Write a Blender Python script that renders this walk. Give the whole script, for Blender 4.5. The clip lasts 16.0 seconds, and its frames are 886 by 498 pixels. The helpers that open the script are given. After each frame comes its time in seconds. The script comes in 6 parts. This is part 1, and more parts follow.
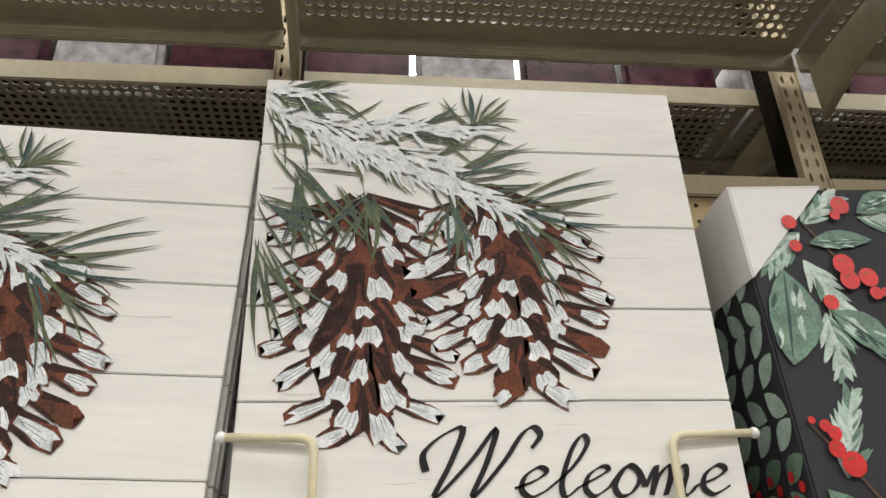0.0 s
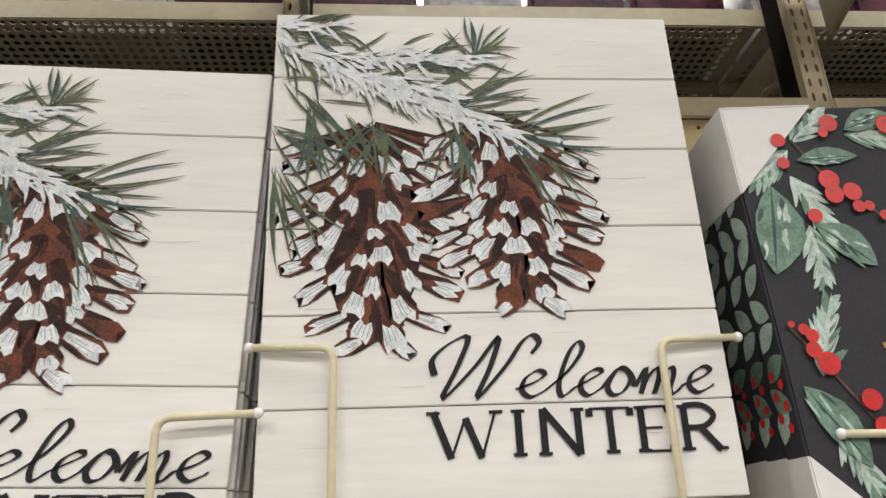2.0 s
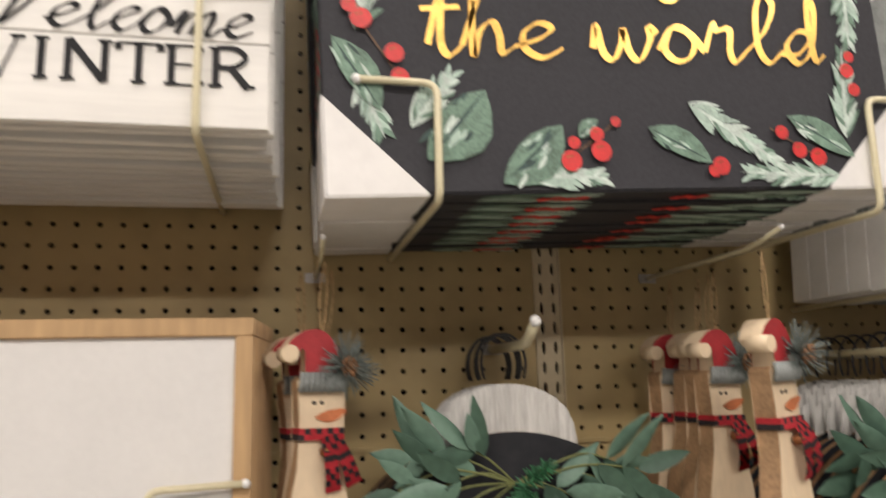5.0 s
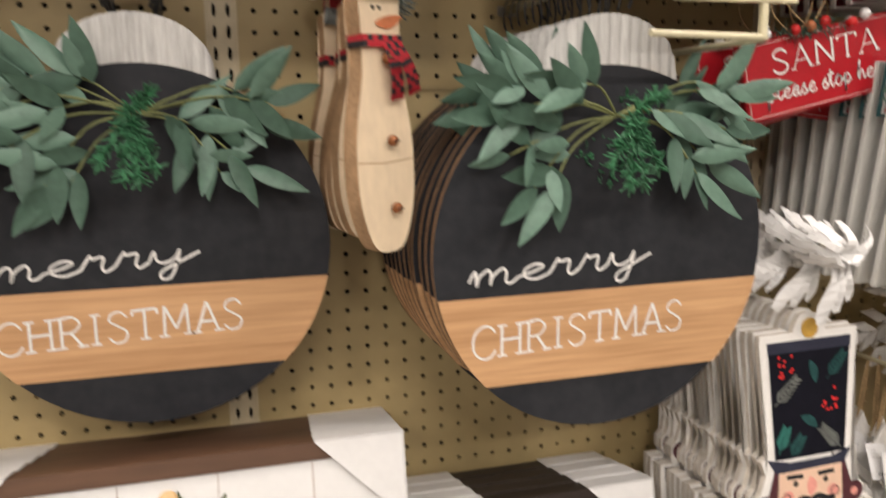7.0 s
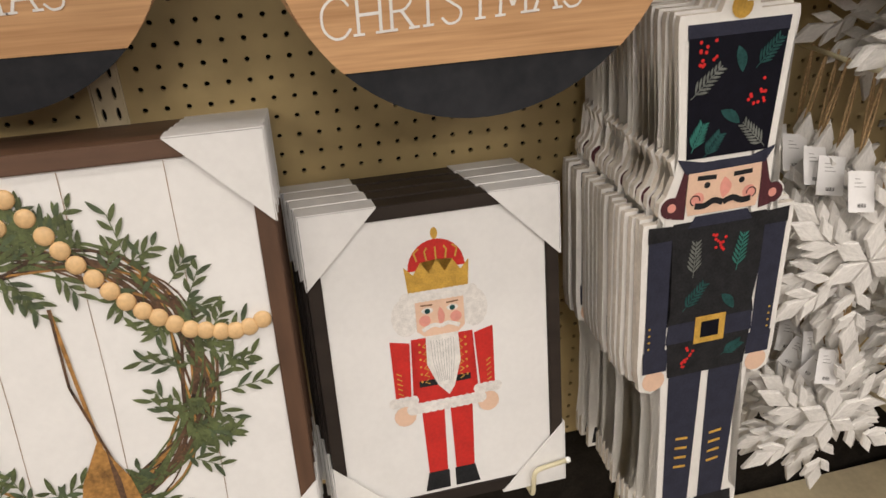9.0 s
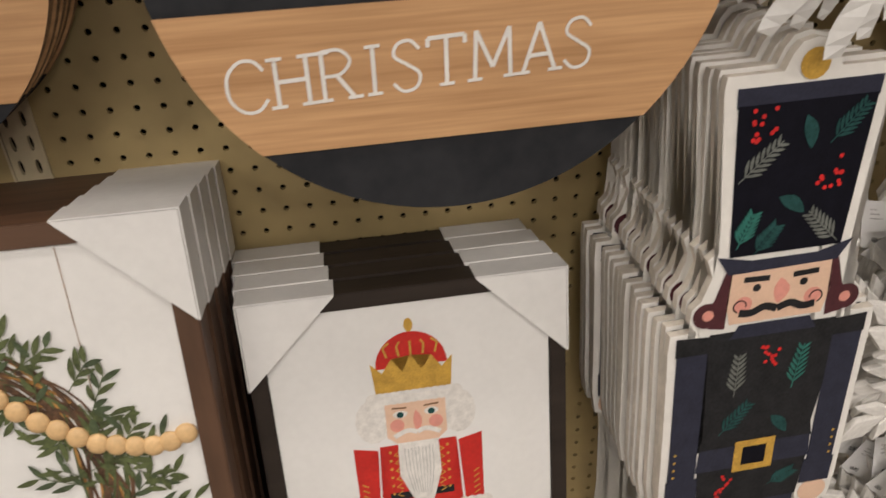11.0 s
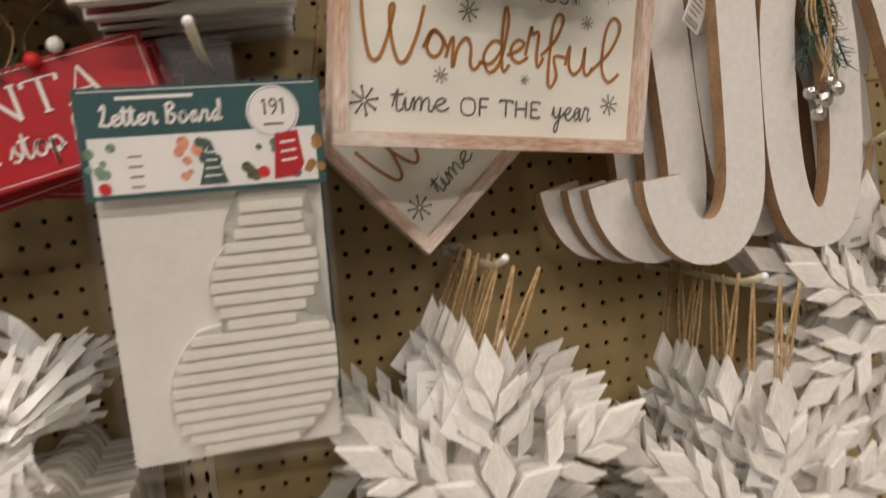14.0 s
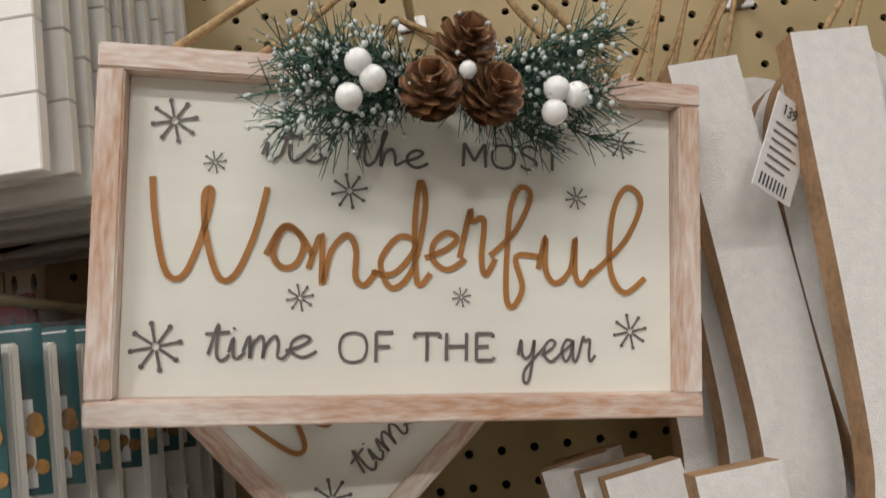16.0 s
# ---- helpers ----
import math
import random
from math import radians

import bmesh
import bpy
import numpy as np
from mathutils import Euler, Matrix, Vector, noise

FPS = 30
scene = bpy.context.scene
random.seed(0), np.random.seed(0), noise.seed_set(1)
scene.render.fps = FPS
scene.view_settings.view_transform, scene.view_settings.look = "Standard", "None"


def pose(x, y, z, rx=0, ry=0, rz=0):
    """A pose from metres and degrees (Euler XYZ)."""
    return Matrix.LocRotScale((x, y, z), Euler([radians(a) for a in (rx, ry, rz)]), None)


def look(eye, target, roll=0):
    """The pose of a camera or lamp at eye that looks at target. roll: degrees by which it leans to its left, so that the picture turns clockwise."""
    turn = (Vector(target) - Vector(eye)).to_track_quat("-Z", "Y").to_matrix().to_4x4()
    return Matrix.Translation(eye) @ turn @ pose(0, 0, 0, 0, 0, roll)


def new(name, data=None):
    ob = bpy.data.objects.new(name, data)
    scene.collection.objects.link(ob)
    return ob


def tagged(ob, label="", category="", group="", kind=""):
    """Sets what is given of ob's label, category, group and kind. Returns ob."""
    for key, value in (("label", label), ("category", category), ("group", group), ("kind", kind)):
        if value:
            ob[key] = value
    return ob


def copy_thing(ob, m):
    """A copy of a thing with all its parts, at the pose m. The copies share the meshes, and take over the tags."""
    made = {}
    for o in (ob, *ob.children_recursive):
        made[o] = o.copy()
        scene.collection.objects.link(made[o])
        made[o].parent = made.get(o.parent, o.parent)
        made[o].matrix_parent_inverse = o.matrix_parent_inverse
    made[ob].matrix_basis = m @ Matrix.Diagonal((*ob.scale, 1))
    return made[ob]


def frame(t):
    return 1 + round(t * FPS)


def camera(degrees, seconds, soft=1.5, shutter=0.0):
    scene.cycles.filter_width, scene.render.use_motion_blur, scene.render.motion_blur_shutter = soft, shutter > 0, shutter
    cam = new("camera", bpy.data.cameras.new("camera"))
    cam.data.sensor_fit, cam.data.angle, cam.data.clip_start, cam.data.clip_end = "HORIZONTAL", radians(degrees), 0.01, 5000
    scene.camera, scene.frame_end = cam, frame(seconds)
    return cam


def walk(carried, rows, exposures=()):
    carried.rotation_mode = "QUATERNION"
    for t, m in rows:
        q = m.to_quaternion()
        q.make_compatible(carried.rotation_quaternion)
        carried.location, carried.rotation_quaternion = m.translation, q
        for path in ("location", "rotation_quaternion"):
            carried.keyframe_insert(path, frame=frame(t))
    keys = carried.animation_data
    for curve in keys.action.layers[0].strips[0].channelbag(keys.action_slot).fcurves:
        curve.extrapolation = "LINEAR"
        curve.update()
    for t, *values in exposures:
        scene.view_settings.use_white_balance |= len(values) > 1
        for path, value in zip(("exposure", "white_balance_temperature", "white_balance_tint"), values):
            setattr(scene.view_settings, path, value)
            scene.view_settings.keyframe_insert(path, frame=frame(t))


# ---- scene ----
cam = camera(61.5, 16.0, shutter=0.4)
PATH = [
    (0, (-0.645, -0.854, 1.827), (-0.439, 0.92, 2.726), -2.0),
    (0.5, (-0.643, -0.866, 1.818), (-0.427, 0.916, 2.7), -2.7),
    (1, (-0.643, -0.866, 1.819), (-0.438, 0.956, 2.62), -2.3),
    (1.5, (-0.642, -0.873, 1.814), (-0.449, 0.97, 2.568), -2.6),
    (2, (-0.638, -0.892, 1.801), (-0.48, 0.962, 2.534), -2.5),
    (2.5, (-0.631, -0.925, 1.777), (-0.513, 0.924, 2.529), -2.1),
    (3, (-0.625, -0.961, 1.753), (-0.508, 0.889, 2.504), -2.1),
    (3.2, (-0.621, -0.98, 1.739), (-0.499, 0.874, 2.479), -1.8),
    (5.3, (-0.286, -0.893, 1.591), (0.186, 1.033, 1.85), -1.6),
    (5.5, (-0.263, -0.882, 1.579), (0.244, 1.043, 1.776), -1.6),
    (6, (-0.232, -0.893, 1.541), (0.321, 1.029, 1.581), -1.5),
    (6.5, (-0.136, -0.925, 1.512), (0.406, 0.996, 1.388), -1.3),
    (7, (0.008, -0.962, 1.488), (0.53, 0.939, 1.151), -0.7),
    (7.5, (0.08, -0.965, 1.464), (0.611, 0.87, 0.871), -0.3),
    (8, (0.104, -0.94, 1.434), (0.625, 0.812, 0.623), -0.0),
    (8.2, (0.114, -0.934, 1.426), (0.616, 0.786, 0.537), -0.1),
    (10.3, (0.247, -0.829, 1.402), (0.563, 0.834, 0.336), -2.6),
    (10.5, (0.248, -0.777, 1.415), (0.573, 0.87, 0.329), -1.8),
    (11, (0.302, -0.736, 1.421), (0.554, 0.948, 0.373), -2.2),
    (11.5, (0.402, -0.769, 1.44), (0.611, 0.951, 0.441), -2.8),
    (12, (0.541, -0.846, 1.449), (0.745, 0.919, 0.531), -3.0),
    (12.5, (0.635, -0.906, 1.449), (0.928, 0.889, 0.616), -2.6),
    (13, (0.696, -0.929, 1.461), (1.089, 0.907, 0.77), -3.0),
    (13.5, (0.794, -0.914, 1.471), (1.221, 0.987, 1.016), -4.4),
    (14, (0.904, -0.849, 1.483), (1.282, 1.102, 1.259), -6.5),
    (14.5, (0.975, -0.751, 1.509), (1.288, 1.223, 1.436), -7.4),
    (15, (1.036, -0.657, 1.539), (1.226, 1.331, 1.637), -7.9),
    (15.5, (1.098, -0.601, 1.538), (1.153, 1.379, 1.815), -8.3),
    (16, (1.127, -0.592, 1.516), (1.062, 1.384, 1.82), -7.1),
]
walk(cam, [(t, look(eye, target, roll)) for t, eye, target, roll in PATH], [(0, -0.53, 6450, 10), (3.2, -0.56, 6450, 10), (5.4, -0.22, 7000, 16), (6.0, -0.15, 7150, 17), (6.6, -0.08, 6950, 16), (7.6, -0.38, 6780, 14), (8.2, -0.46, 6950, 14.5), (10.4, -0.68, 6600, 12), (11, -0.7, 6850, 13.5), (12.5, -0.65, 7250, 16), (14.5, -0.64, 7080, 13.5), (15, -0.56, 6750, 11.5), (15.5, -0.49, 6420, 11), (16, -0.49, 6420, 11)])

# world: a closed shop, a trace of neutral light from its far ends
world = bpy.data.worlds.new("shop_air")
scene.world = world
world.use_nodes = True
world.node_tree.nodes["Background"].inputs[0].default_value = (1.0, 0.95, 0.88, 1)
world.node_tree.nodes["Background"].inputs[1].default_value = 0.05

LAMP_POWER = {-5.6: 92.0, -3.2: 70.0, -0.85: 26.0, 1.6: 20.0}
LAMP_COLOUR = (1.0, 0.97, 0.93)
CEILING = 4.0
LAMPS = [(x, y) for y in LAMP_POWER for x in (-2.6, -0.2, 2.2)]
for x, y in LAMPS:
    lamp = bpy.data.lights.new("tube_light", "AREA")
    lamp.shape, lamp.size, lamp.size_y = "RECTANGLE", 1.2, 0.28
    lamp.energy, lamp.color = LAMP_POWER[y], LAMP_COLOUR
    new("tube_light", lamp).matrix_world = pose(x, y, CEILING - 0.09)


# ---- materials ----
def material(name, colour, rough=0.6, metal=0.0, vary=0.12, scale=40.0, stretch=(1, 1, 1), bump=0.1, alpha=1.0, transmission=0.0, second=None, fine=6.0, speckle=0.0, emission=0.0):
    m = bpy.data.materials.new(name)
    m.use_nodes = True
    nt = m.node_tree
    n, l = nt.nodes, nt.links
    b = n["Principled BSDF"]
    b.inputs["Roughness"].default_value, b.inputs["Metallic"].default_value = rough, metal
    b.inputs["Transmission Weight"].default_value = transmission
    b.inputs["Alpha"].default_value = alpha
    co, mp = n.new("ShaderNodeTexCoord"), n.new("ShaderNodeMapping")
    mp.inputs["Scale"].default_value = stretch
    l.new(co.outputs["Object"], mp.inputs[0])
    info = n.new("ShaderNodeObjectInfo")
    shift = n.new("ShaderNodeVectorMath")
    shift.operation = "MULTIPLY_ADD"
    comb = n.new("ShaderNodeCombineXYZ")
    for k in range(3):
        l.new(info.outputs["Random"], comb.inputs[k])
    shift.inputs[1].default_value = (7.0, 5.0, 9.0)
    l.new(comb.outputs[0], shift.inputs[0])
    l.new(mp.outputs[0], shift.inputs[2])
    big, small = n.new("ShaderNodeTexNoise"), n.new("ShaderNodeTexNoise")
    big.inputs["Scale"].default_value, small.inputs["Scale"].default_value = scale, scale * fine
    big.inputs["Detail"].default_value = small.inputs["Detail"].default_value = 4
    for t in (big, small):
        l.new(shift.outputs[0], t.inputs["Vector"])
    mixn = n.new("ShaderNodeMix")
    mixn.inputs[0].default_value = 0.45
    l.new(big.outputs["Fac"], mixn.inputs[2])
    l.new(small.outputs["Fac"], mixn.inputs[3])
    ramp = n.new("ShaderNodeValToRGB")
    dark = second or tuple(c * (1 - 2.2 * vary) for c in colour)
    light = tuple(min(1, c * (1 + 0.5 * vary)) for c in colour)
    ramp.color_ramp.elements[0].position, ramp.color_ramp.elements[1].position = 0.34, 0.62
    ramp.color_ramp.elements[0].color, ramp.color_ramp.elements[1].color = (*dark, 1), (*light, 1)
    l.new(mixn.outputs[0], ramp.inputs[0])
    l.new(ramp.outputs[0], b.inputs["Base Color"])
    if bump:
        bp = n.new("ShaderNodeBump")
        bp.inputs["Strength"].default_value, bp.inputs["Distance"].default_value = bump, 0.002
        l.new(mixn.outputs[0], bp.inputs["Height"])
        l.new(bp.outputs[0], b.inputs["Normal"])
    if speckle:
        sp = n.new("ShaderNodeMapRange")
        sp.inputs["From Min"].default_value, sp.inputs["From Max"].default_value = 0.45, 0.75
        sp.inputs["To Min"].default_value, sp.inputs["To Max"].default_value = rough, max(0.08, rough - speckle)
        l.new(small.outputs["Fac"], sp.inputs["Value"])
        l.new(sp.outputs[0], b.inputs["Roughness"])
    if emission:
        b.inputs["Emission Color"].default_value, b.inputs["Emission Strength"].default_value = (*colour, 1), emission
    return m


M = {}
M["peg"] = material("painted_hardboard", (0.400, 0.302, 0.142), 0.5, vary=0.07, scale=5, bump=0.03)
M["post"] = material("cream_painted_steel", (0.56, 0.475, 0.315), 0.4, vary=0.08, scale=12, bump=0.02)
# near-black, so that the shade in holes and slots is in the colour
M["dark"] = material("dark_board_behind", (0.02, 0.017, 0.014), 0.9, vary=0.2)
M["shelf"] = material("beige_painted_shelf_steel", (0.36, 0.315, 0.215), 0.4, vary=0.08, scale=10, bump=0.02)
M["floor"] = material("polished_vinyl_floor", (0.24, 0.225, 0.20), 0.25, vary=0.12, scale=3)
M["plaster"] = material("off_white_ceiling_board", (0.5, 0.49, 0.47), 0.9, vary=0.05, scale=3)
M["stock"] = material("far_stock_colours", (0.16, 0.12, 0.11), 0.7, vary=0.4, scale=2.5)
M["lamp"] = material("lit_diffuser", (1.0, 0.95, 0.86), 0.5, emission=9.0)
M["white"] = material("whitewashed_plank", (0.79, 0.775, 0.735), 0.55, vary=0.04, scale=30, stretch=(0.12, 1, 1), bump=0.12)
M["grain"] = material("grey_wood_grain", (0.62, 0.60, 0.57), 0.6, vary=0.1)
M["whiteedge"] = material("raw_board_edge", (0.60, 0.50, 0.38), 0.75, vary=0.12, scale=30, stretch=(0.2, 1, 1), bump=0.15)
M["ink"] = material("black_print", (0.022, 0.022, 0.024), 0.5, vary=0.2, scale=60, bump=0.05)
M["needle"] = material("dark_green_paint", (0.075, 0.105, 0.050), 0.6, vary=0.3, scale=30)
M["needle2"] = material("blue_green_paint", (0.040, 0.085, 0.075), 0.6, vary=0.3, scale=30)
M["cone"] = material("reddish_brown_paint", (0.16, 0.048, 0.022), 0.6, vary=0.35, scale=60, second=(0.035, 0.018, 0.014))
M["conedark"] = material("dark_brown_paint", (0.045, 0.022, 0.018), 0.6, vary=0.3, scale=60)
M["snow"] = material("white_brushed_paint", (0.80, 0.82, 0.82), 0.6, vary=0.08, scale=90, second=(0.45, 0.50, 0.53))
M["black"] = material("charcoal_canvas", (0.040, 0.040, 0.046), 0.6, vary=0.10, scale=300, bump=0.08)
M["card"] = material("white_card_corner", (0.76, 0.75, 0.73), 0.6, vary=0.03, scale=15)
M["leaf"] = material("sage_green_paint", (0.16, 0.27, 0.20), 0.6, vary=0.25, scale=60)
M["leaf2"] = material("pale_mint_paint", (0.42, 0.56, 0.48), 0.6, vary=0.2, scale=60)
M["mist"] = material("frosty_mint_paint", (0.56, 0.66, 0.60), 0.6, vary=0.2, scale=80)
M["berry"] = material("red_paint", (0.62, 0.018, 0.018), 0.45, vary=0.12, scale=60)
M["gold"] = material("gold_foil", (0.75, 0.45, 0.12), 0.3, metal=0.75, vary=0.15, scale=80)
M["wire"] = material("cream_coated_wire", (0.68, 0.62, 0.42), 0.35, vary=0.05)
M["tip"] = material("white_plastic_cap", (0.80, 0.80, 0.78), 0.3, vary=0.03)
M["pine"] = material("light_pine_wood", (0.56, 0.36, 0.18), 0.55, vary=0.14, scale=14, stretch=(1, 1, 0.12))
M["paper"] = material("white_print_paper", (0.76, 0.75, 0.73), 0.5, vary=0.02, scale=20, bump=0.02)
M["cream"] = material("cream_painted_wood", (0.72, 0.57, 0.39), 0.55, vary=0.06, scale=25, stretch=(1, 1, 0.4))
M["edge"] = material("raw_plywood_edge", (0.42, 0.255, 0.135), 0.7, vary=0.18, scale=40)
M["hat"] = material("red_painted_wood", (0.36, 0.022, 0.028), 0.5, vary=0.12, scale=40)
M["grey"] = material("grey_ribbed_paint", (0.26, 0.28, 0.27), 0.6, vary=0.15, scale=60)
M["nose"] = material("orange_paint", (0.52, 0.16, 0.06), 0.55, vary=0.15, scale=40)
M["rust"] = material("rusty_bell", (0.28, 0.10, 0.035), 0.45, metal=0.5, vary=0.25, scale=90)
M["plaidr"] = material("red_plaid_cloth", (0.42, 0.016, 0.025), 0.85, vary=0.15, scale=120)
M["plaidb"] = material("black_plaid_cloth", (0.018, 0.012, 0.014), 0.85, vary=0.15, scale=120)
M["tinsel"] = material("frosted_tinsel", (0.23, 0.27, 0.25), 0.5, vary=0.35, scale=70)
M["band"] = material("oak_veneer", (0.60, 0.35, 0.175), 0.5, vary=0.14, scale=26, stretch=(0.07, 1, 1.9), second=(0.44, 0.235, 0.105), bump=0.06)
M["mdf"] = material("brown_board_edge", (0.30, 0.17, 0.085), 0.75, vary=0.2, scale=30)
M["chalk"] = material("chalkboard_black", (0.016, 0.017, 0.020), 0.6, vary=0.15, scale=10, second=(0.032, 0.033, 0.037), bump=0.03)
M["white_ink"] = material("white_print", (0.80, 0.78, 0.74), 0.55, vary=0.04)
M["zinc"] = material("corrugated_galvanised_metal", (0.62, 0.61, 0.58), 0.5, metal=0.05, vary=0.14, scale=30, stretch=(3, 1, 0.3))
M["wirek"] = material("black_wire", (0.018, 0.018, 0.018), 0.4, vary=0.1)
M["euc"] = material("eucalyptus_leaf", (0.068, 0.130, 0.092), 0.5, vary=0.22, scale=18, second=(0.050, 0.095, 0.068))
M["euc2"] = material("pale_eucalyptus_leaf", (0.125, 0.225, 0.165), 0.5, vary=0.2, scale=18, second=(0.085, 0.155, 0.115))
M["stem"] = material("olive_stem", (0.20, 0.22, 0.08), 0.6, vary=0.15)
M["sprig"] = material("glitter_pine_sprig", (0.06, 0.24, 0.11), 0.4, vary=0.4, scale=120)
M["walnut"] = material("walnut_stained_wood", (0.115, 0.058, 0.032), 0.5, vary=0.25, scale=10, stretch=(0.15, 1, 1), bump=0.15)
M["walnutv"] = material("walnut_stained_wood_upright", (0.115, 0.058, 0.032), 0.5, vary=0.25, scale=10, stretch=(1, 1, 0.15), bump=0.15)
M["ebony"] = material("dark_stained_frame", (0.035, 0.026, 0.021), 0.5, vary=0.2, scale=10, stretch=(0.15, 1, 1), bump=0.15)
M["bead"] = material("peach_wooden_bead", (0.72, 0.47, 0.23), 0.5, vary=0.08, scale=50)
M["olive"] = material("olive_leaf_paint", (0.10, 0.125, 0.045), 0.6, vary=0.3, scale=60)
M["twig"] = material("vine_brown_paint", (0.12, 0.062, 0.032), 0.6, vary=0.4, scale=50)
M["copper"] = material("copper_bell_paint", (0.40, 0.20, 0.055), 0.5, vary=0.3, scale=40)
M["skin"] = material("pale_peach_paint", (0.74, 0.50, 0.36), 0.55, vary=0.04)
M["blush"] = material("pink_paint", (0.72, 0.30, 0.24), 0.55, vary=0.06)
M["red"] = material("bright_red_paint", (0.56, 0.022, 0.016), 0.5, vary=0.1, scale=40)
M["yellow"] = material("mustard_gold_paint", (0.60, 0.35, 0.06), 0.45, vary=0.15, scale=80)
M["fur"] = material("white_fur_paint", (0.74, 0.71, 0.67), 0.7, vary=0.1, scale=150)
M["navy"] = material("navy_paint", (0.030, 0.032, 0.052), 0.5, vary=0.12, scale=60)
M["night"] = material("blue_black_paint", (0.006, 0.006, 0.011), 0.65, vary=0.15, scale=60)
M["teal"] = material("teal_leaf_paint", (0.02, 0.16, 0.13), 0.5, vary=0.2, scale=60)
M["teald"] = material("dark_teal_leaf_paint", (0.02, 0.075, 0.072), 0.5, vary=0.2, scale=60)
M["slate"] = material("grey_leaf_paint", (0.15, 0.16, 0.145), 0.5, vary=0.2, scale=60)
M["maroon"] = material("maroon_hair_paint", (0.075, 0.016, 0.022), 0.5, vary=0.15, scale=60)
M["ply"] = material("white_cutout_edge", (0.66, 0.60, 0.52), 0.6, vary=0.10, scale=25, stretch=(1, 1, 1))
M["whitewood"] = material("white_painted_board", (0.78, 0.755, 0.71), 0.5, vary=0.03, scale=25)
M["ribbon"] = material("white_satin_ribbon", (0.80, 0.79, 0.77), 0.3, vary=0.03)
M["bag"] = material("clear_plastic_bag", (0.85, 0.86, 0.86), 0.12, vary=0.02, alpha=0.015, bump=0.4, scale=25)
M["felt"] = material("white_felt_board", (0.66, 0.645, 0.60), 0.75, vary=0.03, scale=40, bump=0.05)
M["groove"] = material("ribbed_white_plastic", (0.68, 0.66, 0.60), 0.5, vary=0.03)
# grey darker than the felt, with the shade between the ribs painted in
M["grooveshade"] = material("grey_felt_channels", (0.50, 0.49, 0.44), 0.8, vary=0.05)
M["header"] = material("dark_teal_card", (0.022, 0.085, 0.09), 0.4, vary=0.05)
M["peach"] = material("peach_print", (0.70, 0.30, 0.19), 0.5, vary=0.2, scale=80)
M["whitewash"] = material("chippy_white_wood", (0.79, 0.765, 0.725), 0.7, vary=0.09, scale=60, stretch=(0.25, 1, 0.8), bump=0.9, fine=8)
M["twine"] = material("jute_twine", (0.48, 0.32, 0.16), 0.9, vary=0.25, scale=250, bump=0.4)
M["tag"] = material("white_price_tag", (0.76, 0.75, 0.74), 0.4, vary=0.02)
M["signframe"] = material("whitewashed_pink_brown_wood", (0.74, 0.66, 0.60), 0.65, vary=0.10, scale=46, stretch=(0.20, 1, 1), second=(0.50, 0.28, 0.165), bump=0.6, fine=9)
M["signframev"] = material("whitewashed_pink_brown_wood_upright", (0.74, 0.66, 0.60), 0.65, vary=0.10, scale=46, stretch=(1, 1, 0.20), second=(0.50, 0.28, 0.165), bump=0.6, fine=9)
M["ivory"] = material("ivory_sign_board", (0.80, 0.79, 0.715), 0.5, vary=0.025, scale=14, stretch=(0.2, 1, 1), bump=0.05)
M["ochre"] = material("copper_brown_print", (0.40, 0.175, 0.045), 0.45, vary=0.08, scale=60)
M["greyink"] = material("warm_grey_print", (0.150, 0.133, 0.128), 0.5, vary=0.1)
M["glitter"] = material("white_glitter_board", (0.72, 0.70, 0.67), 0.55, vary=0.05, scale=160, bump=0.9, speckle=0.4)
M["spruce"] = material("spruce_needles", (0.055, 0.125, 0.085), 0.6, vary=0.35, scale=90)
M["frost"] = material("frosted_flocking", (0.62, 0.68, 0.66), 0.8, vary=0.1, scale=150)
M["conebrown"] = material("pine_cone_scale", (0.27, 0.135, 0.060), 0.55, vary=0.4, scale=120, second=(0.045, 0.020, 0.010))
M["silver"] = material("silver_jingle_bell", (0.62, 0.60, 0.57), 0.18, metal=1.0, vary=0.05)
M["boardred"] = material("dull_red_board_paint", (0.17, 0.014, 0.018), 0.45, vary=0.15, scale=12, stretch=(0.3, 1, 1))
M["redsign"] = material("glossy_red_sign", (0.46, 0.012, 0.020), 0.35, vary=0.06)
M["steel"] = material("zinc_peg_hook", (0.45, 0.44, 0.42), 0.3, metal=0.9, vary=0.1)
M["plumstock"] = material("plum_wrapped_stock", (0.075, 0.022, 0.036), 0.2, vary=0.4, scale=6)
M["clearstock"] = material("clear_plastic_stock", (0.36, 0.35, 0.36), 0.12, vary=0.3, scale=9)
M["bag"].surface_render_method = "BLENDED"
# matt prints and chalkboard paint, with little sheen
for key, sheen in (("night", 0.12), ("navy", 0.2), ("ink", 0.15), ("chalk", 0.2), ("black", 0.2), ("boardred", 0.2), ("conedark", 0.15), ("cone", 0.2), ("ebony", 0.25), ("dark", 0.05), ("teald", 0.15), ("euc", 0.3)):
    M[key].node_tree.nodes["Principled BSDF"].inputs["Specular IOR Level"].default_value = sheen


# ---- mesh helpers ----
def thing(name, m, label, category, group=""):
    ob = new(name)
    ob.empty_display_size = 0.02
    ob.matrix_world = m
    return tagged(ob, label, category, group)


def part(name, bm, mats, parent=None, label="", smooth=False):
    me = bpy.data.meshes.new(name)
    bm.to_mesh(me)
    bm.free()
    for m in (mats if isinstance(mats, (list, tuple)) else [mats]):
        me.materials.append(m)
    if smooth:
        me.polygons.foreach_set("use_smooth", [True] * len(me.polygons))
    ob = new(name, me)
    ob.parent = parent
    if label:
        ob["label"] = label
    return ob


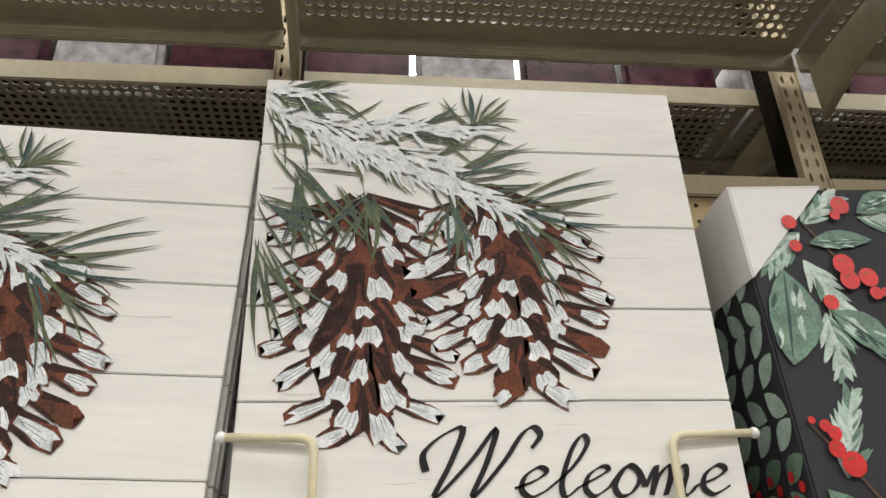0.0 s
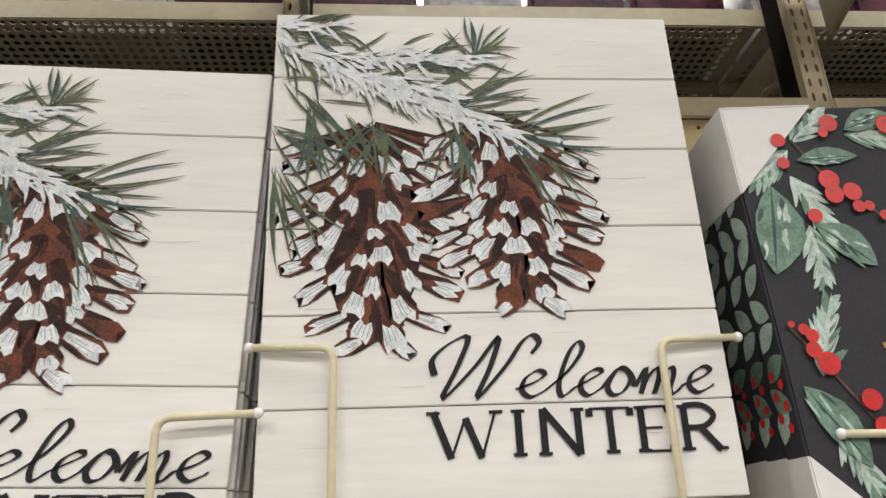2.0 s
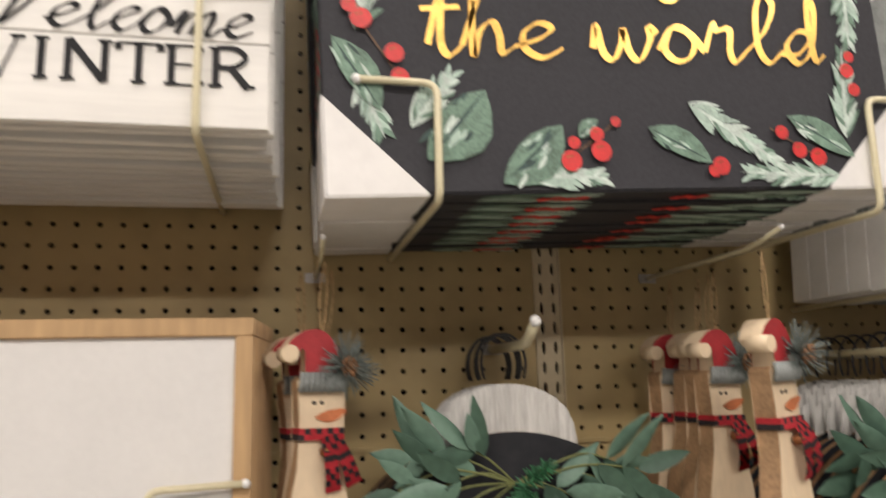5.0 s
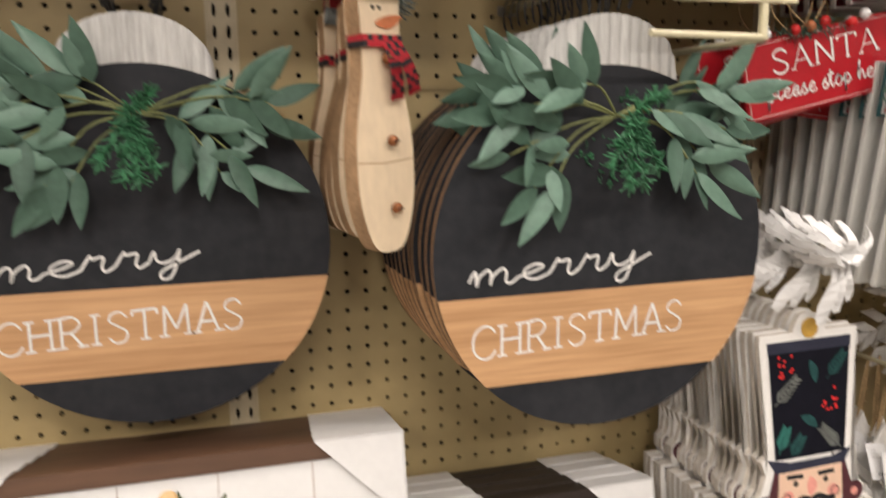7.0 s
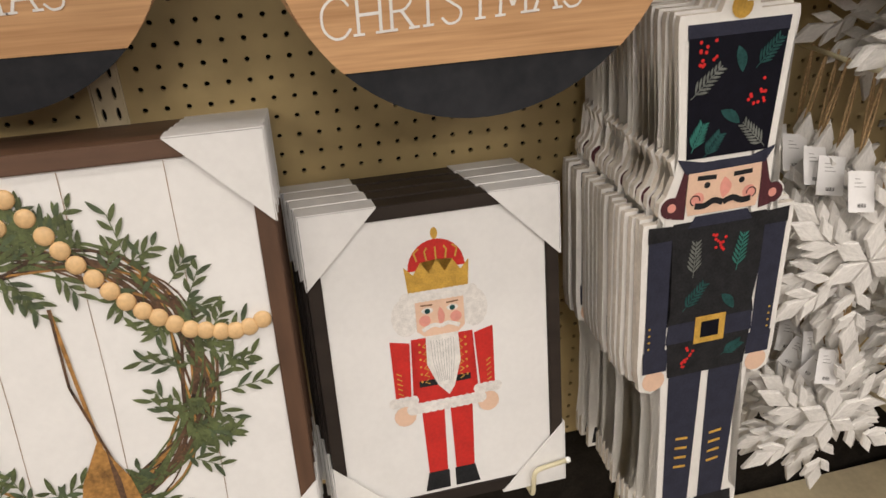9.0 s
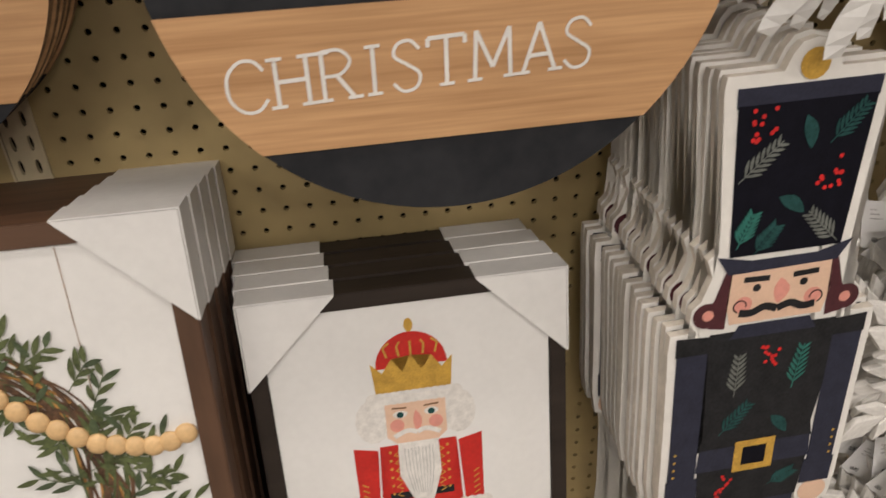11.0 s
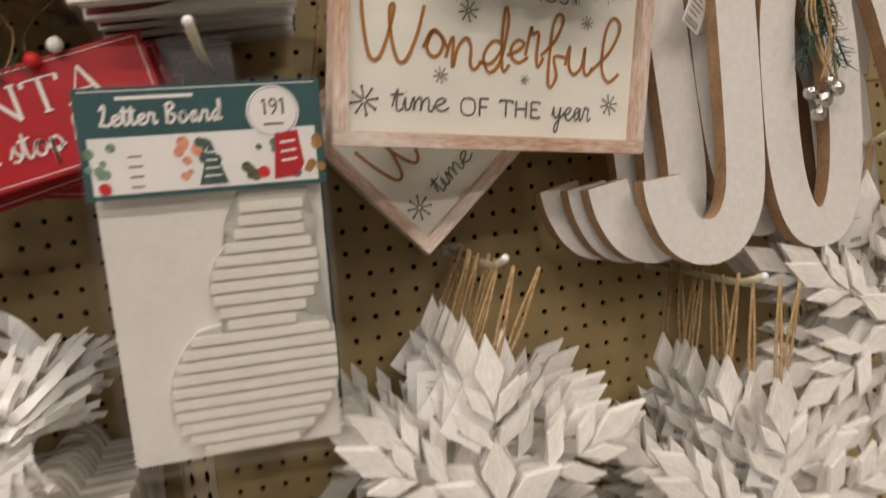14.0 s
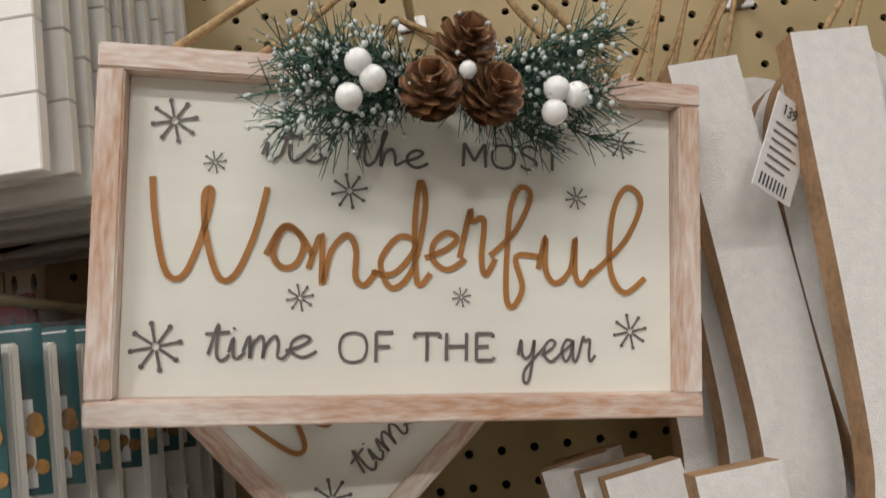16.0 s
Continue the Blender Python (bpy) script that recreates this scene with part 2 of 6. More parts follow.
def again(ob, parent, m, name=None):
    """another part on the same mesh"""
    o = new(name or ob.name.split(".")[0], ob.data)
    o.parent = parent
    o.matrix_local = m
    return o


def box(x0, x1, y0, y1, z0, z1, bevel=0.0, bm=None, mat=0):
    bm = bm or bmesh.new()
    v = [bm.verts.new((x, y, z)) for x in (x0, x1) for y in (y0, y1) for z in (z0, z1)]
    fs = []
    for idx in ((0, 1, 3, 2), (4, 6, 7, 5), (0, 4, 5, 1), (2, 3, 7, 6), (0, 2, 6, 4), (1, 5, 7, 3)):
        f = bm.faces.new([v[i] for i in idx])
        f.material_index = mat
        fs.append(f)
    if bevel:
        es = list({e for f in fs for e in f.edges})
        bmesh.ops.bevel(bm, geom=es, offset=bevel, segments=2, affect="EDGES", clamp_overlap=True)
    return bm


def prism(pts, y0, y1, bm=None, face_mat=0, edge_mat=1, bevel=0.0):
    """a board cut to the outline pts (x, z), its face at y0 and its back at y1"""
    bm = bm or bmesh.new()
    area = sum(a[0] * b[1] - b[0] * a[1] for a, b in zip(pts, pts[1:] + pts[:1]))
    if area < 0:
        pts = pts[::-1]
    a = [bm.verts.new((x, y0, z)) for x, z in pts]
    b = [bm.verts.new((x, y1, z)) for x, z in pts]
    f = bm.faces.new(a)
    f.material_index = face_mat
    g = bm.faces.new(b[::-1])
    g.material_index = face_mat
    n = len(pts)
    for i in range(n):
        e = bm.faces.new((a[i], b[i], b[(i + 1) % n], a[(i + 1) % n]))
        e.material_index = edge_mat
    bmesh.ops.triangulate(bm, faces=[f, g])
    return bm


def tube(pts, r, seg=8, bm=None, cap=True, mat=0):
    bm = bm or bmesh.new()
    pts = [Vector(p) for p in pts]
    rings = []
    for i, p in enumerate(pts):
        d = (pts[min(i + 1, len(pts) - 1)] - pts[max(i - 1, 0)]).normalized()
        side = d.orthogonal().normalized() if i == 0 else (side - d * side.dot(d)).normalized()
        up = d.cross(side)
        rad = r[i] if isinstance(r, (list, tuple)) else r
        rings.append([bm.verts.new(p + rad * (math.cos(a) * side + math.sin(a) * up)) for a in [2 * math.pi * k / seg for k in range(seg)]])
    for a, b in zip(rings, rings[1:]):
        for k in range(seg):
            f = bm.faces.new((a[k], a[(k + 1) % seg], b[(k + 1) % seg], b[k]))
            f.material_index, f.smooth = mat, True
    if cap:
        for ring in (rings[0][::-1], rings[-1]):
            bm.faces.new(ring).material_index = mat
    return bm


def smooth_line(pts, steps=6):
    """a curve through pts"""
    out = []
    for i in range(len(pts) - 1):
        p = [Vector(pts[max(0, min(len(pts) - 1, i + k))]) for k in (-1, 0, 1, 2)]
        for s in range(steps):
            t = s / steps
            out.append(0.5 * (2 * p[1] + (p[2] - p[0]) * t + (2 * p[0] - 5 * p[1] + 4 * p[2] - p[3]) * t * t + (3 * p[1] - p[0] - 3 * p[2] + p[3]) * t ** 3))
    return out + [Vector(pts[-1])]


def rounded(pts, r, steps=4):
    """a polyline with its corners rounded"""
    pts = [Vector(p) for p in pts]
    out = [pts[0]]
    for a, b, c in zip(pts, pts[1:], pts[2:]):
        d0, d1 = (a - b), (c - b)
        k0, k1 = b + d0.normalized() * min(r, d0.length * 0.45), b + d1.normalized() * min(r, d1.length * 0.45)
        for s in range(steps + 1):
            t = s / steps
            out.append((1 - t) ** 2 * k0 + 2 * t * (1 - t) * b + t * t * k1)
    return out + [pts[-1]]


def ball(c, r, bm=None, mat=0, seg=10, squash=1.0):
    bm = bm or bmesh.new()
    res = bmesh.ops.create_uvsphere(bm, u_segments=seg, v_segments=max(5, seg * 2 // 3), radius=r)
    bmesh.ops.transform(bm, verts=res["verts"], matrix=Matrix.Translation(c) @ Matrix.Diagonal((1, squash, 1, 1)))
    for f in {f for v in res["verts"] for f in v.link_faces}:
        f.material_index, f.smooth = mat, True
    return bm


class Art:
    """flat printed shapes on a board, each layer a hair in front of the last"""

    def __init__(self, y=-0.0006):
        self.bm, self.mats, self.y, self.clip = bmesh.new(), [], y, None

    def slot(self, key):
        if key not in self.mats:
            self.mats.append(key)
        return self.mats.index(key)

    def poly(self, key, pts, lift=0.0):
        if self.clip:
            x0, x1, z0, z1 = self.clip
            pts = [(min(max(p[0], x0), x1), min(max(p[1], z0), z1)) for p in pts]
        area = sum(a[0] * b[1] - b[0] * a[1] for a, b in zip(pts, pts[1:] + pts[:1]))
        if abs(area) < 1e-9:
            return
        if area < 0:
            pts = pts[::-1]
        f = self.bm.faces.new([self.bm.verts.new((p[0], self.y - lift, p[1])) for p in pts])
        f.material_index = self.slot(key)
        if len(pts) > 4:
            bmesh.ops.triangulate(self.bm, faces=[f])

    def disc(self, key, x, z, rx, rz=None, n=14, lift=0.0, turn=0.0):
        rz = rz or rx
        c, s = math.cos(turn), math.sin(turn)
        self.poly(key, [(x + rx * math.cos(a) * c - rz * math.sin(a) * s, z + rx * math.cos(a) * s + rz * math.sin(a) * c) for a in [2 * math.pi * k / n for k in range(n)]], lift)

    def leaf(self, key, x, z, length, width, ang, lift=0.0, bend=0.15):
        c, s = math.cos(ang), math.sin(ang)
        side = []
        for t, w in ((0, 0.02), (0.15, 0.55), (0.35, 0.95), (0.55, 1.0), (0.75, 0.75), (0.9, 0.38), (1.0, 0.0)):
            side.append((t * length, w * width / 2))
        pts = [(a, b + bend * width * math.sin(math.pi * a / length)) for a, b in side] + [(a, -b + bend * width * math.sin(math.pi * a / length)) for a, b in side[-2::-1]]
        self.poly(key, [(x + a * c - b * s, z + a * s + b * c) for a, b in pts], lift)

    def stroke(self, key, pts, w, lift=0.0, pen=None):
        """a drawn line; pen: the angle of a broad nib"""
        pts = [Vector((p[0], p[1])) for p in pts]
        rows = []
        for i, p in enumerate(pts):
            d = pts[min(i + 1, len(pts) - 1)] - pts[max(i - 1, 0)]
            if d.length < 1e-9:
                d = Vector((1, 0))
            d.normalize()
            ww = w if pen is None else w * (0.28 + 0.95 * abs(math.sin(math.atan2(d.y, d.x) - pen)))
            n = Vector((-d.y, d.x)) * ww / 2
            rows.append((p + n, p - n))
        k = self.slot(key)
        vs = [(self.bm.verts.new((a.x, self.y - lift, a.y)), self.bm.verts.new((b.x, self.y - lift, b.y))) for a, b in rows]
        for (a, b), (c, d) in zip(vs, vs[1:]):
            self.bm.faces.new((b, d, c, a)).material_index = k

    def done(self, name, parent, label=""):
        return part(name, self.bm, [M[k] for k in self.mats], parent, label)


# a hand-drawn alphabet: advance and strokes, on a baseline at 0 with small letters 1 high
HAND = {
    "e": (0.95, [[(0, .3), (.5, .55), (.75, .85), (.5, 1), (.2, .7), (.2, .25), (.5, 0), (.8, .15), (.95, .3)]]),
    "l": (0.8, [[(0, .3), (.5, 1), (.75, 1.8), (.55, 2.1), (.35, 1.6), (.3, .5), (.5, 0), (.8, .3)]]),
    "c": (0.85, [[(0, .3), (.7, .85), (.5, 1), (.2, .7), (.2, .25), (.5, 0), (.85, .3)]]),
    "o": (1.0, [[(0, .3), (.3, .95), (.55, 1), (.8, .6), (.65, .1), (.35, 0), (.15, .35), (.35, .95), (.7, .85), (1, .3)]]),
    "m": (1.45, [[(0, .3), (.2, 1), (.22, 0), (.3, .6), (.55, 1), (.65, .7), (.62, 0), (.72, .6), (.98, 1), (1.1, .7), (1.08, .1), (1.25, 0), (1.45, .3)]]),
    "n": (1.1, [[(0, .3), (.2, 1), (.22, 0), (.35, .65), (.6, 1), (.75, .7), (.75, .15), (.9, 0), (1.1, .3)]]),
    "r": (0.9, [[(0, .3), (.25, 1.15), (.3, .95), (.6, 1), (.55, .3), (.65, 0), (.9, .3)]]),
    "y": (1.2, [[(0, .3), (.15, 1), (.2, .4), (.4, .15), (.7, .4), (.85, 1), (.75, 0), (.55, -.9), (.3, -.9), (.35, -.4), (.9, .2), (1.4, .7)]]),
    "u": (1.1, [[(0, .3), (.15, 1), (.15, .3), (.35, 0), (.65, .3), (.75, 1), (.75, .2), (.9, 0), (1.1, .3)]]),
    "d": (1.0, [[(0, .3), (.4, .3), (.75, .85), (.45, 1), (.15, .5), (.35, 0), (.7, .4), (.9, 1.6), (.8, 2.1), (.72, 1.2), (.78, .1), (1, .3)]]),
    "f": (0.8, [[(0, .3), (.4, 1), (.62, 1.9), (.45, 2.1), (.3, 1.4), (.25, -.6), (.35, -1), (.5, -.5), (.4, .3), (.8, .3)]]),
    "i": (0.55, [[(0, .3), (.15, 1), (.15, .2), (.3, 0), (.55, .3)], [(.15, 1.4), (.19, 1.5)]]),
    "t": (0.65, [[(0, .3), (.3, 1.8), (.25, .4), (.4, 0), (.65, .3)], [(-.1, 1.3), (.65, 1.4)]]),
    "a": (1.05, [[(0, .3), (.7, .85), (.4, 1), (.15, .5), (.35, 0), (.65, .4), (.75, 1), (.75, .2), (.88, 0), (1.05, .3)]]),
    "s": (0.75, [[(0, .3), (.4, 1.1), (.38, .7), (.6, .3), (.4, 0), (.1, .1)], [(.45, .05), (.75, .3)]]),
    "h": (1.0, [[(0, .3), (.4, 1.9), (.25, 1.7), (.2, 0), (.35, .7), (.6, 1), (.72, .6), (.75, .1), (1, .3)]]),
    "p": (0.95, [[(0, .3), (.2, 1), (.15, -.9), (.2, .6), (.5, 1), (.75, .5), (.5, 0), (.25, .15), (.95, .3)]]),
    "w": (1.35, [[(0, .3), (.1, 1), (.2, .2), (.4, 0), (.6, .5), (.65, .9), (.75, .2), (.95, 0), (1.2, .6), (1.2, 1), (1.35, .8)]]),
    "W": (2.1, [[(0, 1.9), (.1, 1), (.35, .05), (.7, .2), (1, 1.2), (1.08, 1.8), (1, 1.9), (.95, 1.5), (1.05, .6), (1.3, 0), (1.7, .3), (2.1, 1.9)]]),
    "Q": (2.2, [[(0, 1.92), (.08, 1.1), (.3, .15), (.62, .05), (.92, .7), (1.12, 1.55), (1.08, 1.74), (.98, 1.55), (1.05, .8), (1.3, .05), (1.62, .1), (1.98, .9), (2.2, 1.8)]]),
    "V": (1.7, [[(-.12, .9), (-.28, 1.5), (-.08, 2.1), (.25, 2.35), (.26, 1.2), (.2, 0), (.6, 1.2), (.85, 2.35), (.9, 1.2), (.86, 0), (1.2, 1.2), (1.35, 2.1), (1.52, 2.38), (1.7, 2.1), (1.62, 1.65)]]),
    "J": (1.2, [[(.5, 1.2), (.2, 1.6), (.4, 2.1), (.85, 1.8), (.75, .5), (.6, -.6), (.3, -.8), (.2, -.4), (.6, .1), (1.2, .3)]]),
    "L": (1.0, [[(.2, 1.5), (.5, 2), (.6, 1.6), (.35, .6), (.1, .1), (.4, .1), (.8, 0), (1, .3)]]),
    "B": (1.2, [[(.3, 1.9), (.2, 0)], [(.1, 1.7), (.6, 2), (.9, 1.6), (.4, 1.05), (.95, .7), (.6, 0), (.1, .2)]]),
}
# upright capitals 1 high; round strokes carry True
CAPS = {
    "C": (0.85, [(True, [(.78, .78), (.6, .98), (.32, .98), (.08, .72), (.08, .28), (.32, .02), (.6, .02), (.8, .22)])]),
    "H": (0.9, [(False, [(.15, 0), (.15, 1)]), (False, [(.75, 0), (.75, 1)]), (False, [(.15, .52), (.75, .52)])]),
    "R": (0.85, [(False, [(.15, 0), (.15, 1)]), (True, [(.15, .98), (.5, .98), (.7, .76), (.5, .52), (.15, .5)]), (False, [(.42, .5), (.76, 0)])]),
    "I": (0.6, [(False, [(.3, 0), (.3, 1)])]),
    "S": (0.75, [(True, [(.63, .8), (.45, .98), (.2, .94), (.12, .72), (.38, .52), (.62, .32), (.55, .06), (.28, 0), (.08, .18)])]),
    "T": (0.85, [(False, [(.42, 0), (.42, 1)]), (False, [(.05, .8), (.05, .97), (.8, .97), (.8, .8)])]),
    "M": (1.05, [(False, [(.15, 0), (.18, 1), (.52, .25), (.86, 1), (.9, 0)])]),
    "A": (0.9, [(False, [(.1, 0), (.44, 1), (.8, 0)]), (False, [(.25, .36), (.65, .36)])]),
    "W": (1.3, [(False, [(.08, 1), (.38, 0), (.65, .85), (.92, 0), (1.2, 1)])]),
    "N": (0.95, [(False, [(.15, 0), (.15, 1), (.78, 0), (.78, 1)])]),
    "E": (0.8, [(False, [(.68, .14), (.66, .02), (.15, .02)]), (False, [(.15, 0), (.15, 1)]), (False, [(.15, .98), (.64, .98), (.66, .84)]), (False, [(.15, .52), (.52, .52)])]),
    "O": (0.95, [(True, [(.45, 1), (.16, .88), (.06, .5), (.16, .12), (.45, 0), (.74, .12), (.84, .5), (.74, .88), (.45, 1)])]),
    "F": (0.75, [(False, [(.15, 0), (.15, 1), (.64, 1)]), (False, [(.15, .52), (.55, .52)])]),
    "1": (0.5, [(False, [(.1, .8), (.28, 1), (.28, 0)])]),
    "9": (0.65, [(True, [(.5, .7), (.3, .5), (.1, .72), (.3, 1), (.52, .8), (.5, .4), (.2, 0)])]),
    "3": (0.65, [(True, [(.12, .85), (.35, 1), (.55, .78), (.3, .53), (.56, .28), (.35, 0), (.1, .15)])]),
    "5": (0.65, [(False, [(.5, 1), (.16, 1), (.14, .55)]), (True, [(.14, .55), (.42, .6), (.54, .3), (.35, 0), (.1, .1)])]),
}


def place_line(strokes, total, x0, x1, z0, h, rise=0.0, slant=0.0):
    s = (x1 - x0) / total
    for round_, pts in strokes:
        line = smooth_line([(p[0], p[1], 0) for p in pts], 5) if round_ else [Vector((p[0], p[1], 0)) for p in pts]
        yield [(x0 + s * p.x + slant * h * p.y, z0 + h * p.y + rise * s * p.x) for p in line]


def script(art, key, text, x0, x1, z0, h, w, rise=0.0, slant=0.0, pen=None, lift=0.0004):
    strokes, at = [], 0.0
    for ch in text:
        adv, ss = HAND.get(ch, (0.6, []))
        strokes += [(True, [(at + p[0], p[1]) for p in s]) for s in ss]
        at += adv
    for i, line in enumerate(place_line(strokes, at, x0, x1, z0, h, rise, slant)):
        art.stroke(key, line, w, lift + 0.00002 * i, pen)


def capitals(art, key, text, x0, x1, z0, h, w, rise=0.0, serif=0.0, thick=None, lift=0.0004):
    strokes, at, feet = [], 0.0, []
    for ch in text:
        adv, ss = CAPS.get(ch, (0.45, []))
        for r, s in ss:
            strokes.append((r, [(at + p[0], p[1]) for p in s]))
            if serif and not r:
                feet += [(at + p[0], p[1]) for p in (s[0], s[-1]) if p[1] in (0, 1)]
        at += adv
    total = at
    for i, ((r, raw), line) in enumerate(zip(strokes, place_line(strokes, total, x0, x1, z0, h, rise))):
        if r:
            art.stroke(key, line, w * (thick or 1) * 0.8, lift + 0.00002 * i)
            continue
        for j, (p, q) in enumerate(zip(line, line[1:])):
            d = Vector(q) - Vector(p)
            heavy = abs(d.y) > 0.5 * abs(d.x) and d.x * d.y <= abs(d.y) * w * 0.5
            art.stroke(key, [p, q], w if not thick else (w * thick if heavy else w * 0.6), lift + 0.00002 * i + 0.000004 * j)
    s = (x1 - x0) / total
    for fx, fz in feet:
        cx, cz = x0 + s * fx, z0 + h * fz + rise * s * fx + (w * 0.4 if fz == 0 else -w * 0.4)
        art.stroke(key, [(cx - serif * h, cz - serif * h * rise), (cx + serif * h, cz + serif * h * rise)], w * 0.8, lift + 0.0006)


# ---- the shop bay ----
P, Z0 = 0.0254, 1.75
BAY = 30 * P
PEG_TOP, PEG_LOW = 2.37, 0.42
SHELF_Z = 2.555


def shell(name, bm, mat, label, category):
    return tagged(part(name, bm, mat), label, category, kind="structure")


shell("floor", box(-4.6, 5.4, -7.0, 3.1, -0.06, 0.0), M["floor"], "polished grey-beige vinyl shop floor", "floor")
shell("ceiling", box(-4.6, 5.4, -7.0, 3.1, CEILING, CEILING + 0.06), M["plaster"], "off-white ceiling of the shop", "ceiling")
shell("wall_south", box(-4.6, 5.4, -7.06, -7.0, 0, CEILING), M["stock"], "muted facing side of the aisle", "wall")
shell("wall_north", box(-4.6, 5.4, 3.1, 3.16, 0, CEILING), M["stock"], "muted wall beyond the shelving", "wall")
shell("wall_west", box(-4.66, -4.6, -7.06, 3.16, 0, CEILING), M["plaster"], "plain far end of the shop", "wall")
shell("wall_east", box(5.4, 5.46, -7.06, 3.16, 0, CEILING), M["plaster"], "plain far end of the shop", "wall")

for x, y in LAMPS:
    fixture = thing("ceiling_light", pose(x, y, CEILING), "white lit fluorescent ceiling panel of the shop", "ceiling light", "ceiling panels")
    part("housing", box(-0.64, 0.64, -0.18, 0.18, -0.05, 0.0, 0.006), M["tip"], fixture)
    part("diffuser", box(-0.6, 0.6, -0.14, 0.14, -0.06, -0.052), M["lamp"], fixture, "lit white diffuser")


def punched(x_list, z_list, r, thick, x0, x1, z0, z1, flat=None, n=8):
    """a sheet from x0 to x1 and z0 to z1 with a row of real holes; flat: (y of the face)"""
    verts, faces = [], []

    def add(*f):
        faces.append(f)
    xs = [x0] + [(a + b) / 2 for a, b in zip(x_list, x_list[1:])] + [x1]
    zs = [z0] + [(a + b) / 2 for a, b in zip(z_list, z_list[1:])] + [z1]
    cs = [(math.cos(2 * math.pi * (k + 0.5) / n), math.sin(2 * math.pi * (k + 0.5) / n)) for k in range(n)]
    for i, cx in enumerate(x_list):
        for j, cz in enumerate(z_list):
            o = len(verts)
            verts += [(xs[i], 0, zs[j]), (xs[i + 1], 0, zs[j]), (xs[i + 1], 0, zs[j + 1]), (xs[i], 0, zs[j + 1])]
            verts += [(cx + r * c, 0, cz + r * s) for c, s in cs]
            verts += [(cx + r * c, thick, cz + r * s) for c, s in cs]
            h, b = o + 4, o + 4 + n
            # corners: 0 low left, 1 low right, 2 top right, 3 top left; hole points go round from the right
            order = [2, 3, 0, 1]
            per = n // 4
            for q in range(4):
                ca, cb = o + order[q], o + order[(q + 1) % 4]
                first = q * per + per // 2
                ring = [h + (first + k) % n for k in range(per + 1)]
                add(ca, cb, *ring[::-1])
            for k in range(n):
                add(h + k, h + (k + 1) % n, b + (k + 1) % n, b + k)
    me = bpy.data.meshes.new("sheet")
    me.from_pydata(verts, [], faces)
    me.update()
    bm = bmesh.new()
    bm.from_mesh(me)
    bpy.data.meshes.remove(me)
    bmesh.ops.remove_doubles(bm, verts=bm.verts, dist=1e-5)
    return bm


ROWS_Z = [Z0 + P * k for k in range(-52, 25)]
ROWS_Z = [z for z in ROWS_Z if PEG_LOW < z - P / 2 and z + P / 2 < PEG_TOP]
for b in range(-2, 3):
    bx = b * BAY
    cols = [bx + (1.5 + k) * P + (0.003 if b == 1 else 0.0) for k in range(28)]
    wall = shell("pegboard_panel_%d" % (b + 3), punched(cols, ROWS_Z, 0.0034, 0.005, bx + 0.62 * P, bx + BAY - 0.62 * P, ROWS_Z[0] - P / 2, ROWS_Z[-1] + P / 2), M["peg"], "tan painted pegboard with rows of small holes", "pegboard")
    # sheet added behind the holes; its near-black stands in for their shade
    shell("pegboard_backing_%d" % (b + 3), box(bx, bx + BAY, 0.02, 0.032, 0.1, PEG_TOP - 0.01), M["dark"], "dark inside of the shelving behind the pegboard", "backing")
    shell("panel_rail_%d" % (b + 3), box(bx + 0.7 * P, bx + BAY - 0.7 * P, -0.006, 0.0, PEG_TOP - 0.022, PEG_TOP + 0.012, 0.002), M["post"], "cream steel rail along the top of the pegboard", "rail")
    rail = box(bx + 0.7 * P, bx + BAY - 0.7 * P, -0.004, 0.0, 1.5285, 1.5345, 0.001)
    shell("panel_joint_%d" % (b + 3), rail, M["peg"], "thin joint strip across the pegboard", "joint strip")

for b in range(-2, 4):
    ux = b * BAY
    up = thing("slotted_upright", pose(ux, 0, 0), "cream slotted steel upright between the pegboard panels", "upright", "uprights of the shelving")
    # a strip with two rows of slots up to the top of the frame
    zs = [Z0 + P * k for k in range(-40, 42)]
    strip = punched([-0.0082, 0.0082], zs, 0.0026, 0.006, -0.0158, 0.0158, zs[0] - P / 2, zs[-1] + P / 2, n=8)
    for v in strip.verts:
        near = min(zs, key=lambda z: abs(z - v.co.z))
        if abs(abs(v.co.x) - 0.0082) < 0.0028 and abs(v.co.z - near) < 0.003:
            v.co.z = near + (v.co.z - near) * 3.2
    face = part("slotted_face", strip, M["post"], up)
    face.location.y = -0.001
    # the body is near-black inside cream steel: slot shade put into its colour
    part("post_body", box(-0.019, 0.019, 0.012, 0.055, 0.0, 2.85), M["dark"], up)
    part("post_flank", box(-0.0185, -0.0162, -0.003, 0.05, 0.0, 2.85, 0.0004), M["post"], up)
    part("post_flank", box(0.0162, 0.0185, -0.003, 0.05, 0.0, 2.85, 0.0004), M["post"], up)


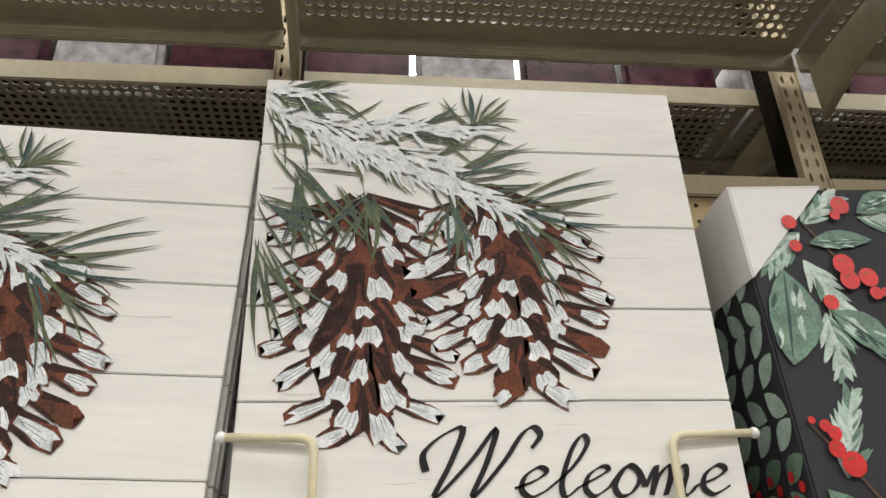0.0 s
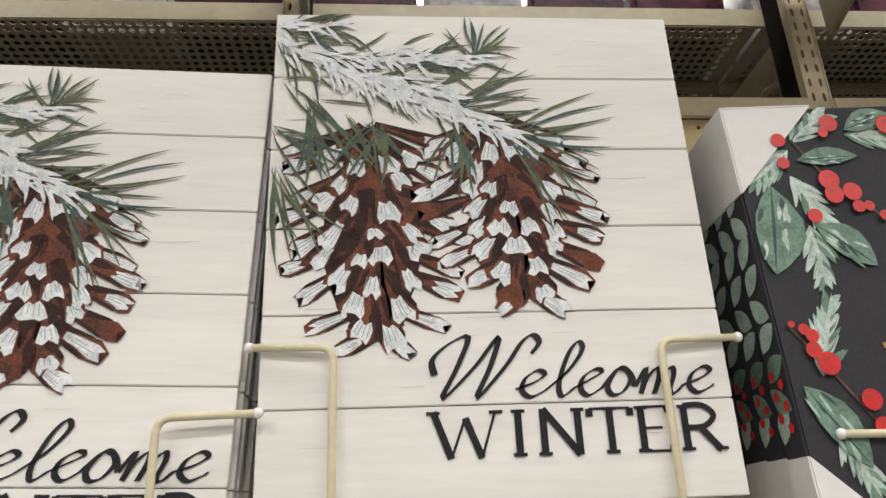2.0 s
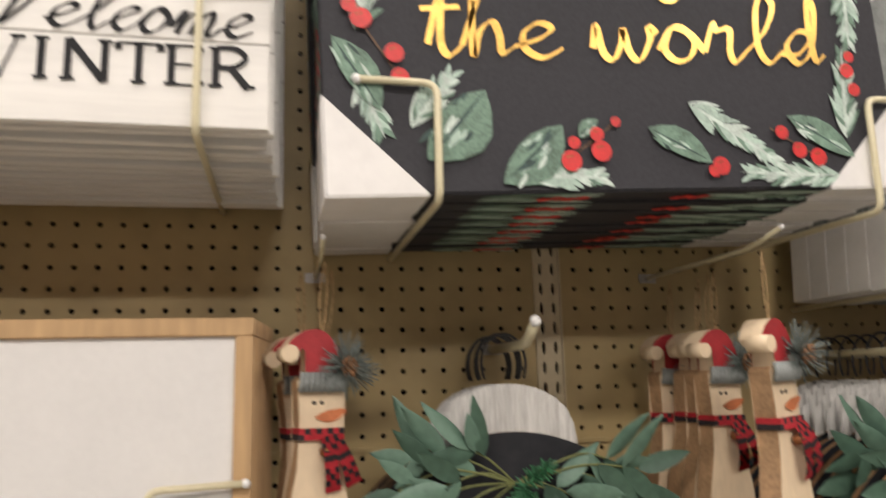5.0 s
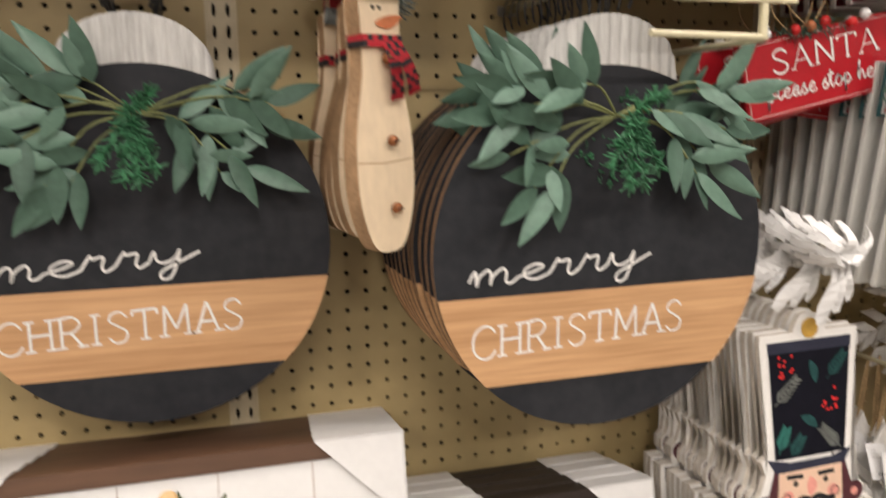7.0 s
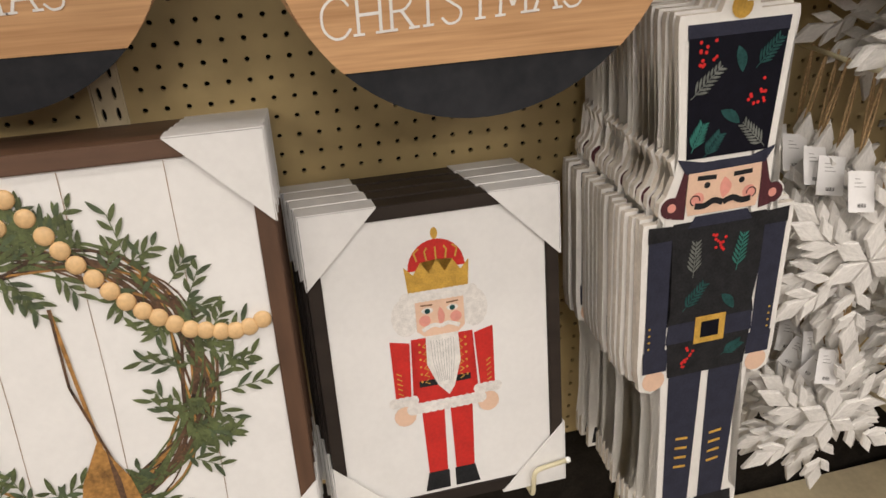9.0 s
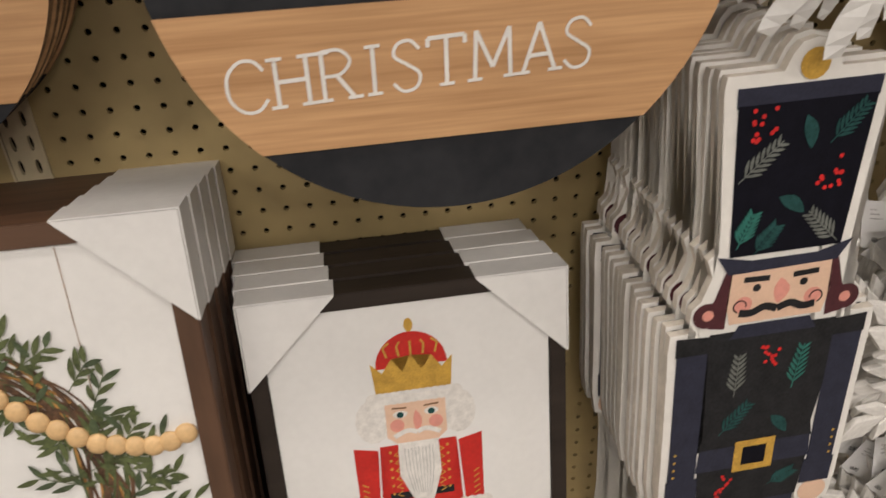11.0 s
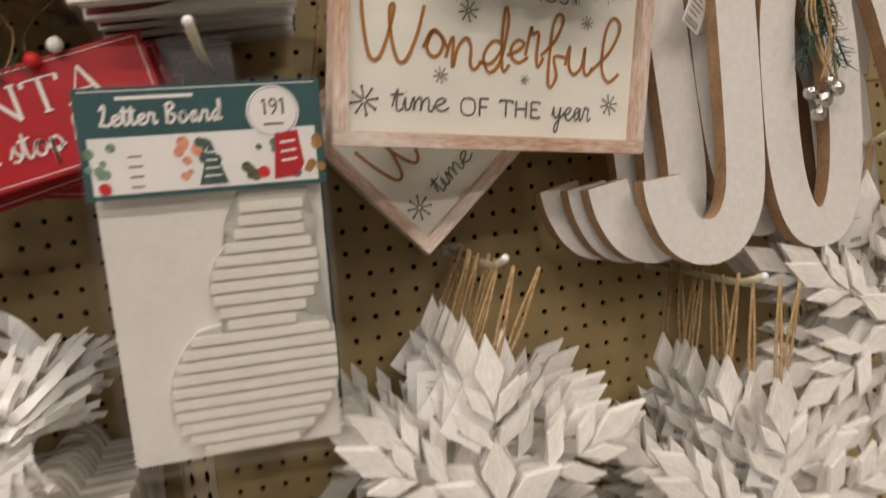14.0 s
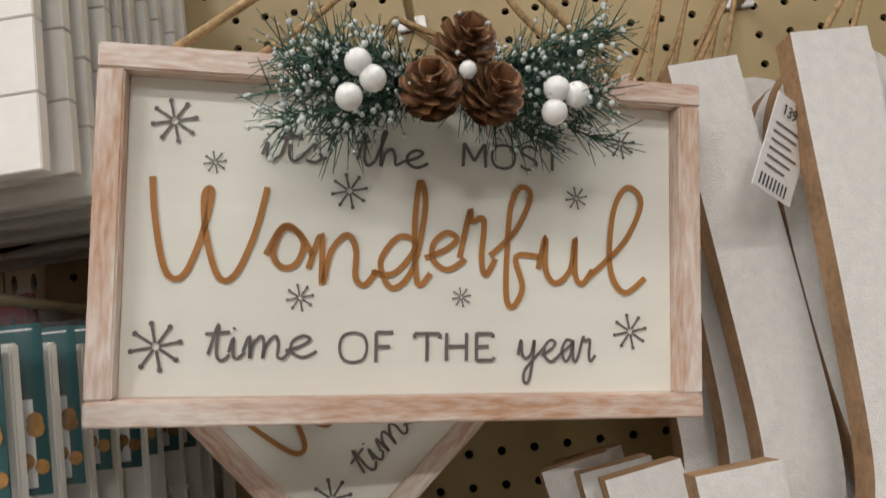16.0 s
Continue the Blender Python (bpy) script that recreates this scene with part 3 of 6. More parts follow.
def perforated_shelf(name, x0, x1, y_wall, depth, z, label):
    """a shelf deck of punched steel with turned-down lips; depth below 0 reaches towards the aisle"""
    s = thing(name, pose((x0 + x1) / 2, y_wall, z), label, "shelf", "upper shelves")
    half = (x1 - x0) / 2 - 0.004
    lo, hi = sorted((0.0, depth))
    nx = int(2 * half / 0.0175)
    zs = [lo + 0.03 + 0.0175 * k for k in range(int((hi - lo - 0.05) / 0.0175))]
    # two fields of holes with plain bands between them
    deck = punched([-half + 0.03 + k * (2 * half - 0.06) / nx for k in range(nx + 1)], zs, 0.0056, 0.0012, -half, half, lo, hi)
    bmesh.ops.rotate(deck, verts=deck.verts, cent=(0, 0, 0), matrix=Matrix.Rotation(radians(-90), 3, "X"))
    part("deck", deck, M["shelf"], s)
    for yy in (lo, hi):
        part("lip", box(-half, half, yy - 0.004, yy + 0.004, -0.034, 0.002, 0.002), M["shelf"], s)
    part("stiffener", box(-half, half, (lo + hi) / 2 - 0.012, (lo + hi) / 2 + 0.012, -0.014, -0.001, 0.002), M["shelf"], s)
    return s


def bracket(x, y0, y1, z):
    s = thing("shelf_bracket", pose(x, 0, z), "cream pressed-steel shelf bracket on the upright", "bracket", "shelf brackets")
    bm = bmesh.new()
    pts = [(y0, 0.005), (y0, -0.085), (y0 + 0.25 * (y1 - y0), -0.058), (y1, -0.036), (y1, 0.005)]
    a = [bm.verts.new((-0.0015, p[0], p[1])) for p in pts]
    c = [bm.verts.new((0.0015, p[0], p[1])) for p in pts]
    bm.faces.new(a)
    bm.faces.new(c[::-1])
    for i in range(5):
        bm.faces.new((a[i], c[i], c[(i + 1) % 5], a[(i + 1) % 5]))
    bmesh.ops.recalc_face_normals(bm, faces=bm.faces)
    part("web", bm, M["shelf"], s)
    part("flange", tube([(0, y0, -0.085), (0, y0 + 0.25 * (y1 - y0), -0.058), (0, y1, -0.036)], 0.006, 6), M["shelf"], s)
    return s


for b in range(-3, 3):
    perforated_shelf("upper_shelf", b * BAY, (b + 1) * BAY, -0.03, -0.42, SHELF_Z + 0.034, "beige perforated steel shelf above the pegboard")
    perforated_shelf("upper_shelf", b * BAY, (b + 1) * BAY, 0.06, 0.42, SHELF_Z + 0.034, "beige perforated steel shelf on the far side")
for b in range(-2, 3):
    bracket(b * BAY + 0.02, -0.03, -0.40, SHELF_Z)
    bracket(b * BAY + 0.02, 0.06, 0.43, SHELF_Z)
for b in range(-2, 2):
    for k in range(4):
        stock = thing("wrapped_stock", pose(b * BAY + 0.1 + 0.18 * k, 0.28, SHELF_Z + 0.036), "plum and clear wrapped stock lying on the far shelf", "stock", "stock on the far shelf")
        part("pack", box(-0.085, 0.085, -0.16, 0.16, 0, 0.16 + 0.03 * (k % 2), 0.01), M["clearstock" if (b + k) % 3 == 0 else "plumstock"], stock)
shell("base_deck", box(-2 * BAY, 3 * BAY, -0.40, 0.0, 0.0, 0.16, 0.004), M["post"], "cream steel base deck of the shelving", "base shelf")


# ---- boards, frames and racks ----
def rack(x, z, y_front, width_dir, arm=0.068, up=0.12, y_back=0.0):
    """a bent wire arm that carries a stack of boards"""
    s = thing("wire_display_arm", pose(x, 0, z), "cream coated bent wire arm holding a stack of signs", "display arm", "wire display arms")
    line = rounded([(0, y_back, 0.0), (0, y_front, 0.0), (0, y_front, up), (width_dir * arm, y_front + 0.004, up + 0.002)], 0.012)
    part("wire", tube(line, 0.0034, 8), M["wire"], s)
    part("end_cap", ball(line[-1], 0.0046, seg=8), M["tip"], s)
    return s


def pine_cones(art, w, h):
    """two snow-dusted cones: broad scales towards the viewer, splayed ones along the sides"""
    rnd = random.Random(4)
    step = 0
    for cx, top, low, half, lean in ((0.235, 0.665, 0.268, 0.138, 0.02), (0.560, 0.690, 0.352, 0.130, 0.05)):
        n = 9
        body = [(w * (cx + half * 0.80 * math.cos(a)), h * ((top + low) / 2 + 0.02 + (top - low) * 0.47 * math.sin(a))) for a in [2 * math.pi * k / 24 for k in range(24)]]
        art.poly("conedark", body, 0.0002)
        for row in reversed(range(n)):
            t = row / (n - 1)
            wide = half * w * (0.62 + 0.42 * math.sin(math.pi * min(1, 0.18 + 0.66 * t))) * (1 if t < 0.68 else 1.0 - 0.85 * (t - 0.68) / 0.32)
            k = (5 if row % 2 else 6) if t < 0.75 else (4 if t < 0.95 else 2)
            for i in sorted(range(k), key=lambda q: -abs(q - (k - 1) / 2)):
                u = i / (k - 1) * 2 - 1 + rnd.uniform(-0.09, 0.09)
                side = abs(u)
                x = w * (cx + lean * (t - 0.5)) + wide * u * 0.92 + rnd.uniform(-0.003, 0.003)
                z = h * (top + (low - top) * t) + rnd.uniform(-0.004, 0.004) + 0.010 * u * u
                ang = -math.pi / 2 + u * (1.25 - 0.25 * t) + rnd.uniform(-0.16, 0.16)
                ln, wd = 0.050 * (0.62 + 0.50 * side) * rnd.uniform(0.8, 1.2), 0.025 * (1.0 - 0.40 * side) * rnd.uniform(0.75, 1.15)
                step += 1
                lift = 0.0003 + 0.000012 * step
                c, s = math.cos(ang), math.sin(ang)

                def at(e, f):
                    return (x + (e - 0.5) * ln * c - f * wd * s, z + (e - 0.5) * ln * s + f * wd * c)
                art.poly("conedark", [at(a, q) for a, q in ((-0.2, -0.22), (0.3, -0.40), (0.80, -0.62), (0.96, -0.50), (0.98, 0.0), (0.96, 0.50), (0.80, 0.62), (0.3, 0.40), (-0.2, 0.22))], lift)
                art.poly("cone", [at(a, q * rnd.uniform(0.88, 1.12)) for a, q in ((-0.15, -0.12), (0.35, -0.20), (0.70, -0.36), (0.92, -0.60), (1.08, -0.42), (0.98, 0.0), (1.10, 0.34), (0.92, 0.60), (0.7, 0.34), (0.3, 0.18), (-0.15, 0.12))], lift + 0.000003)
                art.poly("conedark", [at(a, q) for a, q in ((0.0, 0.02), (0.45, 0.03), (0.66, 0.30), (0.60, 0.36), (0.30, 0.22), (0.0, 0.10))], lift + 0.000005)
                if rnd.random() < 0.9:
                    lo, fat = rnd.uniform(0.50, 0.66), rnd.uniform(0.36, 0.50)
                    shape = ((lo, -0.5), (0.72, -0.75), (0.93, -1.12), (1.06, -0.8), (1.02, -0.4), (0.98, 0.0), (1.04, 0.35), (1.10, 0.75), (0.95, 1.12), (0.74, 0.8), (lo, 0.45), (lo + 0.06, 0.0))
                    art.poly("snow", [at(e + rnd.uniform(-0.06, 0.04), fat * f * rnd.uniform(0.75, 1.1)) for e, f in shape], lift + 0.000007)
                    for q in range(4):
                        f = (q - 1.5) * 0.2 + rnd.uniform(-0.05, 0.05)
                        art.stroke("grey", [at(lo + 0.05, f * 0.8), at(rnd.uniform(0.8, 0.95), f)], 0.0006, lift + 0.000009)


def pine_branch(art, w, h):
    """fans of long needles on snowy twigs"""
    rnd = random.Random(9)
    art.clip = (0.001, w - 0.001, 0.001, h - 0.001)
    twigs = [((0.0, 0.93), (0.20, 0.84)), ((0.20, 0.84), (0.57, 0.705)), ((0.0, 0.90), (0.49, 0.885)), ((0.12, 0.87), (0.42, 0.80)), ((0.0, 0.97), (0.14, 0.965)), ((0.0, 0.84), (0.22, 0.73))]
    j = 0

    def needle(x, z, ang, ln, wide=0.0028):
        nonlocal j
        j += 1
        art.leaf(rnd.choice(("needle", "needle2", "needle", "olive")), x, z, ln, wide, ang, 0.0014 + 0.000004 * j, 2.2 * rnd.uniform(-1, 1))
    for (a, b), (c, d) in twigs:
        base = math.atan2((d - b) * h, (c - a) * w)
        for i in range(int(6 + 24 * math.hypot(c - a, d - b))):
            t = rnd.random()
            needle(w * (a + (c - a) * t), h * (b + (d - b) * t), base + rnd.choice((-1, 1, -1)) * rnd.uniform(0.25, 0.95), rnd.uniform(0.035, 0.066))
    fans = [(0.57, 0.705, -0.38, 1.75, 14, 0.088), (0.49, 0.893, 1.15, 2.5, 10, 0.047), (0.43, 0.775, 0.32, 0.75, 8, 0.082), (0.02, 0.63, -1.15, 0.7, 8, 0.088), (0.09, 0.77, -1.25, 1.1, 11, 0.078),
            (0.25, 0.735, -1.75, 1.2, 10, 0.062), (0.44, 0.715, -1.6, 1.0, 10, 0.058), (0.03, 0.955, 0.05, 0.7, 7, 0.066), (0.34, 0.86, 0.35, 0.8, 8, 0.060), (0.01, 0.72, -0.55, 0.8, 7, 0.075)]
    for fx, fz, fa, wide, n, ln in fans:
        for i in range(n):
            needle(w * fx + rnd.uniform(-0.006, 0.006), h * fz + rnd.uniform(-0.005, 0.005), fa + (i / (n - 1) - 0.5) * wide + rnd.uniform(-0.06, 0.06), ln * rnd.uniform(0.85, 1.22))
    for k, ((a, b), (c, d)) in enumerate(twigs[:5]):
        lean = math.atan2((d - b) * h, (c - a) * w)
        for i in range((46, 90, 74, 52, 16)[k]):
            t = rnd.random()
            x, z = w * (a + (c - a) * t), h * (b + (d - b) * t) + rnd.uniform(-0.008, 0.006)
            j += 1
            art.leaf("snow", x, z, rnd.uniform(0.014, 0.036), rnd.uniform(0.0018, 0.0048), lean + rnd.choice((0.0, 0.0, -0.75)) + rnd.uniform(-0.3, 0.3), 0.0014 + 0.000004 * j)
    art.clip = None


def winter_sign(m):
    """a white plank sign with pine cones; its lower left front corner at the origin"""
    w, h, d = 0.391, 0.466, 0.017
    s = thing("winter_plank_sign", m, "whitewashed plank sign painted with snowy pine cones and Welcome Winter lettering", "wall sign", "stacked winter signs")
    cuts = [0.0, 0.078, 0.156, 0.235, 0.314, 0.392, 0.466]
    for a, b in zip(cuts, cuts[1:]):
        bm = box(0, w, 0, d * 0.62, a + 0.0005, b - 0.0005, 0.0008)
        part("plank", bm, M["white"], s)
    part("back_batten", box(0.02, w - 0.02, d * 0.62, d, 0.03, h - 0.03), M["whiteedge"], s, "raw wooden backing battens")
    grain, rg = Art(-0.0003), random.Random(17)
    for i in range(46):
        x, z, ln = rg.uniform(0.01, w - 0.06), rg.uniform(0.01, h - 0.01), rg.uniform(0.008, 0.045)
        grain.stroke("grain", [(x, z), (x + ln / 2, z + rg.uniform(-0.0006, 0.0006)), (x + ln, z + rg.uniform(-0.0008, 0.0008))], rg.uniform(0.0003, 0.0007), 0.000002 * i)
    grain.done("wood_grain", s, "faint grey grain under the whitewash")
    art = Art()
    pine_cones(art, w, h)
    pine_branch(art, w, h)
    art.done("painting", s, "painted pine cones under a snowy branch")
    txt = Art(-0.0008)
    script(txt, "ink", "V", 0.139, 0.212, 0.083, 0.0218, 0.0050, slant=0.42, pen=0.5)
    script(txt, "ink", "elcome", 0.206, 0.374, 0.083, 0.0215, 0.0044, slant=0.36, pen=0.5)
    capitals(txt, "ink", "WINTER", 0.136, 0.378, 0.036, 0.037, 0.0035, serif=0.15, thick=1.7)
    txt.done("lettering", s, "black script and serif lettering")
    return s


front = winter_sign(pose(-0.740, -0.286, 1.826))
rnd = random.Random(2)
for k in range(1, 13):
    copy_thing(front, pose(-0.740 + rnd.uniform(-0.006, 0.004) + 0.0007 * k, -0.286 + 0.0205 * k, 1.825 - 0.0010 * k + rnd.uniform(0, 0.002), 0, rnd.uniform(-0.4, 0.4), 0))
for k in range(0, 13):
    copy_thing(front, pose(-1.153 + rnd.uniform(-0.004, 0.003) * (k > 0), -0.294 + 0.0205 * k, 1.783, -3.0, 2.0 + rnd.uniform(-0.3, 0.3), 0.0))
rack(-0.680, 1.818, -0.296, -1, up=0.134)
rack(-0.408, 1.818, -0.296, 1, arm=0.07, up=0.134)
rack(-0.812, 1.768, -0.304, 1, arm=0.075, up=0.130)
rack(-1.04, 1.780, -0.308, -1)


def holly(art, w, h):
    """feathery sprays, broad leaves and berry twigs round a dark board"""
    rnd = random.Random(12)
    art.clip = (0.0005, w - 0.0005, 0.0005, h - 0.0005)
    step = [0]

    def lift():
        step[0] += 1
        return 0.0004 + 0.0000035 * step[0]

    def feather(x0, z0, x1, z1):
        ang, ln = math.atan2(z1 - z0, x1 - x0), math.hypot(x1 - x0, z1 - z0)
        n = max(7, int(ln / 0.0052))
        for i in range(n):
            t = i / n
            bx, bz = x0 + (x1 - x0) * t, z0 + (z1 - z0) * t
            for sgn in (-1, 1):
                art.leaf(rnd.choice(("leaf2", "leaf2", "mist", "leaf")), bx, bz, 0.030 * (1.12 - 0.62 * t) * rnd.uniform(0.75, 1.15), 0.0052, ang + sgn * rnd.uniform(0.28, 0.62), lift())
        art.leaf("mist", x0, z0, ln * 1.1, 0.004, ang, lift())

    def broad(x0, z0, x1, z1, wide):
        ang, ln = math.atan2(z1 - z0, x1 - x0), math.hypot(x1 - x0, z1 - z0)
        art.leaf("leaf", x0, z0, ln, wide, ang, lift())
        c, s = math.cos(ang), math.sin(ang)
        for i in range(14):
            t, v = rnd.uniform(0.08, 0.7), rnd.uniform(-0.3, 0.3)
            art.leaf(rnd.choice(("leaf2", "needle2", "leaf", "mist")), x0 + t * ln * c - v * wide * s, z0 + t * ln * s + v * wide * c, ln * rnd.uniform(0.14, 0.26), wide * 0.10, ang + rnd.uniform(-0.3, 0.3), lift())
        art.leaf("needle2", x0, z0, ln * 0.96, wide * 0.07, ang, lift())

    def berry(x, z, r):
        art.disc("berry", x, z, r, n=12, lift=0.0014 + lift())
        art.stroke("rust", [(x - 0.5 * r, z + 0.3 * r), (x + 0.2 * r, z + 0.5 * r)], 0.14 * r, 0.0015 + lift())
    for f in ((0.055, 0.362, 0.012, 0.33), (0.06, 0.37, 0.10, 0.398), (0.115, 0.376, 0.21, 0.358), (0.05, 0.335, 0.072, 0.285), (0.055, 0.285, 0.055, 0.232), (0.03, 0.15, 0.055, 0.215), (0.03, 0.11, 0.05, 0.055), (0.075, 0.06, 0.115, 0.108),
              (0.23, 0.385, 0.30, 0.37), (0.34, 0.385, 0.42, 0.37), (0.44, 0.38, 0.52, 0.35), (0.53, 0.33, 0.545, 0.24), (0.54, 0.22, 0.535, 0.15), (0.515, 0.05, 0.525, 0.14), (0.345, 0.085, 0.43, 0.028), (0.50, 0.012, 0.40, 0.016), (0.17, 0.015, 0.25, 0.012)):
        feather(*f)
    for f in ((0.028, 0.325, 0.012, 0.24, 0.046), (0.06, 0.285, 0.107, 0.243, 0.030), (0.145, 0.095, 0.088, 0.03, 0.050), (0.01, 0.143, 0.05, 0.075, 0.030), (0.115, 0.38, 0.165, 0.396, 0.022), (0.06, 0.35, 0.12, 0.352, 0.018),
              (0.215, 0.062, 0.155, 0.008, 0.042), (0.23, 0.05, 0.25, 0.068, 0.014), (0.30, 0.06, 0.362, 0.026, 0.026), (0.45, 0.072, 0.52, 0.03, 0.026), (0.32, 0.375, 0.37, 0.395, 0.024), (0.53, 0.30, 0.50, 0.25, 0.030)):
        broad(*f)
    for a in (((0.06, 0.372), (0.085, 0.33), (0.127, 0.29)), ((0.01, 0.195), (0.034, 0.161), (0.068, 0.106)), ((0.21, 0.025), (0.24, 0.045), (0.267, 0.065)), ((0.43, 0.06), (0.48, 0.03))):
        art.stroke("twig", a, 0.0022, 0.0012)
    for x, z, r in ((.046, .371, .007), (.045, .347, .006), (.10, .387, .009), (.092, .377, .005), (.157, .383, .010), (.178, .388, .006), (.084, .328, .010), (.085, .313, .009), (.103, .315, .009), (.105, .30, .006), (.115, .30, .005), (.127, .29, .005), (.061, .293, .007)):
        berry(x, z, r)
    for x, z, r in ((.012, .195, .003), (.022, .19, .005), (.028, .184, .006), (.026, .172, .007), (.036, .160, .010), (.064, .128, .009), (.068, .106, .008), (.22, .028, .010), (.25, .037, .010), (.247, .053, .007), (.224, .045, .006), (.267, .065, .005)):
        berry(x, z, r)
    for x, z, r in ((.37, .022, .009), (.362, .017, .006), (.44, .055, .007), (.457, .037, .008), (.477, .03, .009), (.53, .10, .007), (.525, .12, .008), (.53, .135, .006), (.50, .36, .008), (.515, .35, .006), (.40, .385, .008)):
        berry(x, z, r)
    art.clip = None


def card_corner(x, z, leg, sx, sz, d):
    """a folded white card corner that wraps a frame's corner; (x, z) the outer corner, sx and sz point inwards"""
    bm = bmesh.new()
    prism([(x, z), (x + sx * leg, z), (x, z + sz * leg)], -0.0028, -0.0012, bm, 0, 0)
    for x0, x1, z0, z1 in ((x - sx * 0.002, x + sx * leg, z - sz * 0.002, z - sz * 0.0006), (x - sx * 0.002, x - sx * 0.0006, z - sz * 0.0006, z + sz * leg)):
        box(min(x0, x1), max(x0, x1), -0.0028, d, min(z0, z1), max(z0, z1), 0, bm)
    bmesh.ops.recalc_face_normals(bm, faces=bm.faces)
    return bm


def joy_canvas(m):
    w, h, d = 0.575, 0.407, 0.034
    s = thing("holly_canvas", m, "charcoal canvas painted with holly sprays and gold script, white card corners", "canvas picture", "stacked holly canvases")
    part("canvas", box(0, w, 0, d, 0, h, 0.002), M["black"], s)
    art = Art()
    holly(art, w, h)
    art.done("painting", s, "painted holly leaves and red berries")
    wrap = Art()
    rndw = random.Random(3)
    # the painting runs on round the lower and left sides
    for i in range(9):
        wrap.leaf(rndw.choice(("leaf", "leaf2")), 0.135 + 0.03 * (i % 3), 0.004 + 0.009 * (i // 3), 0.062, 0.009, rndw.uniform(-0.25, 0.25), 0.0003 + 0.00003 * i)
        wrap.leaf(rndw.choice(("leaf", "leaf2", "leaf2")), 0.36 + 0.04 * (i % 3), 0.004 + 0.009 * (i // 3), 0.075, 0.010, rndw.uniform(-0.3, 0.3), 0.0003 + 0.00003 * i)
    for i in range(4):
        wrap.disc("berry", 0.20 + 0.012 * i, 0.012 + 0.004 * (i % 2), 0.007, lift=0.001)
        wrap.disc("berry", 0.335 + 0.009 * i, 0.010 + 0.005 * (i % 2), 0.006, lift=0.001)
    o = wrap.done("wrapped_painting", s)
    o.rotation_euler = (radians(90), 0, 0)
    o.location = (0, 0.034, 0.0)
    side = Art()
    for i in range(10):
        side.leaf(rndw.choice(("leaf", "leaf2")), (0.030 if i % 3 == 1 else 0.005), 0.10 + 0.026 * i, 0.034, 0.019, (2.3 if i % 3 == 1 else 0.8) + rndw.uniform(-0.25, 0.25), 0.0003 + 0.00003 * i)
    for i in range(6):
        side.disc("berry", 0.017 + 0.006 * (-1) ** i, 0.112 + 0.009 * i, 0.0045, lift=0.001)
    o = side.done("wrapped_painting", s)
    o.rotation_euler = (0, 0, radians(-90))
    o.location = (0.0, 0.034, 0)
    for x, z, sx, sz in ((0, 0, 1, 1), (w, 0, -1, 1), (0, h, 1, -1), (w, h, -1, -1)):
        part("card_corner", card_corner(x, z, 0.088, sx, sz, d), M["card"], s, "white folded card corner")
    txt = Art(-0.0012)
    script(txt, "gold", "Joy", 0.135, 0.40, 0.235, 0.046, 0.0062, pen=0.6)
    script(txt, "gold", "to", 0.40, 0.48, 0.235, 0.034, 0.0062, pen=0.6)
    script(txt, "gold", "the world", 0.095, 0.505, 0.128, 0.034, 0.0066, pen=0.6)
    txt.done("lettering", s, "gold foil script lettering")
    return s


front = joy_canvas(pose(-0.300, -0.302, 1.765, 0, -2.5, 0))
for k in range(1, 8):
    copy_thing(front, pose(-0.298 + rnd.uniform(-0.004, 0.004), -0.302 + 0.0365 * k, 1.766 + rnd.uniform(0.0, 0.003), 0, -1.0 - rnd.uniform(0, 1), 0))
rack(-0.205, 1.762, -0.311, -1, arm=0.07, up=0.105)
rack(0.235, 1.762, -0.311, 1, arm=0.06, up=0.115)


# ---- hooks ----
def hook(x, z, y_front, thick=0.0042, up=0.022):
    s = thing("peg_hook", pose(x, 0, z), "cream steel peg hook with a pale tip in the pegboard", "hook", "peg hooks")
    line = rounded([(0, 0.004, 0.0), (0, y_front * 0.82, 0.0), (0, y_front, up)], 0.02)
    part("rod", tube(line, thick, 8), M["wire"], s)
    part("tip", ball(line[-1], thick * 1.15, seg=8), M["tip"], s, "pale plastic tip")
    part("wall_clip", box(-0.012, 0.012, -0.004, -0.0005, -0.006, 0.006, 0.001), M["steel"], s, "zinc clip in the board")
    return s


def twine_loop(parent, a, b, sag=0.0, r=0.0011, gap=0.006):
    """a doubled jute string between two points"""
    bm = bmesh.new()
    for s in (-1, 1):
        mid = (Vector(a) + Vector(b)) / 2 + Vector((s * gap, 0, -sag))
        tube(smooth_line([a, mid, b], 5), r, 5, bm)
    return part("twine_loop", bm, M["twine"], parent, "jute hanging string")


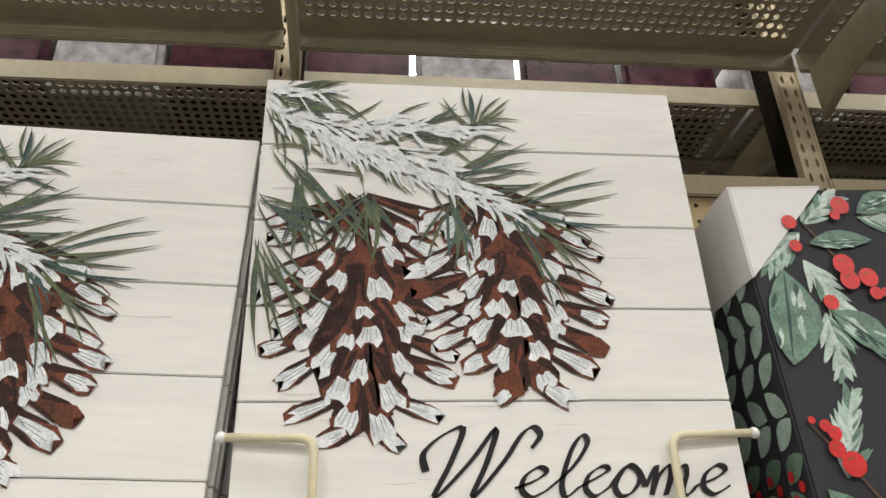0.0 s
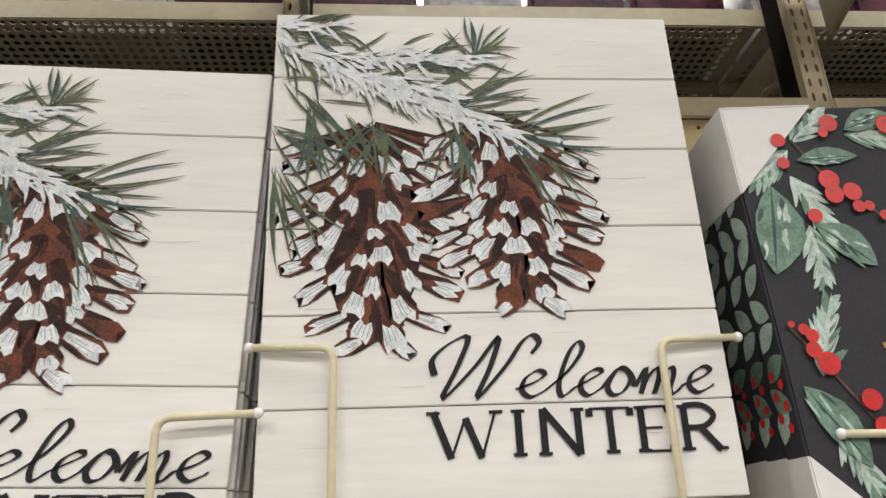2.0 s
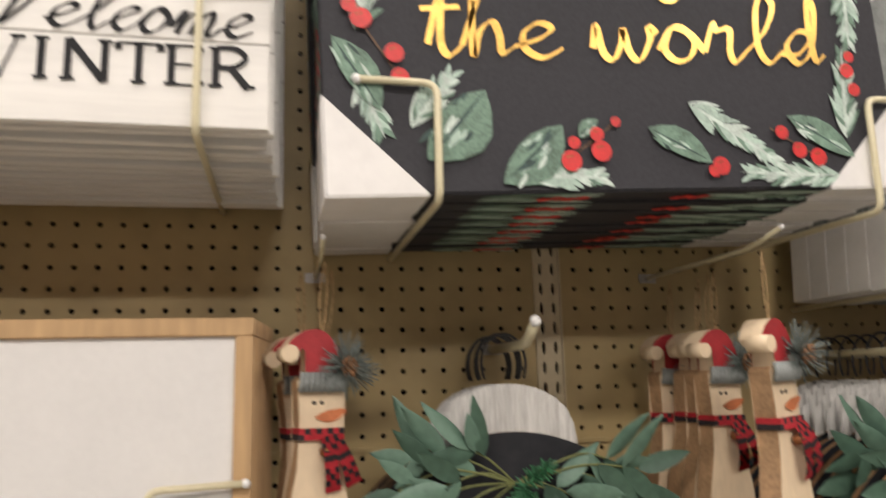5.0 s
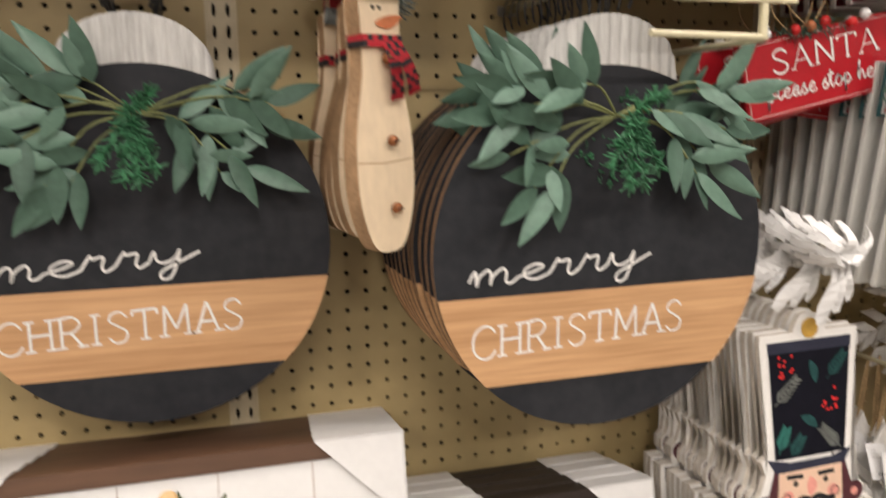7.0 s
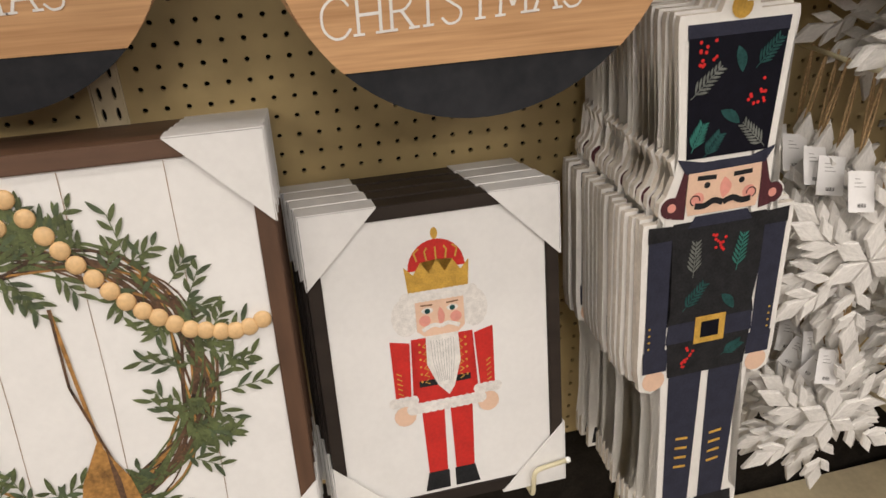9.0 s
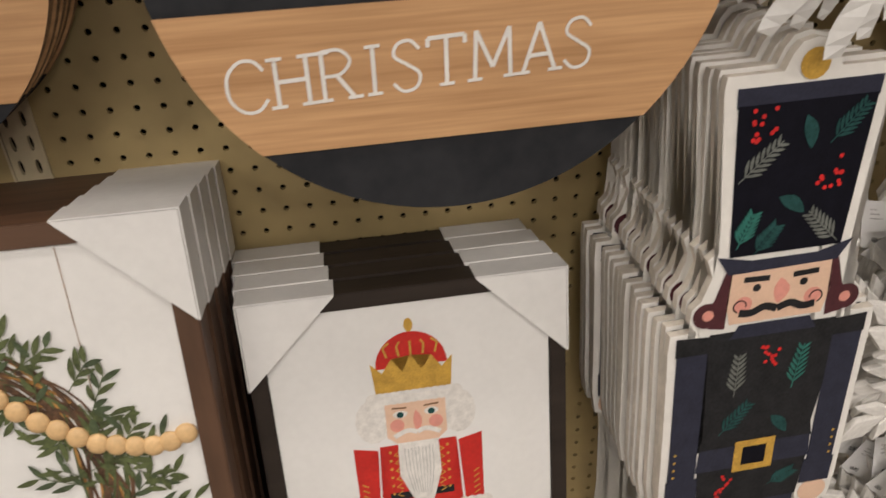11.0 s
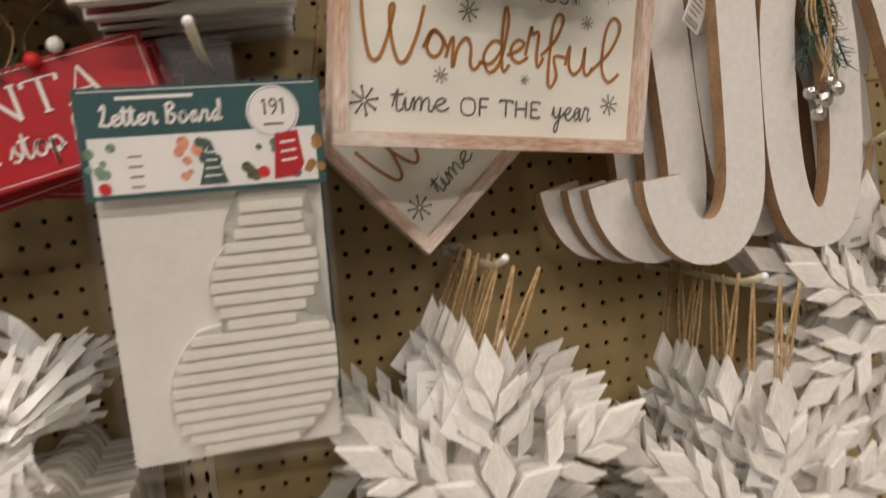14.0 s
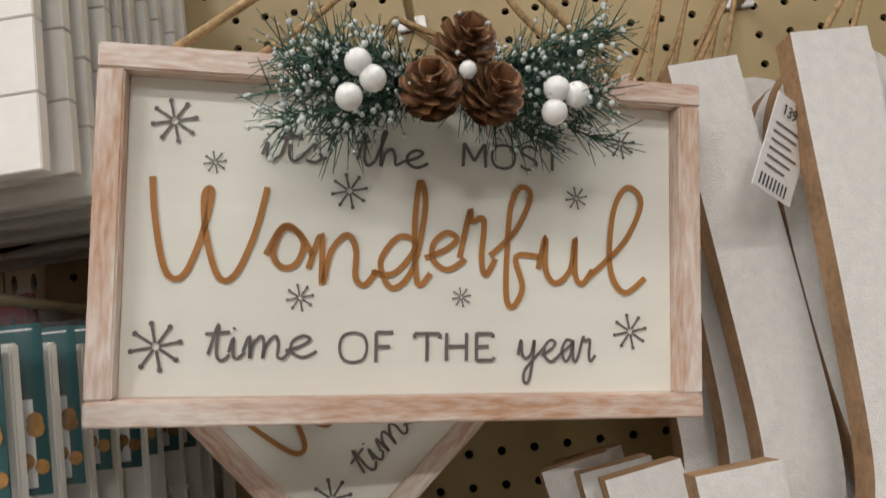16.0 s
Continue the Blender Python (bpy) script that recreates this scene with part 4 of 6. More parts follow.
# ---- wooden snowmen ----
def snowman(m, string=0.075):
    s = thing("wooden_snowman", m, "cream wooden hanging snowman with red hat and plaid scarf", "snowman ornament", "hanging snowmen")
    half = [(0.0, 0.004), (0.004, 0.015), (0.02, 0.024), (0.05, 0.0315), (0.085, 0.0335), (0.12, 0.031), (0.155, 0.0245), (0.185, 0.0195), (0.2, 0.0195), (0.215, 0.0215), (0.235, 0.0225), (0.252, 0.0205)]
    pts = [(w, z) for z, w in half] + [(-w, z) for z, w in half[::-1]]
    pts = [(p.x, p.y) for p in smooth_line([(x, z, 0) for x, z in pts], 3)]
    part("body", prism(pts, 0, 0.022), [M["cream"], M["edge"]], s)
    groove = Art(-0.0004)
    groove.stroke("edge", [(-0.0335, 0.088), (0.0, 0.086), (0.0335, 0.089)], 0.0010)
    groove.done("board_joint", s)
    hat = [(0.0215, 0.248), (0.0205, 0.262), (0.014, 0.282), (0.002, 0.2955), (-0.013, 0.298), (-0.028, 0.291), (-0.036, 0.279), (-0.0275, 0.272), (-0.02, 0.279), (-0.0155, 0.270), (-0.017, 0.248)]
    part("hat", prism([(p.x, p.y) for p in smooth_line([(x, z, 0) for x, z in hat], 3)], -0.003, 0.021), [M["hat"], M["cream"]], s, "red painted hat")
    bm = tube([(-0.034, -0.011, 0.274), (-0.034, 0.012, 0.274)], 0.0085, 12)
    part("hat_tip", bm, M["cream"], s, "pale wooden knob")
    brim = bmesh.new()
    for i in range(9):
        a = -0.021 + 0.0052 * i
        tube([(a - 0.001, -0.0045, 0.238), (a, -0.0065, 0.247), (a + 0.0008, -0.0045, 0.256)], 0.0029, 5, brim)
    part("brim", brim, M["grey"], s, "grey ribbed brim")
    for x in (-0.007, 0.0005):
        part("eye", ball((x, -0.0005, 0.2275), 0.0021, seg=8, squash=0.5), M["ink"], s)
    art = Art(-0.0012)
    art.leaf("nose", -0.0065, 0.2135, 0.033, 0.0115, 0.22, 0.0004, -0.2)
    art.done("nose", s, "orange carrot nose")
    scarf = bmesh.new()
    for i in range(8):
        x0, x1 = -0.0225 + 0.00565 * i, -0.0225 + 0.00565 * (i + 1)
        for j in range(2):
            box(x0, x1, -0.0042, 0.021, 0.1925 + 0.0055 * j, 0.198 + 0.0055 * j, 0, scarf, 1 if (i % 2) and (j % 2) else (0 if (i + j) % 2 else 1) if i % 3 == 0 else 0)
    part("scarf_band", scarf, [M["plaidr"], M["plaidb"]], s, "red and black plaid cloth")
    for ang, ln, x0 in ((-1.42, 0.052, 0.004), (-1.15, 0.05, 0.012)):
        tail = bmesh.new()
        c, sn = math.cos(ang), math.sin(ang)
        n = 9
        for i in range(n):
            for j in range(3):
                q = []
                for du, dv in ((0, 0), (1, 0), (1, 1), (0, 1)):
                    u, v = (i + du) / n * ln, ((j + dv) / 3 - 0.5) * (0.012 + 0.004 * (i + du) / n)
                    q.append(tail.verts.new((x0 + u * c - v * sn, -0.0065 - 0.006 * math.sin(math.pi * (i + du) / n) - 0.001 * (ang > -1.3), 0.196 + u * sn + v * c)))
                f = tail.faces.new(q)
                f.material_index = 1 if (i % 2 and j != 1) or (j == 1 and i % 3 == 0) else 0
        bmesh.ops.solidify(tail, geom=tail.faces[:], thickness=0.001)
        part("scarf_tail", tail, [M["plaidr"], M["plaidb"]], s, "red and black plaid cloth")
    for x, z, r in ((0.003, 0.182, 0.0055), (0.005, 0.107, 0.0055), (0.006, 0.043, 0.0055)):
        bell = part("jingle_bell", ball((x, -0.006, z), r, seg=10), M["rust"], s, "small rusty bell")
        part("bell_slit", box(x - 0.0036, x + 0.0036, -0.0118, -0.0112, z - 0.0006, z + 0.0006), M["ink"], bell)
    rnd2 = random.Random(5)
    puff = bmesh.new()
    for i in range(170):
        d = Vector((rnd2.gauss(0, 1), rnd2.gauss(0, 0.7) - 0.4, rnd2.gauss(0, 1))).normalized()
        c = Vector((0.022, -0.006, 0.262))
        tube([c, c + d * rnd2.uniform(0.018, 0.036)], [0.0010, 0.0004], 3, puff, False)
    part("tinsel_puff", puff, M["tinsel"], s, "frosted grey-green tinsel")
    cone = bmesh.new()
    for i in range(26):
        a, t = i * 2.4, i / 26
        c = Vector((0.0235 + 0.0065 * math.cos(a) * math.sin(math.pi * (0.15 + 0.8 * t)), -0.016 + 0.004 * math.sin(a) * 1.2, 0.254 + 0.016 * t))
        ball(c, 0.0029, cone, seg=5, squash=0.8)
    part("pine_cone", cone, M["conebrown"], s, "tiny brown pine cone")
    twine_loop(s, (0.002, 0.009, 0.292), (0.004, 0.009, 0.292 + string), r=0.0009, gap=0.004)
    return s


sm = snowman(pose(-0.302, -0.172, 1.365, 0, 1.0, 14))
copy_thing(sm, pose(-0.306, -0.135, 1.363, 0, 3.0, 10))
copy_thing(sm, pose(-0.300, -0.105, 1.364, 0, -3.0, 16))
copy_thing(sm, pose(0.148, -0.262, 1.364, 0, -2.0, 26))
copy_thing(sm, pose(0.145, -0.152, 1.361, 0, 1.0, 12))
copy_thing(sm, pose(0.137, -0.125, 1.362, 0, 4.0, 9))
copy_thing(sm, pose(0.131, -0.098, 1.362, 0, 6.0, 12))
copy_thing(sm, pose(0.124, -0.068, 1.361, 0, 3.0, 10))
hook(-0.298, 1.738, -0.20, 0.0026, 0.012)
hook(0.142, 1.738, -0.285, 0.0026, 0.012)


# ---- round chalkboard signs ----
def frond_leaf(name, ln, wd, cup, key):
    """a thin curved leaf along +x"""
    bm = bmesh.new()
    rows = []
    for i in range(8):
        t = i / 7
        w = wd / 2 * (math.sin(math.pi * t ** 0.75) ** 0.8 if 0 < t < 1 else 0.03)
        rows.append([bm.verts.new((ln * t, -cup * (1 - (v * v)) * 0.35 + 0.10 * ln * math.sin(2.2 * t) * cup * 18, v * w)) for v in (-1, 0, 1)])
    for a, b in zip(rows, rows[1:]):
        for k in range(2):
            bm.faces.new((a[k], b[k], b[k + 1], a[k + 1])).smooth = True
    return part(name, bm, M[key])


LEAVES = [frond_leaf("leaf", 0.066, 0.022, 0.006, "euc"), frond_leaf("leaf", 0.060, 0.021, -0.004, "euc"), frond_leaf("leaf", 0.072, 0.021, 0.008, "euc2"), frond_leaf("leaf", 0.045, 0.017, 0.003, "euc2")]


def spray(parent, seed):
    """eucalyptus stems that fan out from the knot of a sign"""
    rnd = random.Random(seed)
    knot = Vector((0, -0.012, 0.145))
    stems = [[(-0.07, 0.165), (-0.130, 0.150)], [(-0.07, 0.176), (-0.118, 0.172)], [(-0.04, 0.160), (-0.080, 0.146)], [(-0.06, 0.140), (-0.122, 0.108)], [(-0.05, 0.125), (-0.094, 0.072)], [(-0.045, 0.118), (-0.070, 0.070)],
             [(0.07, 0.165), (0.130, 0.160)], [(0.07, 0.172), (0.116, 0.166)], [(0.06, 0.150), (0.128, 0.135)], [(0.055, 0.130), (0.104, 0.090)], [(0.05, 0.126), (0.082, 0.088)], [(-0.03, 0.168), (-0.058, 0.178)], [(0.02, 0.150), (0.052, 0.138)]]
    for k, st in enumerate(stems):
        pts = [knot] + [Vector((x + rnd.uniform(-.006, .006), -0.014 - rnd.uniform(0.002, 0.016), z + rnd.uniform(-.006, .006))) for x, z in st]
        line = smooth_line(pts, 5)
        part("stem", tube(line, [0.0013] * (len(line) - 1) + [0.0007], 5), M["stem"], parent)
        d = (pts[-1] - pts[-2]).normalized()
        base = math.atan2(d.z, d.x)
        n = len(line)
        spots = [(n - 1, 0.0)] + [(n - 3 - 2 * (q // 2), (0.75 if q % 2 else -0.75)) for q in range(3)]
        for at, off in spots:
            src = rnd.choice(LEAVES)
            p = line[max(1, at)]
            a = base + off + rnd.uniform(-0.22, 0.22)
            droop = 0.35 if abs(math.cos(a)) > 0.3 else 0
            a += droop * (1 if math.cos(a) > 0 else -1) * 0.5
            m = Matrix.Translation(p + Vector((0, -rnd.uniform(0, 0.008), 0))) @ Matrix.Rotation(-a, 4, "Y") @ Matrix.Rotation(rnd.uniform(-0.55, 0.55), 4, "X") @ Matrix.Rotation(rnd.uniform(-0.35, 0.1), 4, "Z")
            again(src, parent, m)
    for ax, az, bx, bz in ((0.0, 0.15, -0.032, 0.095), (0.002, 0.15, 0.004, 0.078), (0.0, 0.14, 0.022, 0.09), (0.0, 0.14, -0.012, 0.075), (0.0, 0.15, 0.02, 0.165)):
        bm = bmesh.new()
        a, b = Vector((ax, -0.050, az)), Vector((bx, -0.062, bz))
        tube([a, b], 0.0009, 4, bm)
        for i in range(70):
            t = rnd.random()
            c = a.lerp(b, t)
            dd = ((b - a).normalized() * 0.6 + Vector((rnd.gauss(0, 1), rnd.gauss(0, 1), rnd.gauss(0, 1))).normalized()).normalized()
            tube([c, c + dd * 0.0125], [0.0017, 0.0010], 3, bm, False)
        part("pine_sprig", bm, M["sprig"], parent, "glittery dark green pine sprig")


def round_sign(m, leafy=True, seed=1):
    s = thing("round_christmas_sign", m, "round black chalkboard sign with oak band, Merry Christmas lettering and greenery" if leafy else "round black board sign with brown edge hanging behind another", "round sign", "round christmas signs")
    r = 0.198
    pts = [(r * math.cos(2 * math.pi * k / 72), r * math.sin(2 * math.pi * k / 72)) for k in range(72)]
    part("board", prism(pts, 0, 0.0075), [M["chalk"], M["mdf"]], s)
    z1, z0 = -0.041, -0.139
    arc = lambda za, zb, sgn: [(sgn * math.sqrt(r * r - z * z), z) for z in [za + (zb - za) * k / 8 for k in range(9)]]  # noqa: E731
    band = arc(z0, z1, 1) + arc(z1, z0, -1)
    part("oak_band", prism([(x * 0.999, z) for x, z in band], -0.0022, -0.0001), [M["band"], M["mdf"]], s, "oak veneer band")
    cap = bmesh.new()
    n = 64
    cols = []
    for i in range(n + 1):
        u = -1 + 2 * i / n
        top = 0.188 + 0.062 * math.sqrt(max(0, 1 - u * u)) ** 0.9
        low = 0.150
        y = 0.003 + 0.0016 * math.cos(u * math.pi * 13)
        cols.append((cap.verts.new((0.079 * u, y, low)), cap.verts.new((0.079 * u, y, top))))
    for a, b in zip(cols, cols[1:]):
        cap.faces.new((a[0], b[0], b[1], a[1]))
    bmesh.ops.recalc_face_normals(cap, faces=cap.faces)
    bmesh.ops.solidify(cap, geom=cap.faces[:], thickness=0.0008)
    bmesh.ops.recalc_face_normals(cap, faces=cap.faces)
    part("ornament_cap", cap, M["zinc"], s, "corrugated galvanised metal cap")
    wire = bmesh.new()
    tube([(0.026 * math.cos(a) - 0.002, 0.005, 0.272 + 0.034 * math.sin(a)) for a in [-0.5 + 4.15 * k / 20 for k in range(21)]], 0.0016, 6, wire)
    part("hanger_wire", wire, M["wirek"], s, "black wire hanging loop")
    if leafy:
        txt = Art(-0.0008)
        script(txt, "white_ink", "merry", -0.160, 0.046, -0.029, 0.0160, 0.0029, rise=0.06)
        txt.done("script_lettering", s, "white handwritten lettering")
        cap2 = Art(-0.0028)
        capitals(cap2, "white_ink", "CHRISTMAS", -0.158, 0.098, -0.107, 0.035, 0.0030, rise=0.045, serif=0.15)
        cap2.done("capital_lettering", s, "white serif capitals")
        spray(s, seed)
    return s


round_sign(pose(-0.09, -0.105, 1.355, 0, 0, 0), True, 3)
bare = round_sign(pose(-0.092, -0.094, 1.355), False)
for k in range(1, 6):
    copy_thing(bare, pose(-0.092 + 0.002 * (k % 3), -0.094 + 0.0135 * k, 1.355 - 0.001 * (k % 2)))
round_sign(pose(0.392, -0.239, 1.347, 0, 0, 1.5), True, 8)
for k in range(1, 11):
    copy_thing(bare, pose(0.392 - 0.0012 * k, -0.239 + 0.0215 * k, 1.347 + 0.0008 * (k % 3), 0, 0, 1.5))
behind = round_sign(pose(0.386, -0.175, 1.347, 0, 2, 1.5), True, 14)
for o in LEAVES:
    bpy.data.objects.remove(o)
hook(-0.078, 1.647, -0.175, 0.0058)
hook(0.362, 1.63, -0.278, 0.0058)


# ---- framed pictures ----
def frame_bars(s, w, h, face, depth, keys):
    kh, kv = keys
    part("frame_bar", box(0, w, 0, depth, h - face, h, 0.0012), M[kh], s)
    part("frame_bar", box(0, w, 0, depth, 0, face, 0.0012), M[kh], s)
    part("frame_bar", box(0, face, 0.0004, depth, face, h - face, 0.0012), M[kv], s)
    part("frame_bar", box(w - face, w, 0.0004, depth, face, h - face, 0.0012), M[kv], s)


def plain_frame(m):
    w, h = 0.42, 0.309
    s = thing("white_framed_sign", m, "white sign with brush script in a light pine frame", "framed sign", "stacked framed signs")
    frame_bars(s, w, h, 0.0175, 0.022, ("pine", "pine"))
    part("board", box(0.0178, w - 0.0178, 0.006, 0.012, 0.0178, h - 0.0178), M["paper"], s)
    art = Art(0.0052)
    art.stroke("ink", [(p.x, p.y) for p in smooth_line([(0.30, 0.08, 0), (0.335, 0.115, 0), (0.345, 0.13, 0), (0.33, 0.125, 0), (0.318, 0.10, 0)], 5)], 0.009, 0.0005)
    art.stroke("ink", [(p.x, p.y) for p in smooth_line([(0.29, 0.06, 0), (0.33, 0.085, 0), (0.372, 0.095, 0)], 5)], 0.009, 0.0007)
    script(art, "ink", "merry", 0.06, 0.28, 0.10, 0.04, 0.008, pen=0.6)
    art.done("lettering", s, "black brush script")
    return s


pf = plain_frame(pose(-0.782, -0.176, 1.366, 0, 0, 0))
for k in range(1, 6):
    copy_thing(pf, pose(-0.782 + 0.003 * k, -0.176 + 0.027 * k, 1.366))
rack(-0.452, 1.360, -0.186, 1, arm=0.085, up=0.160)
rack(-0.70, 1.360, -0.186, -1, arm=0.075, up=0.105)


def wreath_print(w, h, s):
    art = Art(0.0)
    rnd = random.Random(21)
    for k in range(1, 5):
        art.stroke("mdf", [(w * k / 5 - 0.004, 0.022), (w * k / 5, h * 0.5), (w * k / 5 - 0.001, h - 0.022)], 0.0007, 0.0001)
    cx, cz, r = 0.245, 0.265, 0.150
    for i in range(70):
        ph, amp = rnd.uniform(0, 6.3), rnd.uniform(0.004, 0.022)
        a0 = rnd.uniform(0, 6.3)
        line = [(cx + (r + amp * math.sin(3 * a + ph)) * math.cos(a), cz + (r + amp * math.sin(3 * a + ph)) * math.sin(a)) for a in [a0 + 2.4 * q / 24 for q in range(25)]]
        art.stroke(rnd.choice(("twig", "twig", "copper", "olive")), line, rnd.uniform(0.0018, 0.004), 0.0002 + 0.00001 * i)
    for i in range(120):
        a = rnd.uniform(0, 6.3)
        px, pz = cx + (r + rnd.uniform(-0.016, 0.022)) * math.cos(a), cz + (r + rnd.uniform(-0.016, 0.022)) * math.sin(a)
        lean = a + rnd.choice((-1, 1)) * rnd.uniform(0.2, 1.0) + (math.pi if rnd.random() < 0.3 else 0)
        ln = rnd.uniform(0.03, 0.055)
        art.stroke("olive", [(px, pz), (px + ln * math.cos(lean), pz + ln * math.sin(lean))], 0.0009, 0.0011 + 0.00001 * i)
        for q in range(6):
            t = 0.2 + 0.16 * q
            art.leaf(rnd.choice(("olive", "olive", "needle", "olive")), px + t * ln * math.cos(lean), pz + t * ln * math.sin(lean), rnd.uniform(0.015, 0.026), 0.0056, lean + (0.6 if q % 2 else -0.6), 0.0012 + 0.00001 * i)
    art.stroke("copper", [(0.262, 0.36), (0.270, 0.27), (0.278, 0.19)], 0.004, 0.0021)
    art.stroke("twig", [(0.262, 0.36), (0.262, 0.27), (0.29, 0.16)], 0.003, 0.0022)
    art.poly("copper", [(0.275, 0.20), (0.30, 0.15), (0.315, 0.08), (0.235, 0.075), (0.25, 0.15)], 0.0024)
    art.poly("twig", [(0.282, 0.19), (0.29, 0.15), (0.293, 0.08), (0.287, 0.08), (0.283, 0.15)], 0.0025)
    return art.done("painting", s, "painted vine wreath with a copper bell")


def wreath_picture(m):
    w, h, face = 0.50, 0.52, 0.020
    s = thing("wreath_picture", m, "walnut-framed print of an olive wreath with bead garland, white card corners", "framed picture", "stacked wreath pictures")
    frame_bars(s, w, h, face, 0.036, ("walnut", "walnutv"))
    part("print", box(face + 0.0003, w - face - 0.0003, 0.005, 0.011, face + 0.0003, h - face - 0.0003), M["paper"], s, "white plank print")
    wreath_print(w, h, s).location.y = 0.0045
    beads = [(0.2485, 0.478), (0.2625, 0.457), (0.2755, 0.437), (0.2865, 0.420), (0.2975, 0.403), (0.311, 0.386), (0.3235, 0.370), (0.3365, 0.356), (0.3505, 0.343), (0.3645, 0.333), (0.379, 0.323), (0.394, 0.314), (0.409, 0.310), (0.4245, 0.306), (0.4395, 0.304), (0.4545, 0.306), (0.4695, 0.312)]
    one = part("bead", ball((0, 0, 0), 0.0102, seg=12, squash=0.45), M["bead"], s, "peach wooden bead")
    one.location = (beads[0][0], 0.002, beads[0][1])
    for x, z in beads[1:] + [(0.497 - x, z - 0.006) for x, z in beads[1:]]:
        again(one, s, Matrix.Translation((x, 0.002, z)))
    for x, z, sx, sz in ((0, 0, 1, 1), (w, 0, -1, 1), (0, h, 1, -1), (w, h, -1, -1)):
        part("card_corner", card_corner(x, z, 0.098, sx, sz, 0.036), M["card"], s, "white folded card corner")
    return s


wp = wreath_picture(pose(-0.329, -0.284, 0.633, -11.5, 0, 0))
for k in range(1, 5):
    copy_thing(wp, pose(-0.329 + 0.002 * k, -0.284 + 0.038 * k, 0.633 - 0.009 * k, -11.5, 0, 0))


def soldier_print(s):
    art = Art(0.0)
    c = 0.157
    D, L, S, PO = art.disc, art.leaf, art.stroke, art.poly
    D("yellow", c, 0.383, 0.0045, 0.0075)
    PO("red", [(c + 0.036 * math.cos(a), 0.338 + 0.038 * math.sin(a)) for a in [math.pi * k / 14 for k in range(15)]], 0.0002)
    crown = [(c - 0.038, 0.310), (c + 0.038, 0.310), (c + 0.041, 0.345), (c + 0.030, 0.333), (c + 0.020, 0.348), (c + 0.010, 0.333), (c, 0.350), (c - 0.010, 0.333), (c - 0.020, 0.348), (c - 0.030, 0.333), (c - 0.041, 0.345)]
    PO("yellow", crown, 0.0004)
    for k in range(5):
        S("yellow", [(c - 0.024 + 0.012 * k, 0.350), (c - 0.027 + 0.0135 * k, 0.361), (c - 0.021 + 0.0105 * k, 0.366)], 0.0022, 0.0006)
    for k in range(13):
        D("fur", c - 0.042 + 0.007 * k, 0.304, 0.0075, lift=0.0007 + 0.00001 * k)
    for sgn in (-1, 1):
        D("fur", c + sgn * 0.044, 0.279, 0.018, 0.026, lift=0.0003)
    PO("skin", [(c - 0.031, 0.302), (c + 0.031, 0.302), (c + 0.031, 0.258), (c + 0.02, 0.248), (c - 0.02, 0.248), (c - 0.031, 0.258)], 0.0005)
    for sgn in (-1, 1):
        D("fur", c + sgn * 0.016, 0.284, 0.0075, 0.0042, lift=0.0007)
        D("teald", c + sgn * 0.016, 0.2835, 0.0036, lift=0.0009)
        S("conebrown", [(c + sgn * 0.009, 0.291), (c + sgn * 0.024, 0.292)], 0.002, 0.0009)
        D("blush", c + sgn * 0.02, 0.271, 0.0075, lift=0.0006)
        S("fur", [(p.x, p.y) for p in smooth_line([(c, 0.261, 0), (c + sgn * 0.010, 0.264, 0), (c + sgn * 0.024, 0.258, 0)], 4)], 0.0055, 0.0010)
    L("blush", c, 0.287, 0.026, 0.009, -math.pi / 2, 0.0008)
    PO("red", [(c - 0.040, 0.248), (c + 0.040, 0.248), (c + 0.033, 0.185), (c + 0.044, 0.150), (c - 0.044, 0.150), (c - 0.033, 0.185)], 0.0003)
    for sgn in (-1, 1):
        PO("red", [(c + sgn * 0.042, 0.244), (c + sgn * 0.067, 0.250), (c + sgn * 0.066, 0.165), (c + sgn * 0.046, 0.168)], 0.0003)
        for k in range(6):
            D("yellow", c + sgn * 0.030, 0.240 - 0.0105 * k, 0.0016, lift=0.0006)
            S("yellow", [(c + sgn * 0.021, 0.240 - 0.010 * k), (c + sgn * 0.026, 0.236 - 0.010 * k), (c + sgn * 0.020, 0.233 - 0.010 * k)], 0.0014, 0.0006)
            S("yellow", [(c + sgn * 0.062, 0.205 - 0.007 * k), (c + sgn * 0.056, 0.201 - 0.007 * k)], 0.0014, 0.0006)
        D("skin", c + sgn * 0.056, 0.142, 0.0145, lift=0.0004)
        for k in range(4):
            D("fur", c + sgn * (0.044 + 0.008 * k), 0.163, 0.0075, lift=0.0007)
        PO("red", [(c + sgn * 0.004, 0.146), (c + sgn * 0.034, 0.146), (c + sgn * 0.031, 0.04), (c + sgn * 0.006, 0.04)], 0.0002)
        PO("ink", [(c + sgn * 0.004, 0.05), (c + sgn * 0.032, 0.05), (c + sgn * 0.038, 0.022), (c + sgn * 0.004, 0.022)], 0.0003)
    S("ink", [(c - 0.034, 0.184), (c + 0.034, 0.184)], 0.009, 0.0005)
    for k in range(11):
        D("fur", c - 0.045 + 0.009 * k, 0.150, 0.0085, lift=0.0006 + 0.00001 * k)
    PO("fur", [(c - 0.021, 0.250), (c + 0.021, 0.250), (c + 0.022, 0.21), (c + 0.012, 0.175), (c + 0.004, 0.163), (c - 0.010, 0.180), (c - 0.022, 0.21)], 0.0011)
    for k in range(9):
        S("grey", [(c - 0.015 + 0.0037 * k, 0.243), (c - 0.014 + 0.0035 * k, 0.215), (c - 0.008 + 0.0022 * k, 0.184)], 0.0004, 0.0013)
    return art.done("painting", s, "painted toy soldier in a red coat")


